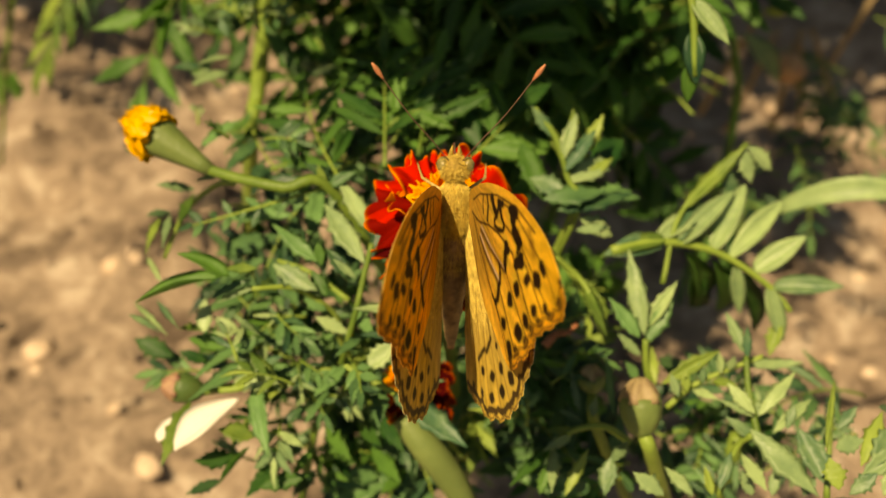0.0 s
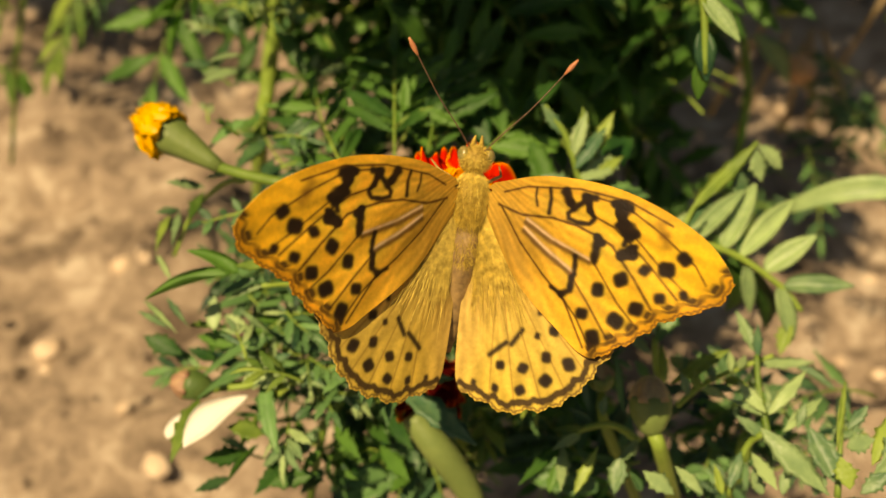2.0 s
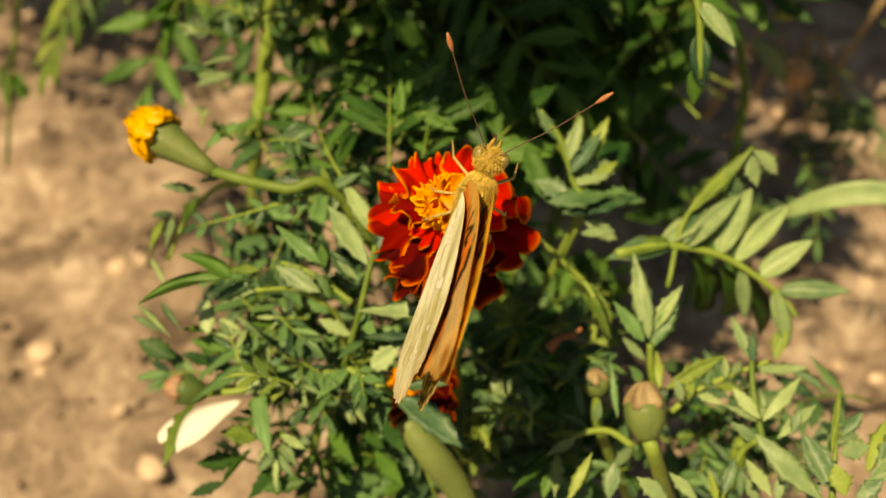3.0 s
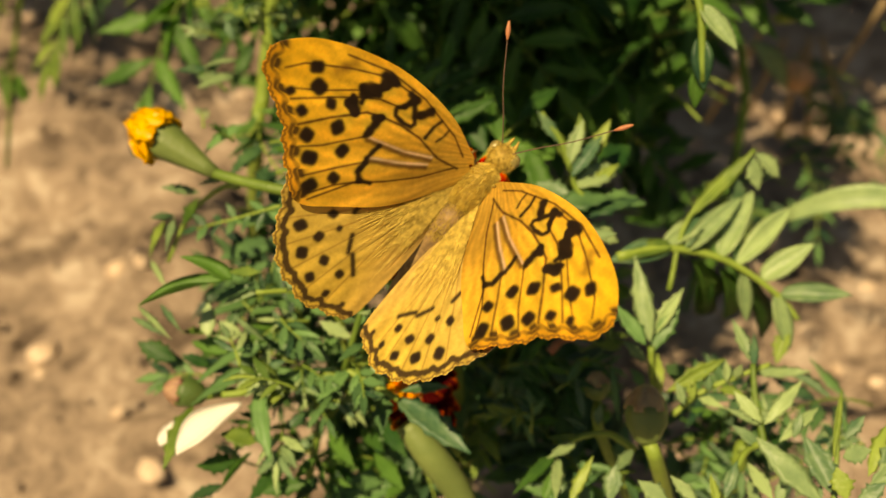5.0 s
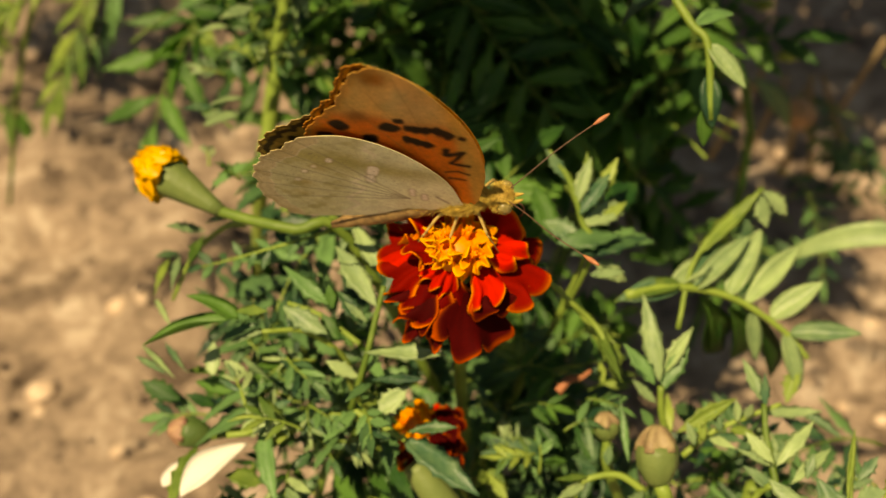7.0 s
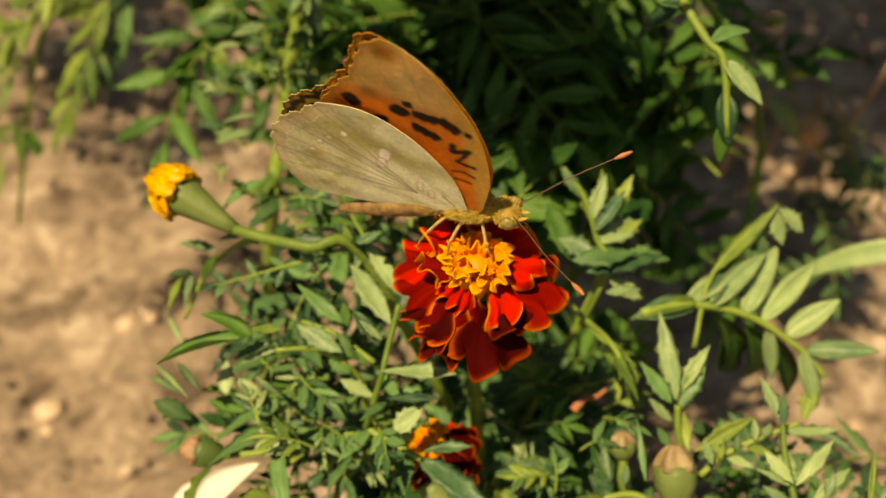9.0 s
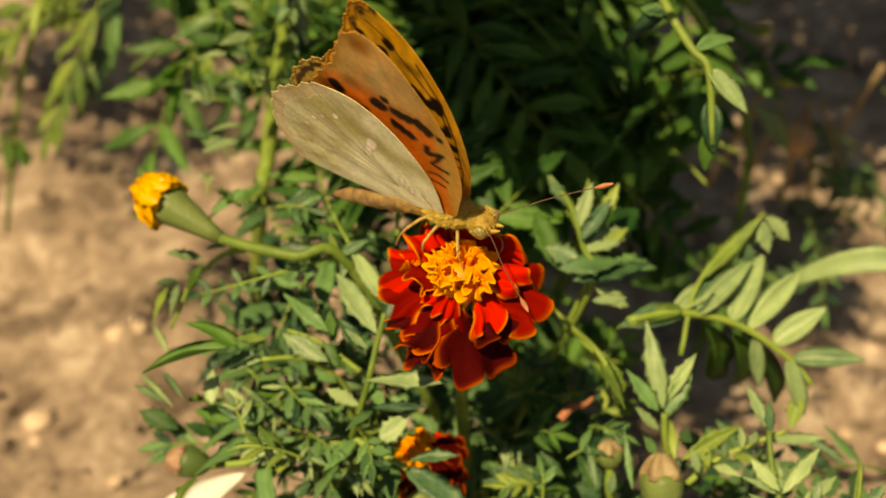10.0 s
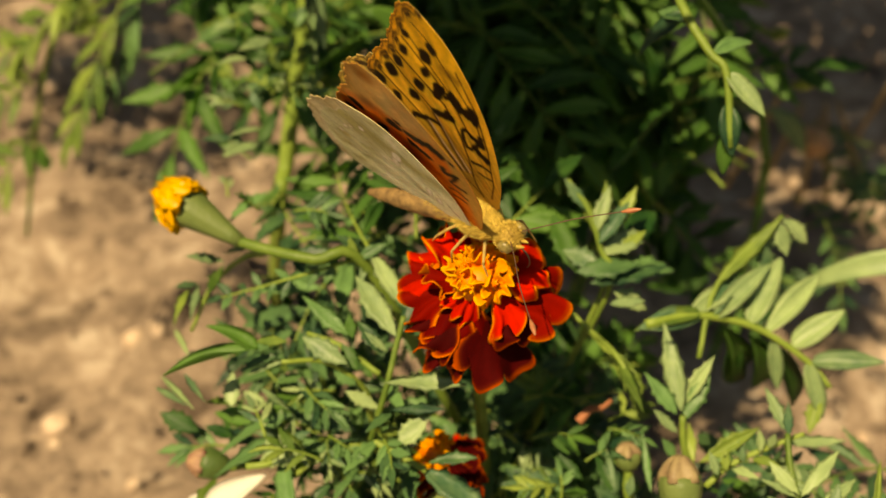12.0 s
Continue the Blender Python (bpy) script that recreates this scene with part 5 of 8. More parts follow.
single(marigold, (0.0238, 0.0308, 0.1837), (0.0238, 0.0385, 0.1901), 0.0022, 'lime')
single(marigold, (0.0259, 0.0275, 0.1810), (0.0312, 0.0316, 0.1844), 0.0022, 'lime')
stem(marigold, [(0.0243, 0.0373, 0.1891), (0.0251, 0.0299, 0.1830), (0.0229, 0.0265, 0.1672), (0.003, 0.012, 0.11)], 0.0005, 0.0005)
stem(neighbour, [(0.0586, 0.0380, 0.1807), (0.0454, 0.0262, 0.1747), (0.0407, 0.0130, 0.1690)], 0.0005, 0.0005)
stem(neighbour, [(0.0361, 0.0010, 0.1680), (0.0368, -0.0020, 0.1626), (0.0397, -0.0053, 0.1543)], 0.0006, 0.0007)
thicket(neighbour, (0.0600, 0.0066, 0.1337), (0.018, 0.012, 0.012), 6, 'green', 32, size=(0.007, 0.011), reach=0.026)
single(neighbour, (0.0361, 0.0019, 0.1680), (0.0332, 0.0141, 0.1780), 0.0037, 'pale', (-0.26, -0.16, 1))
single(neighbour, (0.0351, 0.0014, 0.1680), (0.0298, 0.0070, 0.1730), 0.0031, 'green', (0.04, -0.28, 1))
single(neighbour, (0.0367, 0.0034, 0.1680), (0.0421, 0.0098, 0.1740), 0.0026, 'pale', (-0.33, -0.48, 1))
single(neighbour, (0.0362, 0.0009, 0.1660), (0.0414, 0.0074, 0.1720), 0.0031, 'green', (-0.16, -0.44, 1))
single(neighbour, (0.0362, 0.0013, 0.1620), (0.0319, 0.0044, 0.1650), 0.0023, 'pale', (-0.01, -0.05, 1))
single(neighbour, (0.0381, -0.0049, 0.1620), (0.0379, 0.0018, 0.1650), 0.0019, 'lime', (-0.35, -0.38, 1))
single(neighbour, (0.0355, -0.0024, 0.1600), (0.0332, -0.0006, 0.1630), 0.0021, 'green', (-0.01, -0.16, 1))
single(neighbour, (0.0382, -0.0073, 0.1660), (0.0488, -0.0021, 0.1690), 0.0027, 'lime', (-0.01, -0.34, 1))
single(neighbour, (0.0417, -0.0012, 0.1620), (0.0392, -0.0007, 0.1650), 0.0021, 'green', (-0.38, -0.37, 1))
single(neighbour, (0.0409, -0.0099, 0.1660), (0.0395, -0.0070, 0.1690), 0.0017, 'pale', (-0.01, -0.39, 1))
single(neighbour, (0.0425, -0.0090, 0.1660), (0.0421, -0.0061, 0.1690), 0.0017, 'lime', (-0.26, -0.3, 1))
single(neighbour, (0.0436, -0.0085, 0.1660), (0.0466, -0.0117, 0.1690), 0.0017, 'pale', (-0.22, -0.3, 1))
single(neighbour, (0.0458, -0.0073, 0.1660), (0.0449, -0.0050, 0.1690), 0.0017, 'pale', (0.06, -0.46, 1))
single(neighbour, (0.0474, -0.0066, 0.1660), (0.0507, -0.0092, 0.1690), 0.0017, 'lime', (-0.45, 0.02, 1))
single(neighbour, (0.0492, -0.0052, 0.1660), (0.0486, -0.0023, 0.1690), 0.0017, 'pale', (0.03, 0.04, 1))
single(neighbour, (0.0447, -0.0076, 0.1660), (0.0484, -0.0108, 0.1690), 0.0017, 'pale', (-0.21, 0.02, 1))
single(neighbour, (0.0509, -0.0044, 0.1660), (0.0515, -0.0033, 0.1690), 0.0017, 'pale', (0.06, -0.42, 1))
stem(neighbour, [(0.0400, -0.0085, 0.1600), (0.0451, -0.0055, 0.1630), (0.0532, -0.0032, 0.1660), (0.0569, -0.0027, 0.1680)], 0.00060, 0.00040)
single(neighbour, (0.0238, -0.0082, 0.1580), (0.0210, -0.0020, 0.1610), 0.0023, 'dark', (-0.04, -0.05, 1))
single(neighbour, (0.0239, -0.0093, 0.1600), (0.0228, -0.0020, 0.1630), 0.0015, 'pale', (-0.09, -0.24, 1))
single(neighbour, (0.0242, -0.0120, 0.1610), (0.0193, -0.0111, 0.1640), 0.0013, 'pale', (-0.29, -0.35, 1))
single(neighbour, (0.0233, -0.0126, 0.1600), (0.0166, -0.0149, 0.1630), 0.0013, 'lime', (-0.32, -0.51, 1))
single(neighbour, (0.0222, -0.0136, 0.1590), (0.0170, -0.0179, 0.1620), 0.0020, 'pale', (-0.13, -0.38, 1))
single(neighbour, (0.0191, -0.0154, 0.1580), (0.0175, -0.0260, 0.1610), 0.0023, 'pale', (-0, -0.52, 1))
single(neighbour, (0.0191, -0.0132, 0.1540), (0.0111, -0.0219, 0.1570), 0.0024, 'dark', (0.05, -0.13, 1))
single(neighbour, (0.0165, -0.0217, 0.1520), (0.0180, -0.0170, 0.1550), 0.0020, 'dark', (0.06, -0.01, 1))
single(neighbour, (0.0200, -0.0258, 0.1600), (0.0245, -0.0183, 0.1630), 0.0021, 'lime', (0.04, -0.2, 1))
single(neighbour, (0.0269, -0.0258, 0.1600), (0.0283, -0.0198, 0.1630), 0.0032, 'pale', (-0.44, -0.1, 1))
single(neighbour, (0.0263, -0.0105, 0.1600), (0.0268, -0.0080, 0.1630), 0.0017, 'pale', (-0.36, -0.37, 1))
single(neighbour, (0.0322, -0.0154, 0.1600), (0.0282, -0.0211, 0.1630), 0.0022, 'pale', (-0.09, -0.24, 1))
single(neighbour, (0.0294, -0.0121, 0.1640), (0.0288, -0.0016, 0.1670), 0.0015, 'green', (-0.22, 0.01, 1))
single(neighbour, (0.0196, -0.0028, 0.1520), (0.0136, 0.0023, 0.1550), 0.0025, 'dark', (-0.11, -0.35, 1))
single(neighbour, (0.0203, -0.0052, 0.1520), (0.0140, -0.0069, 0.1550), 0.0025, 'dark', (-0.31, -0.03, 1))
single(neighbour, (0.0363, -0.0278, 0.1640), (0.0312, -0.0247, 0.1670), 0.0030, 'pale', (-0.19, -0.08, 1))
single(neighbour, (0.0412, -0.0278, 0.1640), (0.0366, -0.0239, 0.1670), 0.0022, 'pale', (-0.26, -0.43, 1))
single(neighbour, (0.0444, -0.0278, 0.1640), (0.0430, -0.0237, 0.1670), 0.0016, 'lime', (-0.16, -0.06, 1))
single(neighbour, (0.0248, -0.0228, 0.1540), (0.0227, -0.0205, 0.1570), 0.0025, 'green', (-0.36, -0.07, 1))
single(neighbour, (0.0326, -0.0233, 0.1560), (0.0300, -0.0210, 0.1590), 0.0020, 'green', (0.06, -0.07, 1))
stem(neighbour, [(0.0328, -0.0145, 0.1580), (0.0282, -0.0124, 0.1600), (0.0230, -0.0130, 0.1600), (0.0190, -0.0144, 0.1580)], 0.00070, 0.00050)
single(neighbour, (0.0527, -0.0054, 0.1720), (0.0492, 0.0015, 0.1760), 0.0023, 'pale', (0, -0.55, 1))
single(neighbour, (0.0526, -0.0058, 0.1720), (0.0525, -0.0014, 0.1760), 0.0016, 'pale', (-0.1, -0.03, 1))
single(neighbour, (0.0526, -0.0157, 0.1700), (0.0480, -0.0116, 0.1730), 0.0024, 'pale', (-0.42, -0.39, 1))
single(neighbour, (0.0525, -0.0157, 0.1690), (0.0468, -0.0141, 0.1720), 0.0013, 'pale', (-0.3, -0.23, 1))
single(neighbour, (0.0529, -0.0161, 0.1700), (0.0599, -0.0098, 0.1740), 0.0027, 'pale', (-0.22, -0.27, 1))
single(neighbour, (0.0524, -0.0196, 0.1680), (0.0474, -0.0168, 0.1710), 0.0021, 'pale', (-0.02, -0.55, 1))
single(neighbour, (0.0555, -0.0183, 0.1680), (0.0627, -0.0129, 0.1710), 0.0024, 'pale', (-0.42, -0.47, 1))
single(neighbour, (0.0578, -0.0182, 0.1690), (0.0589, -0.0148, 0.1720), 0.0016, 'pale', (-0.38, -0.51, 1))
single(neighbour, (0.0557, 0.0017, 0.1580), (0.0667, -0.0001, 0.1610), 0.0027, 'pale', (0.09, -0.04, 1))
single(neighbour, (0.0632, 0.0063, 0.1540), (0.0661, 0.0133, 0.1570), 0.0029, 'lime', (-0.4, -0.25, 1))
single(neighbour, (0.0505, -0.0196, 0.1720), (0.0601, -0.0307, 0.1690), 0.0044, 'pale', (-0.28, -0.36, 1))
single(neighbour, (0.0584, -0.0194, 0.1720), (0.0626, -0.0289, 0.1690), 0.0042, 'pale', (-0.26, -0.16, 1))
single(neighbour, (0.0491, -0.0226, 0.1690), (0.0511, -0.0307, 0.1720), 0.0025, 'pale', (-0.13, -0.33, 1))
single(neighbour, (0.0452, -0.0278, 0.1660), (0.0474, -0.0222, 0.1690), 0.0022, 'pale', (-0.34, -0.35, 1))
single(neighbour, (0.0616, -0.0247, 0.1740), (0.0647, -0.0134, 0.1770), 0.0012, 'lime', (-0.38, -0.22, 1))
single(neighbour, (0.0645, -0.0206, 0.1730), (0.0677, -0.0177, 0.1760), 0.0020, 'pale', (-0.06, -0.32, 1))
single(neighbour, (0.0636, -0.0238, 0.1730), (0.0673, -0.0240, 0.1760), 0.0032, 'pale', (-0.41, -0.44, 1))
single(neighbour, (0.0665, -0.0276, 0.1740), (0.0715, -0.0193, 0.1770), 0.0030, 'lime', (-0.24, -0.19, 1))
single(neighbour, (0.0678, -0.0283, 0.1750), (0.0734, -0.0214, 0.1780), 0.0040, 'pale', (-0.02, -0.32, 1))
single(neighbour, (0.0659, -0.0298, 0.1740), (0.0734, -0.0254, 0.1770), 0.0033, 'pale', (-0.01, -0.18, 1))
single(neighbour, (0.0624, -0.0313, 0.1730), (0.0613, -0.0270, 0.1760), 0.0033, 'lime', (-0.21, -0.33, 1))
single(neighbour, (0.0688, -0.0328, 0.1740), (0.0709, -0.0294, 0.1770), 0.0025, 'pale', (-0.18, -0.13, 1))
single(neighbour, (0.0538, -0.0289, 0.1660), (0.0545, -0.0252, 0.1690), 0.0019, 'pale', (-0.22, -0.13, 1))
single(neighbour, (0.0638, -0.0321, 0.1730), (0.0680, -0.0298, 0.1760), 0.0027, 'pale', (-0.2, -0.4, 1))
single(neighbour, (0.0594, -0.0284, 0.1650), (0.0610, -0.0262, 0.1680), 0.0023, 'pale', (-0.16, -0.13, 1))
single(neighbour, (0.0518, -0.0269, 0.1620), (0.0498, -0.0236, 0.1650), 0.0021, 'pale', (-0.41, -0.3, 1))
single(neighbour, (0.0746, -0.0178, 0.1740), (0.0706, -0.0185, 0.1770), 0.0020, 'pale', (-0.22, -0.02, 1))
stem(neighbour, [(0.0535, -0.0193, 0.1660), (0.0529, -0.0143, 0.1680), (0.0524, -0.0098, 0.1700), (0.0525, -0.0052, 0.1720)], 0.00070, 0.00050)
stem(neighbour, [(0.0465, -0.0260, 0.1600), (0.0494, -0.0200, 0.1660), (0.0515, -0.0196, 0.1700)], 0.00060, 0.00060)
stem(neighbour, [(0.0620, -0.0303, 0.1680), (0.0630, -0.0231, 0.1720), (0.0653, -0.0134, 0.1740)], 0.00060, 0.00030)
leaf(neighbour, (0.0609, 0.0044, 0.1299), (0.0598, -0.0049, 0.1300), pairs=4, size=0.0058, width=0.33, kind='green', sag=-0.0008, up=(0.03, 0.11, 1), start=0.25, spread=49, thick=0.0003)
leaf(neighbour, (0.0680, -0.0221, 0.1522), (0.0694, -0.0272, 0.1529), pairs=3, size=0.0042, width=0.27, kind='green', sag=-0.0005, up=(-0.61, -0.69, 1), start=0.25, spread=50, thick=0.0003)
leaf(neighbour, (0.0596, 0.0069, 0.1348), (0.0516, 0.0024, 0.1330), pairs=3, size=0.0066, width=0.27, kind='dark', sag=-0.0008, up=(0.44, -0.30, 1), start=0.25, spread=49, thick=0.0003)
leaf(neighbour, (0.0608, 0.0003, 0.1368), (0.0667, -0.0034, 0.1363), pairs=3, size=0.0052, width=0.31, kind='dark', sag=-0.0006, up=(0.20, 0.02, 1), start=0.25, spread=47, thick=0.0003)
leaf(neighbour, (0.0530, -0.0000, 0.1314), (0.0506, -0.0068, 0.1303), pairs=3, size=0.0057, width=0.29, kind='green', sag=-0.0007, up=(-0.47, -0.57, 1), start=0.25, spread=47, thick=0.0003)
leaf(neighbour, (0.0392, 0.0008, 0.1298), (0.0429, 0.0038, 0.1338), pairs=3, size=0.0049, width=0.24, kind='green', sag=-0.0006, up=(0.08, -0.16, 1), start=0.25, spread=42, thick=0.0003)
leaf(neighbour, (0.0629, -0.0073, 0.1297), (0.0673, -0.0024, 0.1314), pairs=3, size=0.0052, width=0.30, kind='green', sag=-0.0006, up=(-0.31, 0.23, 1), start=0.25, spread=43, thick=0.0003)
leaf(neighbour, (0.0340, -0.0144, 0.1496), (0.0244, -0.0156, 0.1502), pairs=3, size=0.0059, width=0.30, kind='green', sag=-0.0008, up=(-0.17, 0.16, 1), start=0.25, spread=35, thick=0.0003)
leaf(neighbour, (0.0429, -0.0013, 0.1321), (0.0359, -0.0045, 0.1344), pairs=3, size=0.0044, width=0.25, kind='green', sag=-0.0005, up=(-0.41, 0.29, 1), start=0.25, spread=41, thick=0.0003)
leaf(neighbour, (0.0671, 0.0074, 0.1285), (0.0589, 0.0091, 0.1268), pairs=3, size=0.0060, width=0.32, kind='green', sag=-0.0007, up=(-0.78, -0.04, 1), start=0.25, spread=34, thick=0.0003)
leaf(neighbour, (0.0663, -0.0116, 0.1490), (0.0698, -0.0102, 0.1535), pairs=2, size=0.0039, width=0.31, kind='pale', sag=-0.0005, up=(-0.72, -0.49, 1), start=0.25, spread=34, thick=0.0003)
leaf(neighbour, (0.0636, -0.0070, 0.1513), (0.0579, -0.0018, 0.1516), pairs=4, size=0.0048, width=0.29, kind='pale', sag=-0.0007, up=(-0.13, -0.35, 1), start=0.25, spread=34, thick=0.0003)
leaf(neighbour, (0.0342, -0.0140, 0.1425), (0.0274, -0.0171, 0.1451), pairs=2, size=0.0038, width=0.27, kind='dark', sag=-0.0005, up=(0.37, -0.51, 1), start=0.25, spread=42, thick=0.0003)
leaf(neighbour, (0.0506, 0.0011, 0.1512), (0.0597, 0.0001, 0.1525), pairs=2, size=0.0051, width=0.24, kind='green', sag=-0.0008, up=(0.29, -0.80, 1), start=0.25, spread=45, thick=0.0003)
leaf(neighbour, (0.0442, -0.0075, 0.1355), (0.0476, -0.0127, 0.1380), pairs=4, size=0.0043, width=0.28, kind='green', sag=-0.0005, up=(-0.16, -0.56, 1), start=0.25, spread=34, thick=0.0003)
leaf(neighbour, (0.0769, -0.0103, 0.1520), (0.0704, -0.0099, 0.1538), pairs=2, size=0.0040, width=0.31, kind='green', sag=-0.0005, up=(0.32, -0.73, 1), start=0.25, spread=50, thick=0.0003)
leaf(neighbour, (0.0718, -0.0134, 0.1501), (0.0727, -0.0081, 0.1530), pairs=3, size=0.0048, width=0.34, kind='pale', sag=-0.0006, up=(-0.41, -0.12, 1), start=0.25, spread=50, thick=0.0003)


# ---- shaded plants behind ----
shaded = thing("leafy_plant", (0.02, 0.11, -0.012), "tall dark green feathery plant, shaded by its added unseen crown", "plant")
stem(shaded, [(0.02, 0.13, 0.31), (0.022, 0.105, 0.15), (0.02, 0.11, -0.016)], 0.0014, 0.003, M_LEAF_DARK)
stem(shaded, [(0.085, 0.20, 0.32), (0.04, 0.108, 0.12), (0.02, 0.11, 0.0)], 0.0012, 0.0024, M_LEAF_DARK)
stem(shaded, [(-0.03, 0.15, 0.30), (-0.012, 0.105, 0.12), (0.02, 0.11, 0.01)], 0.0012, 0.0024, M_LEAF_DARK)
thicket(shaded, (-0.0143, 0.1097, 0.1582), (0.045, 0.02, 0.02), 26, 'dark', 41, size=(0.012, 0.02), reach=0.045)
thicket(shaded, (0.0223, 0.1142, 0.1490), (0.045, 0.025, 0.025), 30, 'dark', 42, size=(0.012, 0.022), reach=0.05)
thicket(shaded, (-0.020, 0.1362, 0.1688), (0.052, 0.025, 0.02), 26, 'dark', 43, size=(0.012, 0.02), reach=0.05)
thicket(shaded, (0.026, 0.1332, 0.1529), (0.032, 0.025, 0.03), 18, 'dark', 44, size=(0.012, 0.022), reach=0.05)
thicket(shaded, (0.0232, 0.1038, 0.1261), (0.04, 0.02, 0.03), 12, 'dark', 45, size=(0.01, 0.018), reach=0.045)
single(shaded, (0.0393, 0.1005, 0.1771), (0.0527, 0.0882, 0.1392), 0.007, 'dark', smooth_edge=True)
single(shaded, (0.0275, 0.0966, 0.1735), (0.0430, 0.0987, 0.1351), 0.006, 'dark', smooth_edge=True)
single(shaded, (0.0246, 0.1087, 0.1710), (0.0311, 0.1032, 0.1390), 0.006, 'dark', smooth_edge=True)
single(shaded, (0.0563, 0.1151, 0.1500), (0.0578, 0.1059, 0.1012), 0.008, 'dark', smooth_edge=True)
single(shaded, (0.0385, 0.1042, 0.1401), (0.0526, 0.0979, 0.1075), 0.007, 'dark', smooth_edge=True)
single(shaded, (0.0109, 0.1149, 0.1765), (0.0185, 0.1032, 0.1525), 0.006, 'dark', smooth_edge=True)
single(shaded, (-0.0320, 0.0900, 0.1672), (-0.0215, 0.0772, 0.1557), 0.006, 'dark', smooth_edge=True)
single(shaded, (-0.0156, 0.0859, 0.1771), (-0.0043, 0.0840, 0.1619), 0.005, 'dark', smooth_edge=True)
single(shaded, (-0.0232, 0.0973, 0.1873), (-0.0095, 0.0968, 0.1734), 0.006, 'dark', smooth_edge=True)
# Clumps near z 0.3 lie out of view, added to block the sun.
thicket(shaded, (-0.035, 0.054, 0.3), (0.030, 0.030, 0.012), 15, "dark", 61, size=(0.016, 0.024), reach=0.042, wide=(0.3, 0.42))
thicket(shaded, (-0.023, 0.126, 0.3), (0.026, 0.036, 0.02), 14, "dark", 62, size=(0.016, 0.024), reach=0.045, wide=(0.3, 0.42))
thicket(shaded, (-0.075, 0.186, 0.3), (0.045, 0.04, 0.02), 20, "dark", 65, size=(0.018, 0.028), reach=0.06, wide=(0.3, 0.42))
thicket(shaded, (-0.010, 0.171, 0.3), (0.03, 0.03, 0.02), 9, "dark", 66, size=(0.018, 0.028), reach=0.05, wide=(0.3, 0.42))
thicket(shaded, (0.03, 0.22, 0.11), (0.05, 0.03, 0.06), 10, "dark", 64, size=(0.018, 0.028), reach=0.06, wide=(0.3, 0.42))
stem(shaded, [(-0.10, 0.18, 0.31), (-0.05, 0.17, 0.22), (0.02, 0.12, 0.0)], 0.0012, 0.0024, M_LEAF_DARK)
stem(shaded, [(-0.03, 0.105, 0.30), (-0.05, 0.17, 0.30), (-0.03, 0.15, 0.28)], 0.0008, 0.0012, M_LEAF_DARK)
# Two more unseen clumps, added to shade the soil on the right.
thicket(shaded, (0.041, 0.104, 0.3), (0.024, 0.036, 0.015), 16, "dark", 68, size=(0.016, 0.024), reach=0.042, wide=(0.3, 0.42))
thicket(shaded, (0.080, 0.261, 0.3), (0.07, 0.09, 0.02), 80, "dark", 67, size=(0.018, 0.028), reach=0.06, wide=(0.3, 0.42))
stem(shaded, [(0.05, 0.27, 0.31), (0.04, 0.20, 0.2), (0.02, 0.12, 0.0)], 0.0012, 0.0024, M_LEAF_DARK)
# Bud shapes coloured lime to stand for sunlit specks in the shade.
bud(shaded, (0.0060, 0.0834, 0.1479), (0.0060, 0.0854, 0.1498), 0.0084, material=M_LEAF_LIME, tip_material=M_LEAF_LIME)
bud(shaded, (0.0109, 0.0886, 0.1460), (0.0109, 0.0907, 0.1478), 0.0076, material=M_LEAF_LIME, tip_material=M_LEAF_LIME)
bud(shaded, (-0.0000, 0.1151, 0.1632), (0.0000, 0.1173, 0.1651), 0.006, material=M_LEAF_LIME, tip_material=M_LEAF_LIME)
bud(shaded, (0.0037, 0.1083, 0.1570), (0.0037, 0.1104, 0.1589), 0.006, material=M_LEAF_LIME, tip_material=M_LEAF_LIME)
bud(shaded, (0.0186, 0.1172, 0.1516), (0.0186, 0.1194, 0.1536), 0.005, material=M_LEAF_LIME, tip_material=M_LEAF_LIME)
bud(shaded, (0.0868, 0.1403, 0.1461), (0.0868, 0.1426, 0.1482), 0.006, material=M_LEAF_LIME, tip_material=M_LEAF_LIME)
bud(shaded, (-0.0249, 0.1450, 0.1495), (-0.0249, 0.1473, 0.1516), 0.007, material=M_LEAF_LIME, tip_material=M_LEAF_LIME)
bud(shaded, (0.0939, 0.1297, 0.1365), (0.0939, 0.1320, 0.1386), 0.007, material=M_LEAF_LIME, tip_material=M_LEAF_LIME)


# ---- the light plant to the left of the shaded one ----
slender = thing("leafy_plant", (-0.07, 0.10, -0.012), "slender light green plant with small pale leaves", "plant")
stem(slender, [(-0.0373, 0.0996, 0.1960), (-0.0381, 0.0945, 0.1847), (-0.0411, 0.0871, 0.1713), (-0.0439, 0.0783, 0.1565), (-0.0473, 0.0711, 0.1391), (-0.07, 0.10, -0.016)], 0.0016, 0.002)
# Lime puts sun flecks into the colour of these shaded leaves.
single(shaded, (-0.0008, 0.1091, 0.1711), (0.0029, 0.1033, 0.1660), 0.003, 'lime', smooth_edge=True)
single(shaded, (0.0015, 0.1027, 0.1654), (0.0051, 0.0997, 0.1627), 0.0026, 'lime', smooth_edge=True)
single(shaded, (-0.0347, 0.0893, 0.1800), (-0.0277, 0.0916, 0.1822), 0.003, 'lime', smooth_edge=True)
single(shaded, (-0.0214, 0.1008, 0.1770), (-0.0135, 0.1036, 0.1796), 0.0026, 'lime', smooth_edge=True)
single(shaded, (0.0114, 0.1128, 0.1611), (0.0142, 0.1085, 0.1573), 0.0024, 'lime', smooth_edge=True)
single(shaded, (0.0356, 0.1218, 0.1559), (0.0393, 0.1185, 0.1530), 0.0026, 'lime', smooth_edge=True)
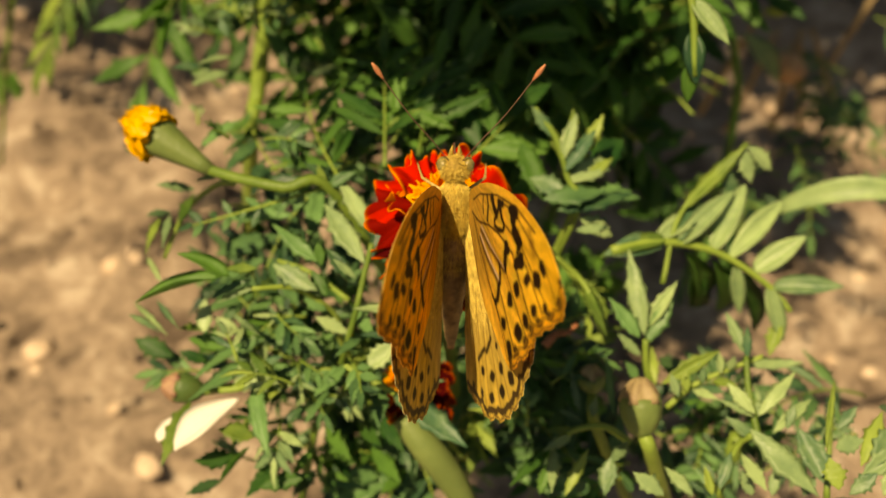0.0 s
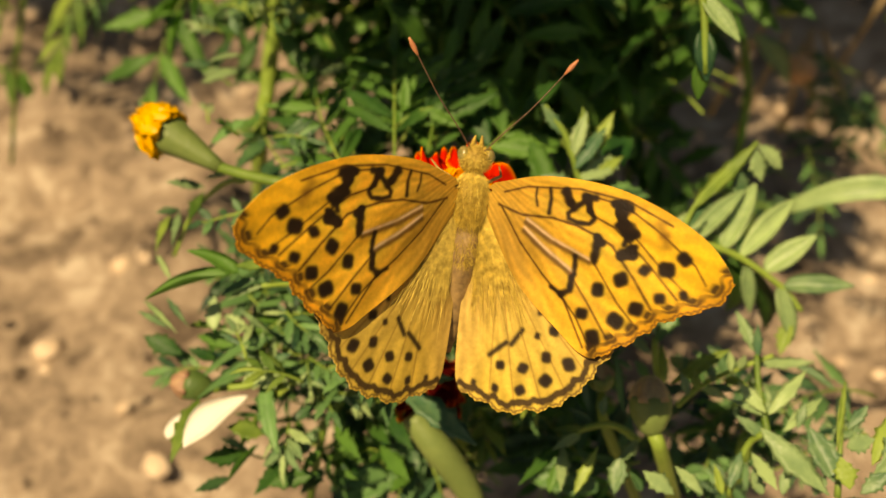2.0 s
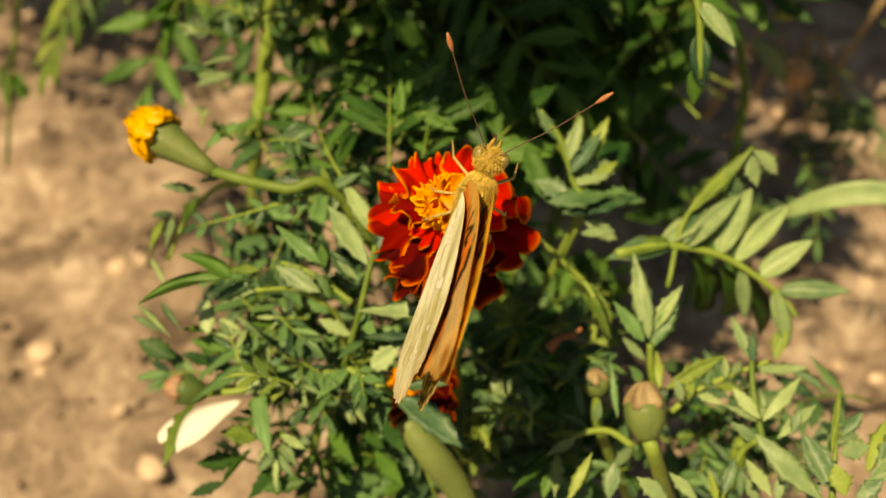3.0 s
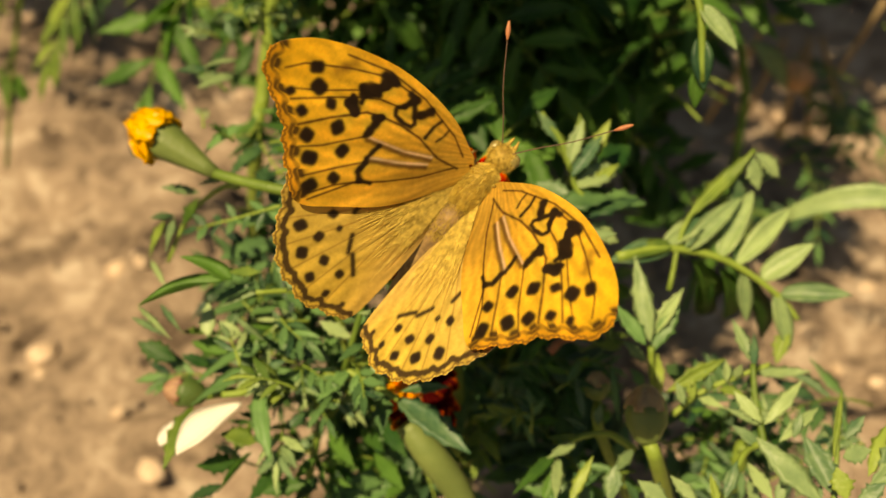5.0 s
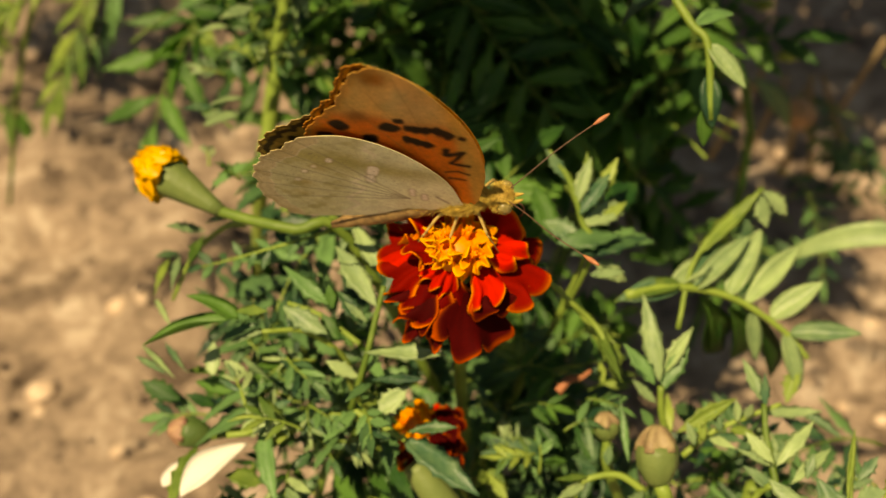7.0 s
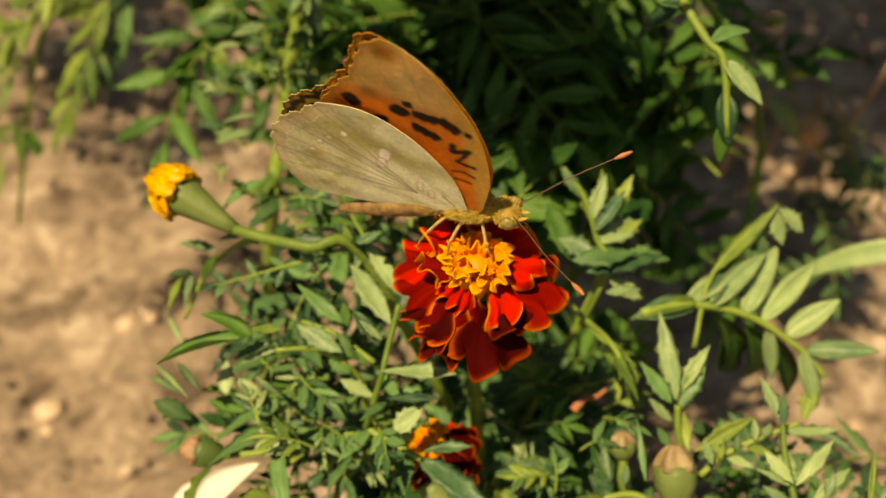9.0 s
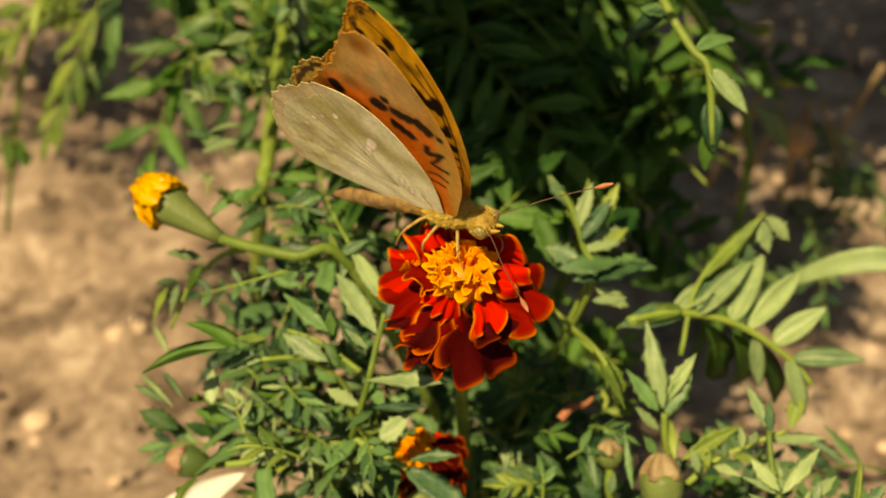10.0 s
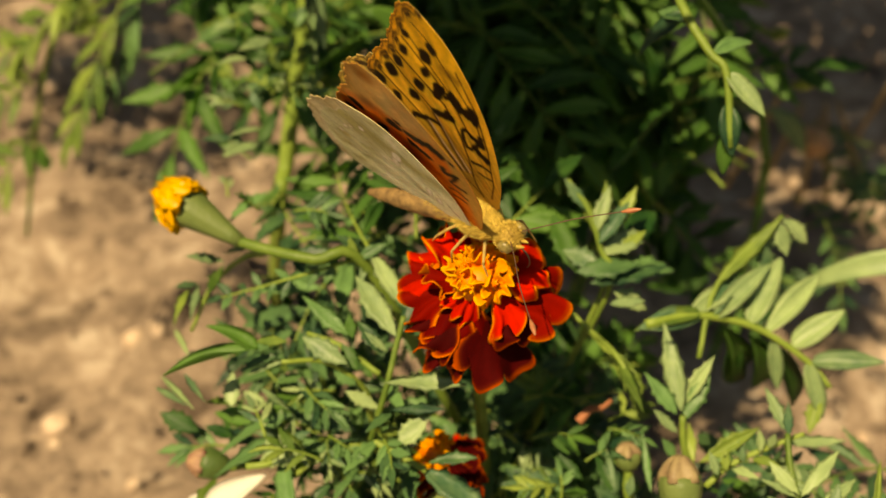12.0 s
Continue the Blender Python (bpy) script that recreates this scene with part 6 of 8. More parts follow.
single(shaded, (-0.0320, 0.0881, 0.1654), (-0.0267, 0.0841, 0.1619), 0.0026, 'lime', smooth_edge=True)
single(shaded, (-0.0131, 0.0756, 0.1677), (-0.0081, 0.0727, 0.1652), 0.0026, 'lime', smooth_edge=True)
single(slender, (-0.0337, 0.0865, 0.2045), (-0.0315, 0.0745, 0.1936), 0.004, 'pale', smooth_edge=True)
single(slender, (-0.0590, 0.1244, 0.1577), (-0.0813, 0.1141, 0.1482), 0.005, 'dark', smooth_edge=True)
single(slender, (-0.0694, 0.1212, 0.1547), (-0.0766, 0.1096, 0.1374), 0.006, 'dark', smooth_edge=True)
single(slender, (-0.0303, 0.0682, 0.1677), (-0.0407, 0.0817, 0.1758), 0.004, 'dark')
single(slender, (-0.0433, 0.0829, 0.1900), (-0.0491, 0.0739, 0.1930), 0.0030, 'pale', (0.07, -0.33, 1))
single(slender, (-0.0475, 0.0755, 0.1900), (-0.0527, 0.0713, 0.1930), 0.0019, 'pale', (0.04, -0.08, 1))
single(slender, (-0.0425, 0.0733, 0.1900), (-0.0459, 0.0720, 0.1930), 0.0019, 'pale', (-0.31, -0.27, 1))
single(slender, (-0.0393, 0.0710, 0.1900), (-0.0416, 0.0647, 0.1930), 0.0021, 'pale', (-0.38, -0.06, 1))
single(slender, (-0.0372, 0.0603, 0.1900), (-0.0389, 0.0665, 0.1930), 0.0014, 'lime', (-0.09, -0.02, 1))
single(slender, (-0.0433, 0.0589, 0.1900), (-0.0448, 0.0619, 0.1930), 0.0018, 'pale', (-0.01, -0.15, 1))
single(slender, (-0.0488, 0.0554, 0.1860), (-0.0537, 0.0510, 0.1890), 0.0024, 'pale', (-0.05, -0.21, 1))
single(slender, (-0.0433, 0.0581, 0.1860), (-0.0484, 0.0527, 0.1890), 0.0026, 'pale', (-0.39, -0.2, 1))
single(slender, (-0.0428, 0.0537, 0.1860), (-0.0487, 0.0468, 0.1890), 0.0033, 'pale', (-0.45, -0.46, 1))
single(slender, (-0.0551, 0.1174, 0.1700), (-0.0667, 0.1059, 0.1730), 0.0042, 'green', (-0.02, -0.52, 1))
single(slender, (-0.0626, 0.0998, 0.1700), (-0.0707, 0.0837, 0.1730), 0.0024, 'dark', (-0.4, -0.49, 1))
single(slender, (-0.0606, 0.0998, 0.1700), (-0.0573, 0.0767, 0.1730), 0.0019, 'dark', (0.03, -0.44, 1))
single(slender, (-0.0649, 0.0975, 0.1650), (-0.0638, 0.0767, 0.1680), 0.0036, 'dark', (-0.44, -0.05, 1))
single(slender, (-0.0485, 0.0394, 0.1780), (-0.0417, 0.0463, 0.1810), 0.0034, 'green', (-0.38, -0.04, 1))
single(slender, (-0.0344, 0.0459, 0.1780), (-0.0296, 0.0350, 0.1810), 0.0018, 'pale', (-0.08, -0.05, 1))
single(slender, (-0.0341, 0.0823, 0.2000), (-0.0306, 0.0590, 0.2030), 0.0019, 'pale', (0.07, -0.2, 1))
single(slender, (-0.0449, 0.0915, 0.1900), (-0.0491, 0.0893, 0.1930), 0.0026, 'pale', (-0.01, -0.53, 1))
single(slender, (-0.0408, 0.0874, 0.1900), (-0.0440, 0.0872, 0.1930), 0.0020, 'lime', (-0.03, -0.24, 1))
leaf(slender, (-0.0559, 0.0985, 0.1642), (-0.0623, 0.1018, 0.1667), pairs=4, size=0.0041, width=0.25, kind='lime', sag=-0.0007, up=(0.26, -0.47, 1), start=0.25, spread=37, thick=0.0003)
leaf(slender, (-0.0341, 0.0748, 0.1646), (-0.0278, 0.0806, 0.1633), pairs=4, size=0.0049, width=0.30, kind='pale', sag=-0.0006, up=(-0.27, -0.28, 1), start=0.25, spread=42, thick=0.0003)
leaf(slender, (-0.0481, 0.0639, 0.1719), (-0.0533, 0.0692, 0.1704), pairs=4, size=0.0036, width=0.28, kind='pale', sag=-0.0004, up=(-0.68, -0.53, 1), start=0.25, spread=36, thick=0.0003)
leaf(slender, (-0.0382, 0.0917, 0.1862), (-0.0418, 0.0837, 0.1864), pairs=2, size=0.0046, width=0.33, kind='green', sag=-0.0006, up=(0.26, -0.64, 1), start=0.25, spread=38, thick=0.0003)
leaf(slender, (-0.0416, 0.0658, 0.1879), (-0.0394, 0.0656, 0.1921), pairs=2, size=0.0026, width=0.29, kind='pale', sag=-0.0003, up=(-0.26, -0.61, 1), start=0.25, spread=35, thick=0.0003)
leaf(slender, (-0.0344, 0.0359, 0.1848), (-0.0278, 0.0335, 0.1866), pairs=4, size=0.0044, width=0.27, kind='green', sag=-0.0005, up=(-0.07, -0.32, 1), start=0.25, spread=47, thick=0.0003)
leaf(slender, (-0.0516, 0.1032, 0.1573), (-0.0567, 0.1046, 0.1595), pairs=3, size=0.0044, width=0.30, kind='green', sag=-0.0005, up=(-0.03, -0.34, 1), start=0.25, spread=39, thick=0.0003)
leaf(slender, (-0.0408, 0.0342, 0.1868), (-0.0432, 0.0341, 0.1898), pairs=3, size=0.0025, width=0.26, kind='dark', sag=-0.0003, up=(0.46, 0.17, 1), start=0.25, spread=38, thick=0.0003)
leaf(slender, (-0.0430, 0.0921, 0.1712), (-0.0500, 0.0899, 0.1711), pairs=4, size=0.0045, width=0.28, kind='green', sag=-0.0006, up=(-0.47, -0.38, 1), start=0.25, spread=34, thick=0.0003)
leaf(slender, (-0.0485, 0.0964, 0.1795), (-0.0427, 0.0933, 0.1767), pairs=4, size=0.0052, width=0.28, kind='lime', sag=-0.0006, up=(-0.70, 0.06, 1), start=0.25, spread=36, thick=0.0003)
leaf(slender, (-0.0439, 0.0951, 0.1704), (-0.0377, 0.0833, 0.1746), pairs=3, size=0.0048, width=0.29, kind='green', sag=-0.0006, up=(-0.15, -0.55, 1), start=0.25, spread=43, thick=0.0003)
leaf(slender, (-0.0364, 0.0764, 0.1763), (-0.0344, 0.0779, 0.1811), pairs=3, size=0.0039, width=0.26, kind='green', sag=-0.0005, up=(-0.42, -0.77, 1), start=0.25, spread=46, thick=0.0003)
leaf(slender, (-0.0365, 0.1115, 0.1771), (-0.0312, 0.1154, 0.1780), pairs=3, size=0.0035, width=0.27, kind='green', sag=-0.0005, up=(0.16, -0.76, 1), start=0.25, spread=34, thick=0.0003)
leaf(slender, (-0.0501, 0.0597, 0.1618), (-0.0434, 0.0611, 0.1608), pairs=3, size=0.0050, width=0.33, kind='dark', sag=-0.0006, up=(-0.19, -0.50, 1), start=0.25, spread=42, thick=0.0003)
leaf(slender, (-0.0443, 0.0782, 0.1781), (-0.0492, 0.0840, 0.1777), pairs=2, size=0.0032, width=0.31, kind='lime', sag=-0.0005, up=(-0.45, -0.24, 1), start=0.25, spread=34, thick=0.0003)
leaf(slender, (-0.0536, 0.0967, 0.1847), (-0.0504, 0.0916, 0.1822), pairs=4, size=0.0038, width=0.27, kind='dark', sag=-0.0006, up=(0.42, -0.25, 1), start=0.25, spread=37, thick=0.0003)
leaf(slender, (-0.0369, 0.0948, 0.1824), (-0.0362, 0.0872, 0.1821), pairs=3, size=0.0036, width=0.32, kind='green', sag=-0.0005, up=(0.33, -0.40, 1), start=0.25, spread=34, thick=0.0003)
leaf(slender, (-0.0505, 0.0761, 0.1763), (-0.0556, 0.0756, 0.1791), pairs=3, size=0.0036, width=0.26, kind='pale', sag=-0.0005, up=(-0.19, -0.47, 1), start=0.25, spread=38, thick=0.0003)
leaf(slender, (-0.0395, 0.0863, 0.1864), (-0.0392, 0.0936, 0.1878), pairs=2, size=0.0049, width=0.34, kind='green', sag=-0.0005, up=(-0.35, 0.23, 1), start=0.25, spread=37, thick=0.0003)
leaf(slender, (-0.0411, 0.0748, 0.1830), (-0.0355, 0.0696, 0.1872), pairs=3, size=0.0031, width=0.26, kind='pale', sag=-0.0004, up=(0.50, 0.22, 1), start=0.25, spread=43, thick=0.0003)
leaf(slender, (-0.0508, 0.1326, 0.1583), (-0.0447, 0.1311, 0.1562), pairs=4, size=0.0038, width=0.32, kind='dark', sag=-0.0006, up=(-0.08, -0.30, 1), start=0.25, spread=43, thick=0.0003)
leaf(slender, (-0.0512, 0.0516, 0.1730), (-0.0524, 0.0559, 0.1738), pairs=3, size=0.0023, width=0.26, kind='pale', sag=-0.0004, up=(0.32, -0.65, 1), start=0.25, spread=47, thick=0.0003)
leaf(slender, (-0.0472, 0.1068, 0.1817), (-0.0449, 0.1090, 0.1843), pairs=4, size=0.0029, width=0.28, kind='green', sag=-0.0004, up=(-0.39, -0.35, 1), start=0.25, spread=43, thick=0.0003)
leaf(slender, (-0.0526, 0.0978, 0.1818), (-0.0576, 0.0974, 0.1821), pairs=3, size=0.0034, width=0.27, kind='pale', sag=-0.0004, up=(-0.68, -0.23, 1), start=0.25, spread=36, thick=0.0003)
leaf(slender, (-0.0643, 0.1364, 0.1627), (-0.0570, 0.1296, 0.1659), pairs=4, size=0.0044, width=0.29, kind='green', sag=-0.0005, up=(-0.24, -0.59, 1), start=0.25, spread=46, thick=0.0003)
leaf(slender, (-0.0357, 0.1002, 0.1680), (-0.0310, 0.0857, 0.1723), pairs=4, size=0.0042, width=0.28, kind='lime', sag=-0.0006, up=(0.20, -0.61, 1), start=0.25, spread=43, thick=0.0003)
leaf(slender, (-0.0464, 0.1120, 0.1599), (-0.0498, 0.1066, 0.1610), pairs=3, size=0.0037, width=0.25, kind='dark', sag=-0.0004, up=(0.38, 0.03, 1), start=0.25, spread=41, thick=0.0003)
leaf(slender, (-0.0532, 0.1160, 0.1573), (-0.0456, 0.1182, 0.1563), pairs=3, size=0.0044, width=0.30, kind='pale', sag=-0.0006, up=(0.47, -0.29, 1), start=0.25, spread=46, thick=0.0003)


# ---- the arching stem over the shaded corner ----
arching = thing("leafy_plant", (0.09, 0.13, -0.012), "thin green stem with narrow leaves bending over", "plant")
stem(arching, [(0.0308, 0.0783, 0.2244), (0.0349, 0.0515, 0.2204), (0.0392, 0.0425, 0.2164), (0.0418, 0.0390, 0.2146), (0.0429, 0.0311, 0.2048)], 0.0009, 0.0006)
stem(arching, [(0.09, 0.13, -0.016), (0.085, 0.12, 0.12), (0.0308, 0.0783, 0.2244)], 0.0014, 0.0010, M_LEAF_DARK)
single(arching, (0.0418, 0.0390, 0.2146), (0.0480, 0.0328, 0.2103), 0.0034, 'pale', smooth_edge=True)
single(arching, (0.0422, 0.0361, 0.2106), (0.0428, 0.0293, 0.2045), 0.0036, 'green', smooth_edge=True)
single(arching, (0.0396, 0.0422, 0.2161), (0.0474, 0.0463, 0.2171), 0.003, 'green', smooth_edge=True)
single(arching, (0.0367, 0.0478, 0.2184), (0.0313, 0.0516, 0.2192), 0.003, 'green', smooth_edge=True)
single(arching, (0.0427, 0.0333, 0.2067), (0.0420, 0.0297, 0.1994), 0.003, 'dark', smooth_edge=True)
single(arching, (0.0358, 0.0492, 0.2197), (0.0280, 0.0491, 0.2114), 0.0036, 'green', smooth_edge=True)


# ---- the feathery plant at the edge of the bare soil ----
feathery = thing("feathery_weed", (-0.30, 0.36, -0.012), "feathery bright green narrow-leaved weed beside bare soil, unseen shade clumps added", "weed")
stem(feathery, [(-0.1057, 0.1633, 0.1656), (-0.1121, 0.1516, 0.1549), (-0.1226, 0.1468, 0.1371), (-0.1324, 0.1412, 0.1116), (-0.1431, 0.1313, 0.0757)], 0.001, 0.0006)
stem(feathery, [(-0.30, 0.36, -0.016), (-0.26, 0.33, 0.19), (-0.16, 0.25, 0.235), (-0.1057, 0.1633, 0.1656)], 0.0026, 0.0012)
leaf(feathery, (-0.1073, 0.1563, 0.1592), (-0.1272, 0.1505, 0.1403), pairs=4, size=0.013, width=0.24, kind='lime', start=0.2)
leaf(feathery, (-0.1206, 0.1529, 0.1426), (-0.1354, 0.1469, 0.1370), pairs=4, size=0.013, width=0.24, kind='lime', start=0.2)
leaf(feathery, (-0.1259, 0.1459, 0.1295), (-0.1414, 0.1437, 0.1206), pairs=4, size=0.013, width=0.24, kind='lime', start=0.2)
leaf(feathery, (-0.1295, 0.1412, 0.1184), (-0.1475, 0.1321, 0.0966), pairs=4, size=0.013, width=0.24, kind='lime', start=0.2)
leaf(feathery, (-0.1206, 0.1505, 0.1404), (-0.1124, 0.1553, 0.1448), pairs=4, size=0.013, width=0.24, kind='lime', start=0.2)
leaf(feathery, (-0.0946, 0.1562, 0.1592), (-0.1150, 0.1310, 0.1228), pairs=5, size=0.014, width=0.22, kind='lime', start=0.2, spread=30)
leaf(feathery, (-0.0899, 0.1562, 0.1593), (-0.1043, 0.1395, 0.1305), pairs=4, size=0.014, width=0.22, kind='green', start=0.2, spread=30)
# Leaf clumps beyond the view, added to throw shadow patches on the soil.
thicket(feathery, (-0.26, 0.25, 0.22), (0.03, 0.05, 0.03), 15, "green", 71, size=(0.014, 0.022), reach=0.06)
thicket(feathery, (-0.24, 0.33, 0.22), (0.03, 0.05, 0.03), 14, "green", 73, size=(0.014, 0.022), reach=0.06)
thicket(feathery, (-0.20, 0.38, 0.22), (0.04, 0.04, 0.03), 12, "green", 72, size=(0.014, 0.022), reach=0.06)
thicket(feathery, (-0.219, 0.299, 0.17), (0.016, 0.018, 0.01), 7, "green", 74, size=(0.010, 0.016), reach=0.045)
thicket(feathery, (-0.192, 0.265, 0.17), (0.016, 0.022, 0.01), 7, "green", 75, size=(0.010, 0.016), reach=0.045)
thicket(feathery, (-0.175, 0.231, 0.17), (0.014, 0.02, 0.01), 6, "green", 76, size=(0.010, 0.016), reach=0.045)
thicket(feathery, (-0.241, 0.268, 0.17), (0.016, 0.022, 0.01), 6, "green", 77, size=(0.010, 0.016), reach=0.045)
thicket(feathery, (-0.200, 0.205, 0.17), (0.016, 0.01, 0.01), 5, "green", 78, size=(0.010, 0.016), reach=0.045)
single(feathery, (-0.1307, 0.1386, 0.1093), (-0.1318, 0.1359, 0.1001), 0.006, 'dark')


# ---- grass and dry stalks ----
grass = thing("grass_blade", (0.20, 0.10, -0.012), "broad pale green grass blade arching over dry soil", "grass")
blade_line = bend((0.0739, 0.0475, 0.1496), (0.0991, 0.0428, 0.1591), -0.004, 10)
build_blade(grass, blade_line, 0.0052)
stem(grass, [(0.0991, 0.0428, 0.1591), (0.17, 0.07, 0.12), (0.20, 0.10, -0.016)], 0.0012, 0.0018)

dry = thing("dry_grass_tuft", (0.17, 0.25, -0.012), "tuft of dry straw-coloured stalks with a withered orange bud", "dry grass")
stem(dry, [(0.1020, 0.1713, 0.0933), (0.1269, 0.1732, 0.0682)], 0.0011, 0.0008, M_DRY, name="stalk")
stem(dry, [(0.0968, 0.1809, 0.0480), (0.1077, 0.1777, 0.0991)], 0.0011, 0.0008, M_DRY, name="stalk")
stem(dry, [(0.1073, 0.1762, 0.0438), (0.1134, 0.1734, 0.0953)], 0.0011, 0.0008, M_DRY, name="stalk")
stem(dry, [(0.1243, 0.1761, 0.0438), (0.1191, 0.1706, 0.0927)], 0.0011, 0.0008, M_DRY, name="stalk")
stem(dry, [(0.1348, 0.1760, 0.0438), (0.1210, 0.1734, 0.0953)], 0.0011, 0.0008, M_DRY, name="stalk")
stem(dry, [(0.1496, 0.1775, 0.0453), (0.1248, 0.1734, 0.0953)], 0.0011, 0.0008, M_DRY, name="stalk")
stem(dry, [(0.1458, 0.1817, 0.1030), (0.1433, 0.1917, 0.0580)], 0.0011, 0.0008, M_DRY, name="stalk")
single(dry, (0.0952, 0.1567, 0.1070), (0.1129, 0.1527, 0.0900), 0.007, "pale", smooth_edge=True)
bud(dry, (0.1153, 0.1604, 0.0835), (0.1170, 0.1628, 0.0925), 0.0105, material=M_ORANGE_FRUIT, tip_material=M_ORANGE_FRUIT)
thicket(dry, (0.1400, 0.1564, 0.0800), (0.025, 0.02, 0.01), 8, 'green', 51, size=(0.006, 0.01), reach=0.03)
thicket(dry, (0.1122, 0.1260, 0.0793), (0.03, 0.02, 0.01), 8, 'green', 52, size=(0.006, 0.01), reach=0.03)

faded = thing("bleached_leaf", (-0.0437, -0.0052, 0.1537), "pale bleached dry leaf caught among green stems", "dry leaf")
faded_leaf((-0.0486, -0.0167, 0.1600), (-0.0386, -0.0075, 0.1640), 0.0062)
faded_leaf((-0.0531, -0.0127, 0.1560), (-0.0485, -0.0076, 0.1570), 0.0040)


# ---- butterfly ----
MM = 0.001
PER = 22
FORE = ((3.1, 3.9), (10.6, 6.5), (19.6, 7.2), (26.9, 6.0), (33.2, 3.7), (36.7, 1.3), (38.5, -1.2), (37.8, -3.9), (34.6, -6.3), (30.8, -8.7), (27.7, -12.0), (24.7, -14.5), (23.0, -15.9), (20.6, -15.8), (17.4, -14.0), (9.6, -8.8), (2.8, -1.0))
HIND = ((2.4, 1.6), (10.5, 1.2), (19.0, -2.6), (24.0, -8.4), (24.4, -14.5), (21.6, -19.3), (20.2, -22.1), (17.6, -24.8), (15.0, -26.6), (11.7, -27.6), (9.2, -28.5), (5.2, -27.8), (1.2, -26.6), (0.1, -22.0), (0.0, -12.0), (1.2, -3.0))
FORE_ROOT, HIND_ROOT = Vector((1.9, 2.8, 1.2)), Vector((1.7, 0.0, 1.0))
FORE_SPOTS = ((31.8, 0.2, 0.98), (29.8, -1.7, 1.14), (27.0, -2.5, 0.81), (24.2, -4.5, 1.06), (21.3, -6.7, 0.98), (19.9, -10.4, 0.89), (32.7, -4.4, 0.65), (29.8, -5.6, 0.81), (27.0, -7.8, 1.06), (24.6, -10.1, 1.14), (22.1, -13.2, 1.14))
FORE_CELL = ((0.19, (9.7, 4.6), (9.8, 3.5), (10.3, 2.3)), (0.32, (11.7, 5), (12.1, 3.7), (12.2, 1.7)), (0.73, (14, 5.1), (15, 3.7)), (0.47, (15, 3.7), (15.6, 3.1), (16.6, 4), (17.3, 5)), (0.55, (16.8, 5), (18.4, 5.2)), (0.6, (17.5, 4.8), (17.9, 3.5)), (0.38, (17.9, 3.5), (18.8, 2.5), (18.2, 1.6), (16.5, 1.4), (15.2, 1.7), (15, 2.3), (15.5, 3.1)))
FORE_BAND = ((1.02, (22.1, 5), (22.5, 4)), (0.6, (21.1, 5), (23.4, 5)), (0.85, (22.4, 3.8), (23, 2.8)), (0.94, (23.2, 2.7), (24.5, 1.8)), (0.6, (22.2, 2.3), (24.3, 1.1)), (0.43, (23.7, 1), (23.5, 0.1)), (1.02, (23.8, -1.2), (24.8, -0.8)), (0.51, (23.3, -1.6), (25.1, 0.1)), (0.68, (19.8, -0.1), (20.1, -2.8)), (0.51, (19.6, 0.1), (20.7, -0.4)), (0.43, (17.2, -3.2), (17.6, -5.5)), (0.51, (17.4, -6.2), (17.5, -7.8), (16.4, -8.6)), (0.34, (16.4, -8.6), (14.7, -8.1)))
FORE_FAINT = ((0.6, (27.8, 3.8), (28.5, 2.5)), (0.6, (28.7, 2.4), (29.2, 1.3)))
FORE_VEIN1 = ((0.19, (4.4, 1.1), (8.3, 0.5), (13, 1.2), (16.5, 1), (20.1, 0.2), (22, -0.5), (25.9, -4), (29, -7.3)), (0.15, (4.9, 3), (8.3, 4.5), (16, 5.9), (23, 5.8), (29.4, 4)), (0.14, (16.9, 5.4), (22.7, 5.1), (27.8, 2.9), (33.4, -0.3), (35.2, -2.4)), (0.15, (18.3, 2.9), (21.7, 2), (24.1, 0.6), (27.6, -1.9), (32, -5.2)))
FORE_VEIN2 = ((0.15, (20, -3.2), (24.2, -7.7), (27.6, -10.3)), (0.15, (17.3, -5.9), (20.4, -8.9), (23.9, -12.6)), (0.16, (16.2, -8.7), (19.1, -11.1), (21.9, -14.7)), (0.16, (5, 0.8), (8.7, -3.2), (13, -6.7), (17, -9.4), (20.9, -14.9)), (0.13, (24.9, 1.3), (29.1, -1.8), (32.9, -4.1)))
FORE_BRAND = ((0.31, (9.2, -0.3), (13.4, -2), (19.3, -3.4)), (0.31, (9.1, -1.5), (12.6, -3.5), (17.4, -5.7)))
HIND_SPOTS = ((14.7, -15.4, 0.73), (12.4, -16.5, 0.49), (14.1, -19.2, 0.81), (10.8, -21.5, 0.81), (7.3, -21.8, 0.73), (17.5, -19.5, 0.98), (14.4, -22.5, 0.98), (10.8, -24.7, 0.81), (6.9, -25.3, 0.65), (3.4, -25.2, 0.45))
HIND_BARS = ((12.3, -11.7, 12.3, -13.3), (10.0, -16.1, 8.6, -18.5), (7.8, -18.4, 5.4, -20.7))
UNDER_SPOTS = ((25.4, -10.0, 1.35), (26.0, -1.6, 0.75), (24.0, -3.4, 1.3), (20.7, 5.6, 0.6), (21.6, -6.8, 1.1), (22.1, -13.0, 1.2))
UNDER_LINES = ((0.95, (23.9, -0.6), (23.2, 1.4)), (0.95, (23.0, 2.6), (21.3, 3.9)), (1.05, (20.6, -1.7), (19.4, 0.4)), (0.55, (17.8, 2.6), (16.6, 2.4), (16.6, 4.4)), (0.34, (16.8, 4.9), (14.2, 2.5), (13.2, 4.7)), (0.2, (11.6, 1.1), (11.8, 3.0), (10.9, 4.2)), (0.2, (10.0, 1.2), (9.3, 3.3)), (0.4, (16.0, -5.2), (17.4, -7.4)))


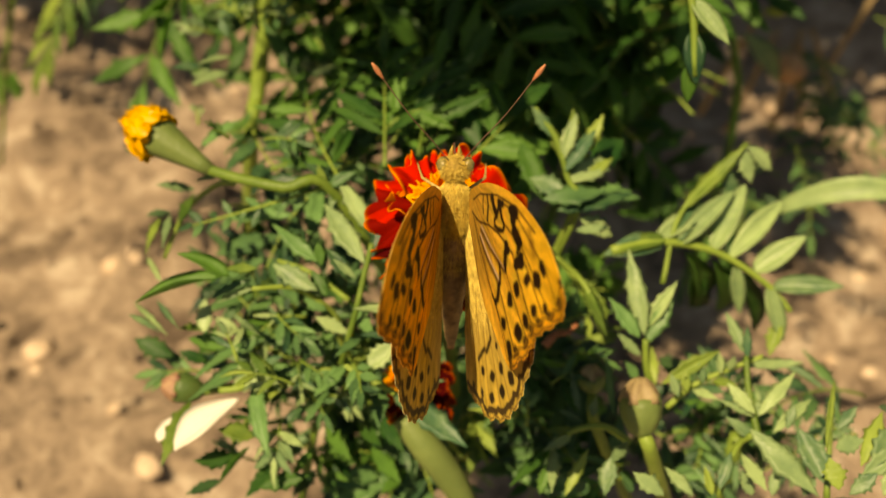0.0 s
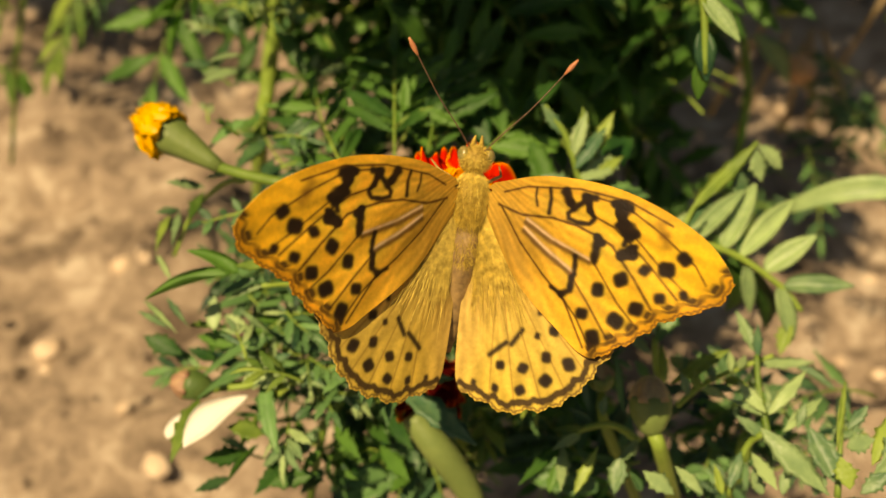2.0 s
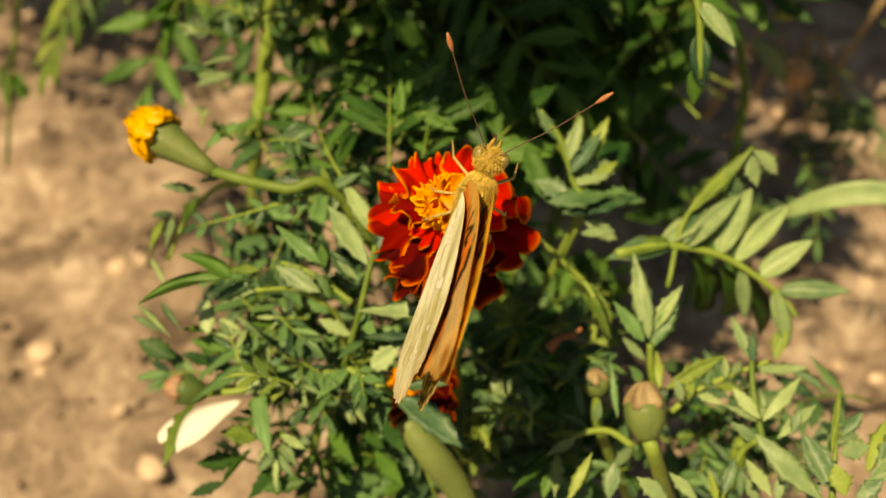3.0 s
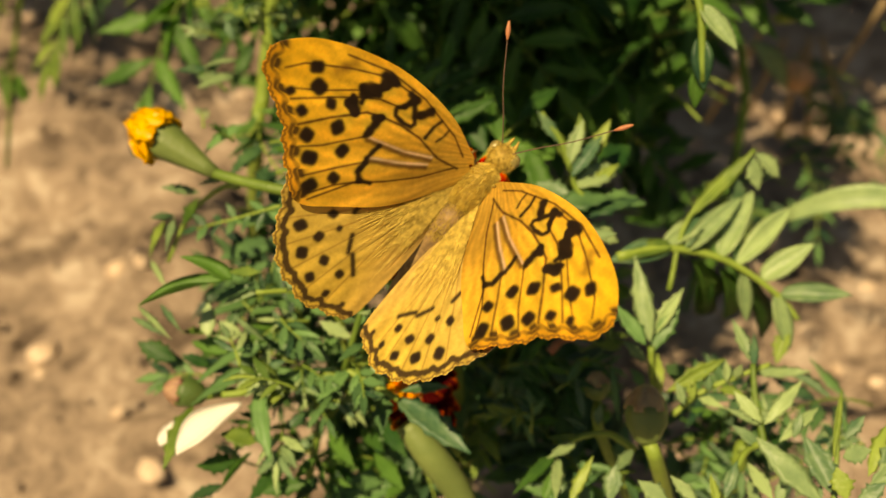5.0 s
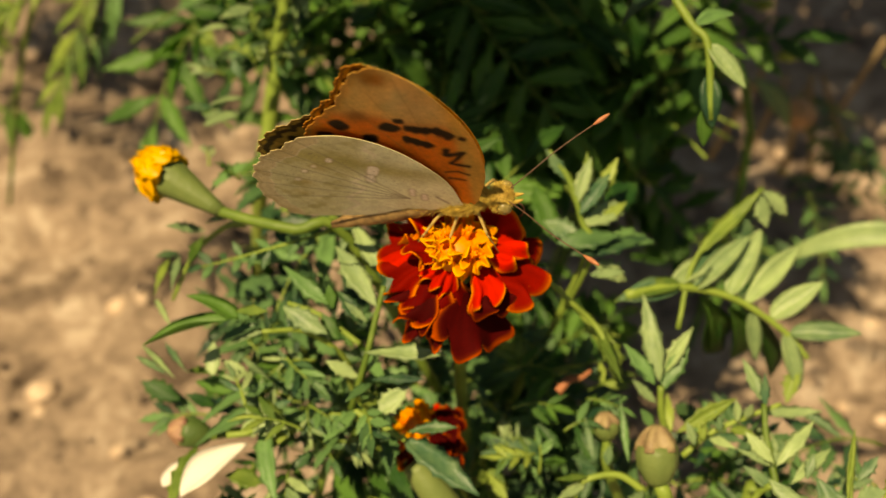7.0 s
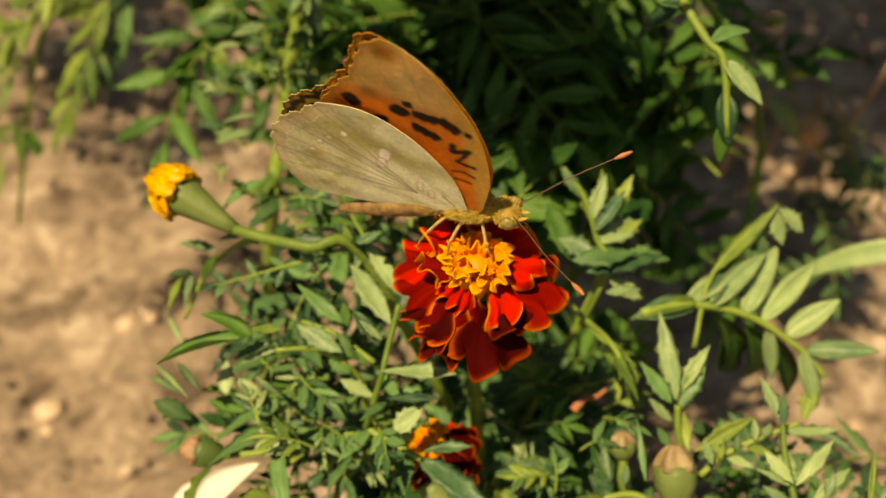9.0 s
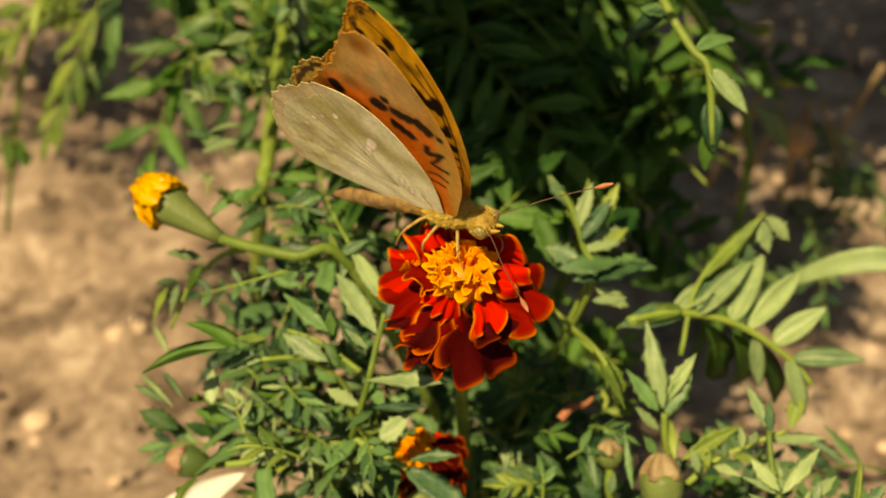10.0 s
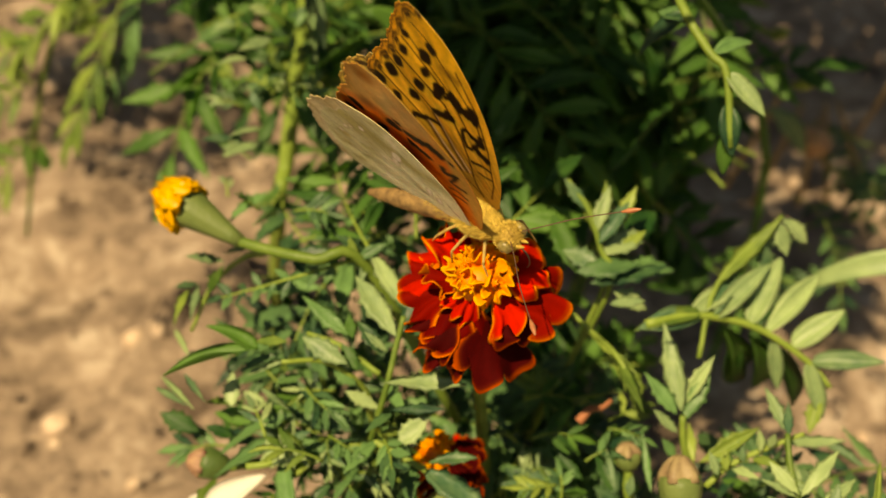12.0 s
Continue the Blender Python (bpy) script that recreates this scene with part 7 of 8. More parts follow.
def closed_curve(points, per):
    p = [np.array(q) for q in points]
    p = [p[0] * 2 - p[1], *p, p[-1] * 2 - p[-2]]
    out = []
    for i in range(1, len(p) - 2):
        a, b, c, d = p[i - 1:i + 3]
        for k in range(per):
            s = k / per
            out.append(0.5 * (2 * b + (c - a) * s + (2 * a - 5 * b + 4 * c - d) * s * s + (3 * b - a - 3 * c + d) * s ** 3))
    out.append(p[-2])
    return np.array(out)


def blot(u, v, x, y, r, soft=0.09):
    wob = 1.08 + 0.07 * np.sin(2 * np.arctan2(v - y, u - x) + x * 7) + 0.06 * np.sin(4 * np.arctan2(v - y, u - x) + y * 5)
    return 1 / (1 + np.exp((np.hypot(u - x, v - y) - r * wob) / soft))


def stroke(u, v, x0, y0, x1, y1, r, soft=0.1):
    d = np.array((x1 - x0, y1 - y0))
    s = np.clip(((u - x0) * d[0] + (v - y0) * d[1]) / (d @ d), 0, 1)
    return 1 / (1 + np.exp((np.hypot(u - x0 - s * d[0], v - y0 - s * d[1]) - r) / soft))


def path(u, v, line, r, soft):
    """A wavering brush line through points."""
    r = r * (1 + 0.10 * np.sin(u * 2.9 + v * 1.7) + 0.08 * np.sin(v * 4.3 - u))
    out = np.zeros(u.shape)
    for a, b in zip(line, line[1:]):
        out = np.maximum(out, stroke(u, v, *a, *b, r, soft))
    return out


def lay(colour, mask, new_colour):
    return colour * (1 - mask[..., None]) + np.array(new_colour) * mask[..., None]


def wing_mesh(name, outline, root, side, first, last, fore):
    """Two skins over one outline, fanned from the root; spots, veins and margin from distances in the wing's plane."""
    edge = closed_curve(outline, PER)
    n = len(edge)
    arc = np.concatenate([[0], np.cumsum(np.linalg.norm(np.diff(edge, axis=0), axis=1))])
    a0, a1 = first * PER, last * PER
    on = ((np.arange(n) > a0) & (np.arange(n) < a1)).astype(float)
    mid = edge.mean(0)
    way = edge - mid
    way /= np.linalg.norm(way, axis=1, keepdims=True)
    wave = np.cos((arc - arc[a0]) / 3.35 * math.tau)
    edge = edge + way * (on * 0.24 * wave + on * 0.10 * np.sin(arc * 5.1))[:, None]
    rings = 190
    hub = np.array(root[:2])
    s = np.linspace(0.015, 1, rings + 1) ** 0.85
    uv = hub + s[:, None, None] * (edge - hub)[None]
    u, v = uv[..., 0], uv[..., 1]
    # distance from the margin, along the outer edge alone
    outer = edge[a0:a1:4]
    gap = np.full(u.shape, 99.0)
    for q in outer:
        gap = np.minimum(gap, np.hypot(u - q[0], v - q[1]))
    black = (0.022, 0.012, 0.006)
    if fore:
        t = np.clip(u / 36, 0, 1)[..., None]
        top = np.array((0.84, 0.57, 0.100)) * (1 - t) + np.array((0.94, 0.60, 0.060)) * t
        top = lay(top, stroke(u, v, 4, 4.2, 30, 6.4, 0.9, 0.5) * 0.30, (0.80, 0.34, 0.03))
        top = lay(top, np.exp(-((gap - 0.2) / 1.6) ** 2) * 0.6, (0.66, 0.26, 0.025))
        top = lay(top, blot(u, v, 8, -3.5, 5.5, 1.8) * 0.6, (0.30, 0.17, 0.035))
        top = lay(top, np.exp(-((u / 10) ** 2)) * 0.45, (0.38, 0.25, 0.06))
        for r, *line in FORE_VEIN1 + FORE_VEIN2:
            top = lay(top, path(u, v, line, r, 0.06) * 0.95, (0.09, 0.038, 0.010))
        for r, *line in FORE_BRAND:
            top = lay(top, path(u, v, line, r + 0.12, 0.1) * 0.9, (0.11, 0.05, 0.015))
            # highlight of the raised streak, painted as a pale line beside it
            top = lay(top, path(u, v, [(x, y + 0.42) for x, y in line], 0.16, 0.08), (0.74, 0.58, 0.36))
        for r, *line in FORE_CELL + FORE_BAND:
            top = lay(top, path(u, v, line, r, 0.08), black)
        for r, *line in FORE_FAINT:
            top = lay(top, path(u, v, line, r, 0.25) * 0.65, (0.16, 0.07, 0.015))
        for q in FORE_SPOTS:
            top = lay(top, blot(u, v, *q), black)
        low = np.array((0.90, 0.27, 0.040)) * np.ones_like(top)
        tip = 1 / (1 + np.exp(-(u + 0.40 * v - 25.2) / 0.7))
        low = lay(low, tip, (0.86, 0.64, 0.24))
        low = lay(low, blot(u, v, 30, 1.5, 3.5, 1.2) * 0.45, (0.60, 0.50, 0.30))
        low = lay(low, stroke(u, v, 3, 5.0, 30, 6.8, 1.7, 0.3), (0.80, 0.52, 0.14))
        low = lay(low, np.exp(-((gap - 0.3) / 0.9) ** 2) * 0.7, (0.74, 0.40, 0.08))
        for k in (0, 1, 2, 3):
            low = lay(low, stroke(u, v, 18, 1 - 2 * k, 36 - 2.5 * k, 0.5 - 4 * k, 0.06, 0.08) * 0.5, (0.50, 0.28, 0.08))
        for r, *line in UNDER_LINES:
            low = lay(low, path(u, v, line, r, 0.1), black)
        for q in UNDER_SPOTS:
            low = lay(low, blot(u, v, *q), black)
        low = lay(low, blot(u, v, 27.4, -6.8, 1.1, 0.4) * 0.7, (0.20, 0.09, 0.02))
        low = lay(low, blot(u, v, 36.4, -1.8, 1.5, 0.4), (0.48, 0.20, 0.03))
    else:
        t = np.clip(-v / 27, 0, 1)[..., None]
        top = np.array((0.50, 0.37, 0.12)) * (1 - t) + np.array((0.60, 0.42, 0.075)) * t
        hair = 1 / (1 + np.exp((u - 5.5 - 0.12 * v) / 1.2))
        top = lay(top, hair * 0.6, (0.46, 0.30, 0.11))
        for k in range(6):
            a = radians(-32 - 11 * k)
            top = lay(top, stroke(u, v, 5, -6, 5 + 26 * math.cos(a), -6 + 26 * math.sin(a), 0.08, 0.07) * 0.75, (0.20, 0.10, 0.025))
        for q in HIND_BARS:
            top = lay(top, stroke(u, v, *q, 0.40, 0.1), black)
        for q in HIND_SPOTS:
            top = lay(top, blot(u, v, *q), black)
        low = np.array((0.88, 0.95, 0.72)) * np.ones_like(top)
        d = u * 0.5 - v * 0.87
        cloud = np.sin(u * 0.9 + 1.3 * np.sin(v * 0.5)) * np.sin(v * 0.7 + 1.1 * np.sin(u * 0.6)) + 0.5 * np.sin(u * 2.3 + v) * np.sin(v * 1.9 - u)
        low = lay(low, 1 / (1 + np.exp(-(d - 16.0 - 1.2 * cloud) / 0.6)) * (0.45 + 0.5 * np.clip(cloud, 0, 1)), (0.52, 0.50, 0.24))
        low = lay(low, np.exp(-((d - 15.4 - 0.8 * np.sin(u * 1.3)) / 0.45) ** 2) * 0.8, (0.92, 0.92, 0.78))
        low = lay(low, np.clip((u - 7) / 6, 0, 1) * np.exp(-((u * 0.87 + v * 0.5 - 9) / 2.6) ** 2) * 0.85, (0.44, 0.42, 0.15))
        low = lay(low, np.clip(cloud - 0.5, 0, 1) * 0.35, (0.46, 0.50, 0.30))
        low = lay(low, np.exp(-((gap - 2.3) / 0.16) ** 2) * 0.6, (0.86, 0.80, 0.66))
        low = lay(low, (gap < 2.2) * 0.5, (0.74, 0.60, 0.42))
        for q in ((13.2, -8.6, 14.6, -7.9, 0.55), (11.2, -9.6, 12.2, -9.3, 0.45), (6.2, -5.0, 7.6, -4.6, 0.24), (4.8, -3.6, 5.8, -3.3, 0.26), (17.5, -13.5, 17.8, -13.3, 0.3), (16.0, -16.5, 16.2, -16.3, 0.26), (12.4, -20.6, 12.6, -20.4, 0.26), (14.6, -18.6, 14.8, -18.4, 0.26)):
            low = lay(low, stroke(u, v, *q[:4], q[4] * 1.4 + 0.25, 0.08) * 0.6, (0.42, 0.36, 0.20))
            low = lay(low, stroke(u, v, *q[:4], q[4] * 1.4, 0.08), (0.98, 0.97, 0.90))
        for q in ((15.5, -15.6, 0.7), (11.5, -19.8, 0.7), (8.0, -21.5, 0.6)):
            low = lay(low, blot(u, v, *q, 0.5) * 0.75, (0.52, 0.42, 0.16))
        for k in range(6):
            a = radians(-28 - 11 * k)
            low = lay(low, stroke(u, v, 5, -6, 5 + 26 * math.cos(a), -6 + 26 * math.sin(a), 0.09, 0.06) * 0.8, (0.32, 0.30, 0.20))
        speck = np.sin(u * 9.1 + 2 * np.sin(v * 3.7)) * np.sin(v * 8.3 + 2 * np.sin(u * 4.1))
        low = lay(low, (speck > 0.88) * 0.6, (0.32, 0.27, 0.17))
        low = lay(low, stroke(u, v, 3, -0.4, 5.2, -1.6, 0.16, 0.08) * 0.8, (0.20, 0.14, 0.08))
    # fine combed scales running out from the root
    fan = np.arctan2(v - hub[1] - 3, u - hub[0] + 3)
    comb = 1 + (0.09 if fore else 0.10) * (np.sin(fan * 83 + 1.5 * np.sin(u * 0.9)) + np.sin(fan * 57 + 2 * np.sin(v * 0.7)))
    top = top * comb[..., None]
    low = low * (1 + 0.15 * (comb - 1))[..., None]
    # dark scalloped line inside a pale fringe
    along = np.broadcast_to(wave, u.shape)
    band = np.exp(-((gap - 1.25 - 0.3 * along) / (0.34 if fore else 0.5)) ** 4)
    if fore:
        band = np.maximum(band * 0.8, np.exp(-((gap - 1.7) / 0.6) ** 2) / (1 + np.exp((along + 0.2) / 0.15)))
    fade = 1 / (1 + np.exp((along - 0.55) / 0.2)) if fore else np.ones_like(u)
    top = lay(top, np.clip(band * 1.15, 0, 1) * (0.95 if not fore else 0.92) * (0.5 + 0.5 * fade), (0.035, 0.018, 0.008))
    top = lay(top, np.exp(-((gap - 0.40) / 0.16) ** 2) * 0.8, (0.09, 0.045, 0.015))
    low = lay(low, np.exp(-((gap - 0.5) / 0.2) ** 2) * 0.35, (0.40, 0.26, 0.10))
    z = 0.4 * np.sin(np.clip((u - 2) / 30, 0, 1) * math.pi) - 0.35 * np.clip(u / 38, 0, 1) ** 2 + 0.16 * np.sin(np.arctan2(v - hub[1] - 6, u - hub[0] + 6) * 26) * np.clip((u - v) / 25, 0, 1)
    if not fore:
        z = 0.4 * z - 0.45 - 0.025 * u
    g = np.stack([side * (u - root[0]), v - root[1], z], 2) * MM
    return sheet_mesh(name, g, 0.00010, (top, low), M_WING if fore else M_HIND, flip=(side > 0))


def fur(bm, centre, radii, count, length, seed, back=0.6):
    """Short hairs standing off an ellipsoid, combed backwards."""
    rnd = random.Random(seed)
    for _ in range(count):
        n = Vector((rnd.gauss(0, 1), rnd.gauss(0, 1), rnd.gauss(0, 1))).normalized()
        p = Vector(centre) + Vector((n.x * radii[0], n.y * radii[1], n.z * radii[2]))
        d = (n + Vector((0, -back, 0)) + Vector((rnd.uniform(-0.3, 0.3), rnd.uniform(-0.3, 0.3), rnd.uniform(-0.3, 0.3)))).normalized()
        s = d.orthogonal().normalized() * 0.04
        t = d.cross(s)
        tip = bm.verts.new((p + d * length * rnd.uniform(0.6, 1.2)) * MM)
        ring = [bm.verts.new((p + q) * MM) for q in (s, -0.5 * s + 0.87 * t, -0.5 * s - 0.87 * t)]
        for k in range(3):
            bm.faces.new((ring[k], ring[(k + 1) % 3], tip))


def comb_hairs(bm, side, root, count, seed):
    """Fine hairs lying over the inner field of a hindwing, combed outwards from its root."""
    rnd = random.Random(seed)
    for _ in range(count):
        a = radians(rnd.uniform(-91, -52))
        r0 = rnd.uniform(1.0, 15.0) * rnd.uniform(0.4, 1)
        ln = rnd.uniform(3.0, 7.5)
        b = a + radians(rnd.uniform(-5, 5))
        p = Vector((side * r0 * math.cos(a), r0 * math.sin(a), -0.10))
        q = p + Vector((side * ln * math.cos(b), ln * math.sin(b), rnd.uniform(0.05, 0.45)))
        w = Vector((-math.sin(b) * side, math.cos(b), 0)) * 0.035
        vs = [bm.verts.new(c * MM) for c in (p - w, p + w, p + Vector((0, 0, 0.05)), q)]
        for k in ((0, 1, 3), (1, 2, 3), (2, 0, 3)):
            bm.faces.new([vs[j] for j in k])


def mm_line(*points):
    return [Vector(p) * MM for p in points]


def build_butterfly():
    b = thing("butterfly", (0, 0, 0), "golden fritillary butterfly with black spots, feeding on the red bloom", "butterfly")
    bm = bmesh.new()
    blob(bm, Vector((0, 0.6, 0)) * MM, (2.5 * MM, 4.6 * MM, 2.6 * MM), Matrix(), 0.08, 3)
    thorax = part("thorax", bm, M_BODY, b, "golden furry thorax")
    bm = bmesh.new()
    fur(bm, (0, 0.6, 0), (2.5, 4.6, 2.6), 5200, 1.15, 2, 1.5)
    part("fur", bm, M_FUR, thorax, "golden hairs", smooth=False)
    bm = bmesh.new()
    tube(bm, spline(mm_line((0, -2.5, -0.4), (0, -7, -2.0), (0, -13, -5.2), (0, -20.5, -9.0)), 8), lambda s: MM * (0.35 + 2.0 * math.sin(math.pi * min(1, 0.30 + 0.66 * s)) + 0.07 * math.sin(s * 44)), 14)
    abdomen = part("abdomen", bm, M_ABDOMEN, b, "tawny ringed abdomen")
    bm = bmesh.new()
    fur(bm, (0, -4.5, -0.9), (1.9, 4.2, 1.8), 1200, 1.3, 3, 1.8)
    part("fur", bm, M_FUR, abdomen, "golden hairs", smooth=False)
    bm = bmesh.new()
    blob(bm, Vector((0, 6.7, -0.1)) * MM, (2.2 * MM, 1.9 * MM, 1.9 * MM), Matrix(), 0.06, 3)
    head = part("head", bm, M_BODY, b, "furry golden head")
    bm = bmesh.new()
    fur(bm, (0, 6.6, 0.1), (2.1, 1.9, 2.0), 1300, 0.6, 4, 0.5)
    part("fur", bm, M_FUR, head, "golden hairs", smooth=False)
    for s in (1, -1):
        bm = bmesh.new()
        blob(bm, Vector((1.75 * s, 7.2, 0.05)) * MM, (0.95 * MM, 1.15 * MM, 1.25 * MM), Matrix(), 0, 3)
        eye = part("eye", bm, M_EYE, head, "greenish yellow compound eye")
        bm = bmesh.new()
        blob(bm, Vector((2.58 * s, 7.35, 0.1)) * MM, (0.2 * MM, 0.26 * MM, 0.26 * MM), Matrix(), 0, 2)
        part("eye_spot", bm, M_PUPIL, eye, "dark spot")
        bm = bmesh.new()
        tube(bm, spline(mm_line((0.55 * s, 7.6, -0.8), (0.6 * s, 8.8, -0.2), (0.45 * s, 10.0, 0.5)), 6), lambda q: MM * (0.24 + 0.16 * math.sin(math.pi * q) - 0.14 * q), 8)
        part("palp", bm, M_BODY, head, "pale upturned palp")
        bm = bmesh.new()
        line = spline(mm_line((0.8 * s, 7.7, 0.9), (3.4 * s, 11.0, 1.9), (6.8 * s, 15.0, 2.8), (11.6 * s, 21.8, 4.2)), 8)
        tube(bm, line, lambda q: MM * 0.085, 7)
        antenna = part("antenna", bm, M_ANTENNA, head, "thin brown antenna")
        bm = bmesh.new()
        a, c = line[-1] - (line[-1] - line[-6]) * 0.45, line[-1]
        tube(bm, [a.lerp(c + (c - a) * 0.1, k / 8) for k in range(9)], lambda q: MM * (0.13 + 0.26 * math.sin(math.pi * min(1, 0.1 + 0.8 * q)) ** 2), 8)
        part("club", bm, M_CLUB, antenna, "reddish club")
    bm = bmesh.new()
    tube(bm, spline(mm_line((0, 7.9, -1.0), (0, 9.4, -2.6), (0, 9.3, -5.0), (0, 8.2, -7.4)), 8), (0.16 * MM, 0.08 * MM), 7)
    part("proboscis", bm, M_ANTENNA, head, "thin dark proboscis")
    for s in (1, -1):
        for y0, knee, foot in ((2.6, (4.6, 4.4, -3.6), (5.2, 5.4, -9.5)), (0.4, (5.4, -1.2, -3.4), (6.2, -2.4, -9.5)), (-1.6, (4.6, -5.2, -3.6), (5.4, -7.8, -8.6))):
            bm = bmesh.new()
            tube(bm, spline(mm_line((1.2 * s, y0, -1.4), (knee[0] * s * 0.6, (y0 + knee[1]) / 2, -2.2), (knee[0] * s, knee[1], knee[2])), 4), (0.30 * MM, 0.22 * MM), 7)
            leg = part("leg", bm, M_LEG, thorax, "straw-coloured leg")
            bm = bmesh.new()
            tube(bm, spline(mm_line((knee[0] * s, knee[1], knee[2]), ((knee[0] + foot[0]) / 2 * s, (knee[1] + foot[1]) / 2, (knee[2] + foot[2]) / 2 + 0.4), (foot[0] * s, foot[1], foot[2])), 4), (0.21 * MM, 0.10 * MM), 6)
            part("leg", bm, M_LEG, thorax, "straw-coloured leg")
    wings = {}
    for s, word in ((1, "right"), (-1, "left")):
        for name, outline, root, first, last, fore, label in (("forewing", FORE, FORE_ROOT, 6, 12, True, "orange forewing with black spots and bars"), ("hindwing", HIND, HIND_ROOT, 4, 12, False, "golden hindwing, pale grey-green underneath")):
            ob = new(name, wing_mesh(name, outline, root, s, first, last, fore))
            ob.parent = b
            ob["label"] = label
            wings[name, s] = ob
            if not fore:
                bm = bmesh.new()
                comb_hairs(bm, s, root, 900, 20 + s)
                part("hair", bm, M_FUR, ob, "long golden hairs beside the body", smooth=False)
    return b, wings, abdomen


butterfly, WINGS, ABDOMEN = build_butterfly()

# body: seconds, place in millimetres, nose-up, roll and heading in degrees
BODY = (
    (0.0, 0.7, -6.7, 213.1, 55, 2, 1),
    (0.5, 1.0, -7.8, 214.8, 57, 3, 1),
    (1.0, 1.3, -8.8, 216.2, 60, 6, 0),
    (1.2, 1.4, -9.2, 216.7, 62, 6, 0),
    (1.4, 1.4, -8.9, 216.4, 59, 5, 1),
    (1.6, 1.4, -8.5, 216.0, 55, 6, 1),
    (2.0, 1.4, -7.8, 215.3, 47, 10, 0),
    (2.2, 1.5, -7.2, 214.8, 45, 8.5, -1),
    (2.5, 1.9, -7.4, 215.2, 43, 6, -3),
    (2.75, 2.8, -7.2, 215.4, 55, 12, -10),
    (2.9, 3.2, -7.1, 215.6, 61, 17, -12),
    (3.0, 2.9, -6.2, 215.3, 57, 16, -11.5),
    (3.1, 2.3, -5.2, 214.9, 50, 12, -10),
    (3.2, 1.8, -4.3, 214.6, 44, 8, -8),
    (4.0, 2.4, -3.8, 215.2, 40, 11, -19),
    (4.8, 2.8, -3.1, 215.5, 36, 15, -31),
    (5, 2.7, -0.7, 212.0, 32, 17.5, -39),
    (5.5, 1.3, -0.6, 213.6, 32, 20, -50),
    (5.8, -0.1, 1.0, 213.6, 19, 23, -69),
    (6, -1.0, 2.2, 213.5, 11, 25.5, -79),
    (6.5, -0.6, 0.8, 216.0, 10, 20.5, -88),
    (7, -0.9, 4.6, 213.6, 9.5, 19.5, -97),
    (7.3, -1.2, 4.8, 213.7, 8.5, 18.5, -100),
    (8.8, -2.3, 5.3, 215.1, 5.3, 15.5, -109),
    (9.5, -2.1, 6.2, 215.0, 3.2, 15.5, -117),
    (10, -2.9, 7.1, 214.5, 4.0, 12.5, -124),
    (10.4, -3.6, 6.5, 214.8, 3.5, 15, -127),
    (11, -3.2, 7.1, 215.3, 6.5, 14.5, -126.5),
    (11.4, -1.6, 4.3, 217.8, 4.2, 15.3, -127.5),
    (11.7, -1.4, 4.5, 216.6, 4.2, 15.7, -129),
    (12, -1.3, 5.3, 214.8, 4.4, 16, -132),
)
# wings: seconds and how far each pair is raised, in degrees
FLAP_A = ((0.0, 77), (0.1, 72), (0.2, 62), (0.3, 54), (0.4, 46), (0.5, 43), (0.6, 55), (0.7, 67), (0.8, 78), (0.9, 86), (1.0, 92.5), (1.2, 93.5), (1.3, 92), (1.4, 86), (1.5, 80), (1.6, 73), (1.7, 66), (1.8, 55), (1.9, 46), (2.0, 37), (2.1, 28), (2.2, 20), (2.3, 28), (2.4, 50), (2.5, 61), (2.6, 73), (2.7, 82), (2.8, 92), (2.9, 93.5), (3.0, 93), (3.1, 85), (3.2, 79))
FLAP_B = ((3.6, 52), (4.0, 86), (4.2, 88), (4.5, 78), (4.8, 61), (4.9, 53), (5.0, 46), (5.1, 44), (5.2, 50), (5.3, 65), (5.4, 79), (5.5, 85), (5.6, 84), (5.7, 79), (5.8, 72), (5.9, 66), (6.0, 61), (6.1, 57), (6.2, 56), (6.3, 62), (6.4, 70), (6.5, 77.5), (6.6, 83), (6.7, 87), (6.8, 90), (7.0, 92.5), (7.1, 91.5), (7.2, 88))
FLAP_C = ((7.6, 60), (8.0, 76), (8.4, 90), (8.8, 92.5), (9.1, 92), (9.2, 90), (9.3, 87), (9.4, 85), (9.5, 83), (9.6, 81), (9.7, 81), (9.8, 83), (9.9, 86), (10.0, 89), (10.2, 92), (10.4, 92.5), (11.3, 92.5), (11.8, 92), (11.9, 88.5), (12.0, 85))
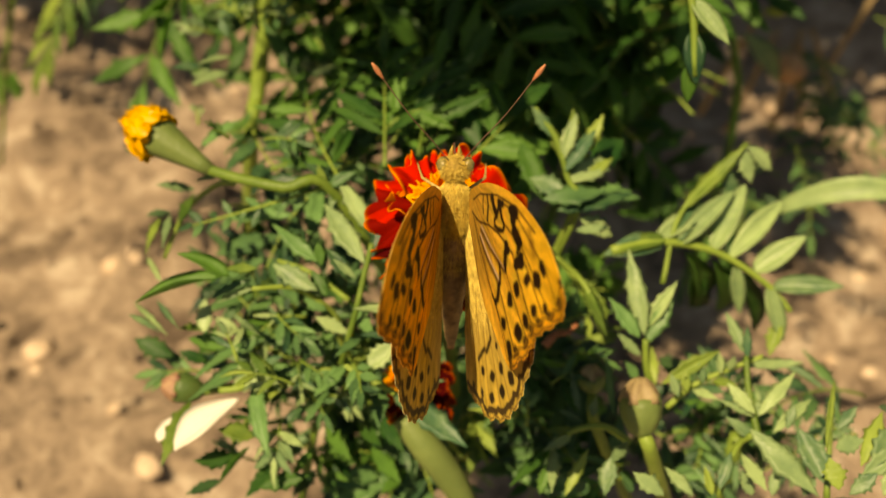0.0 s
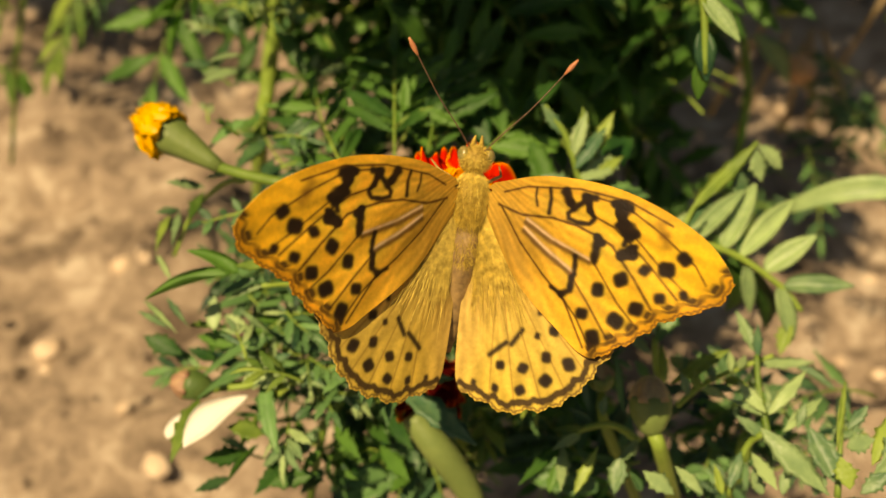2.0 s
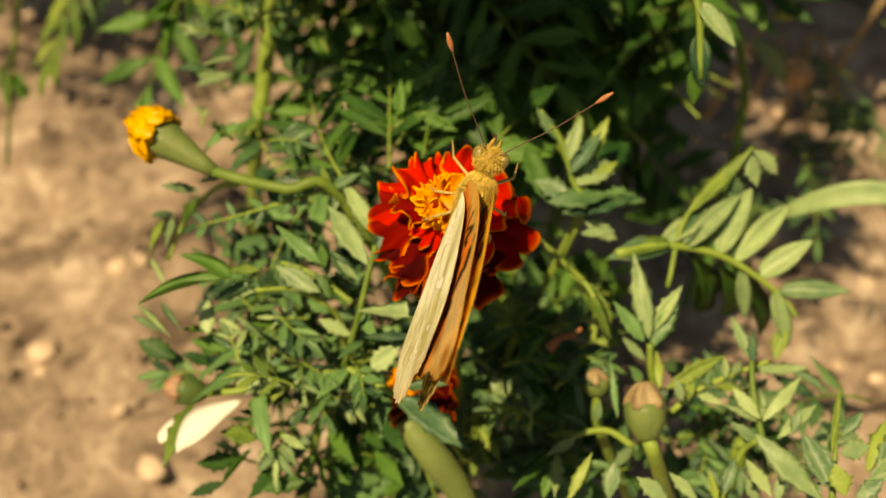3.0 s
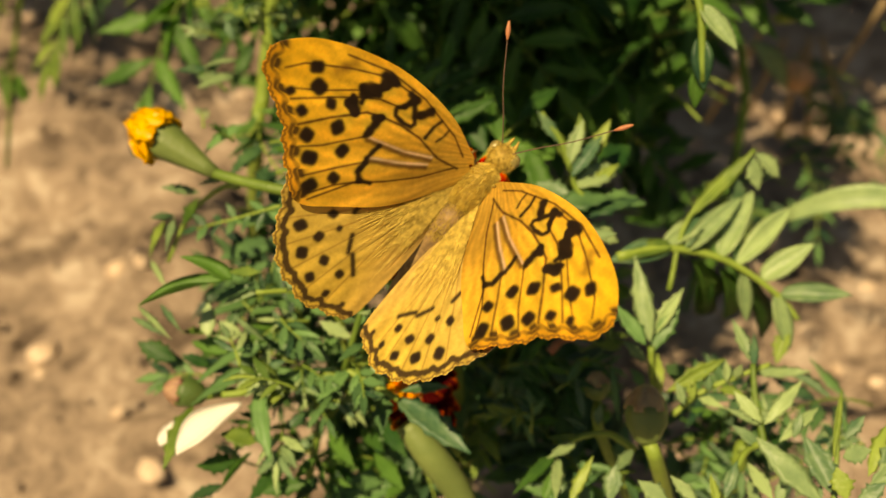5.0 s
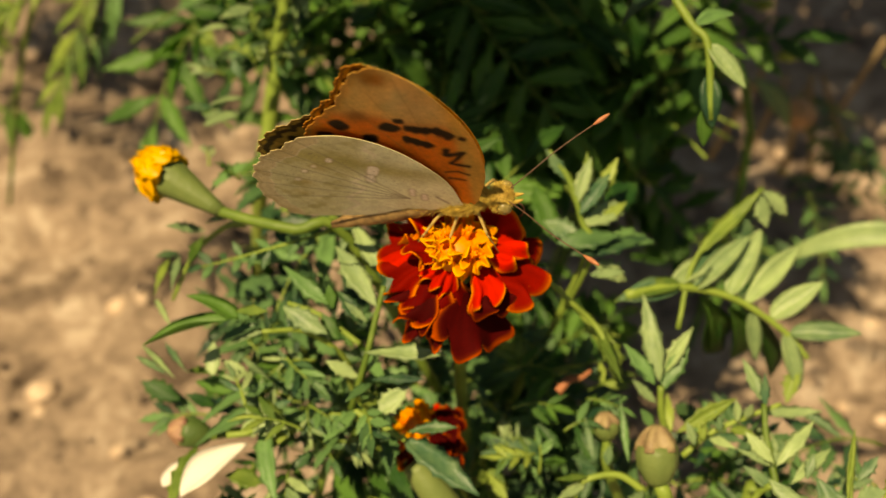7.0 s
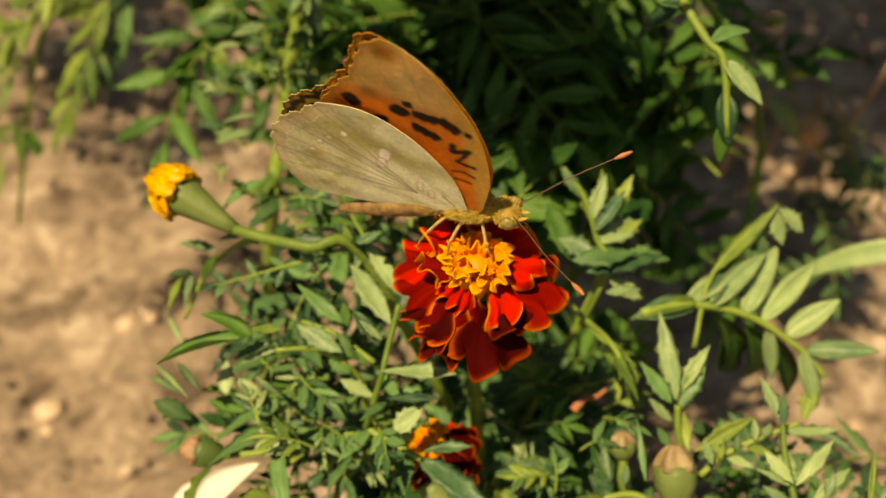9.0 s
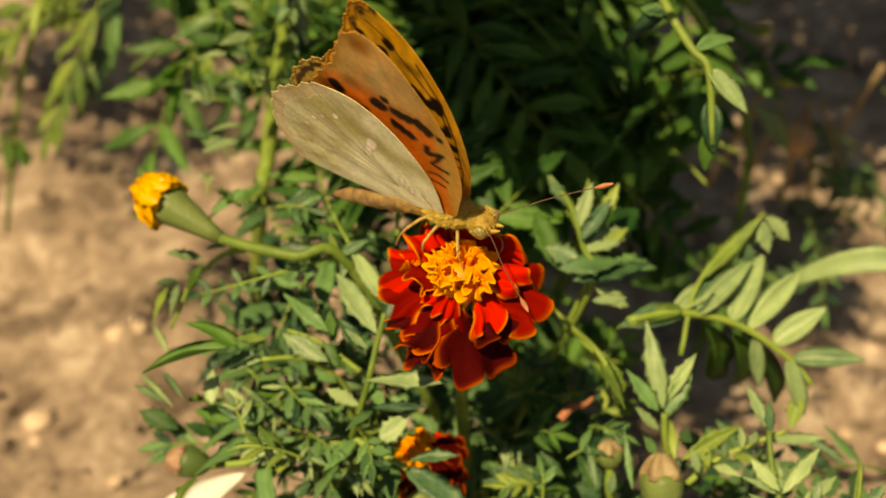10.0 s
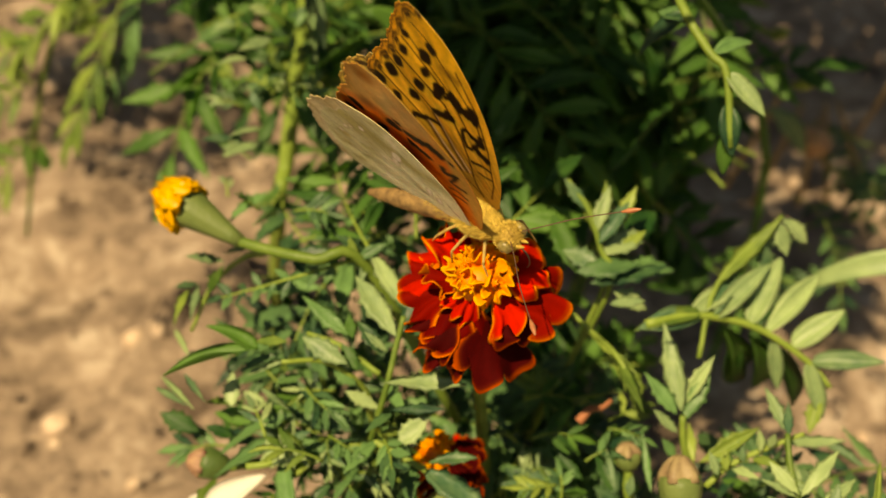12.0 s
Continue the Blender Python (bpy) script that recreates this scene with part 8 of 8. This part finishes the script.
# seconds and the sweep in the wing's own plane: left and right forewing, left and right hindwing
SWEEP = (
    (0.0, -1, 2, 0, 4), (0.5, 0, 0, -3.5, 1), (0.7, 0, 0, -2, 1), (1.2, -13, -13, 2, 2), (1.7, -2, -3, 0, 0), (2.2, -4, -5, 0, 1), (2.5, -4, -6, -4, -4), (3.0, -12, -12, 1, 1), (3.2, -7, -1, 4, 3),
    (5.0, -3, 0, 0, -1), (5.5, 0, -12, 6, 3), (6.0, 0, -2, -4, 1), (6.5, 6, 0, -2, -6), (7.0, -5, -3, -5, -6.5), (8.8, -6, -5, -5, -6), (9.5, -10, -3, -2, -3), (10.0, -8, -3, 0, 0), (10.4, -6, -3, -3, -5), (11.0, -6, -3, -1, -1), (11.4, -6, -3, -3, -5), (12.0, -5, -3, 0, 0),
)


# abdomen: seconds, lift and sideways bend in degrees, about its waist
WAIST = Vector((0, -2.5, -0.4))
BEND = ((0.0, -17, 0), (3.2, -17, 0), (5.0, -6, 0), (6.0, -5, 4), (7.0, -7, 7), (9.5, -8, 8), (10.5, -7, 7), (12.0, -12, 11))


def motions():
    walk(ABDOMEN, [(t, Matrix.Translation(WAIST * MM) @ Euler((radians(lift), 0, radians(turn))).to_matrix().to_4x4() @ Matrix.Translation(-WAIST * MM)) for t, lift, turn in BEND])
    walk(butterfly, [(t, Matrix.Translation(Vector((x, y, z)) * MM) @ Euler((radians(p), radians(r), radians(h))).to_matrix().to_4x4()) for t, x, y, z, p, r, h in BODY])
    for (name, s), ob in WINGS.items():
        root = (FORE_ROOT if name == "forewing" else HIND_ROOT).copy()
        root.x *= s
        rows = []
        for t, up in FLAP_A + FLAP_B + FLAP_C:
            k = (2 if s > 0 else 1) + (0 if name == "forewing" else 2)
            sweep = np.interp(t, [q[0] for q in SWEEP], [q[k] for q in SWEEP])
            if s < 0 and t > 6 and up > 85:
                up += 1.0 * min(1, (up - 85) / 5)
            if name == "hindwing":
                up -= (11 if t < 4 else 3) * math.exp(-((up - 62) / 13) ** 2)
            turn = Matrix.Rotation(-s * radians(up), 4, "Y") @ Matrix.Rotation(s * radians(sweep), 4, "Z")
            rows.append((t, Matrix.Translation(root * MM) @ turn))
        walk(ob, rows)


motions()
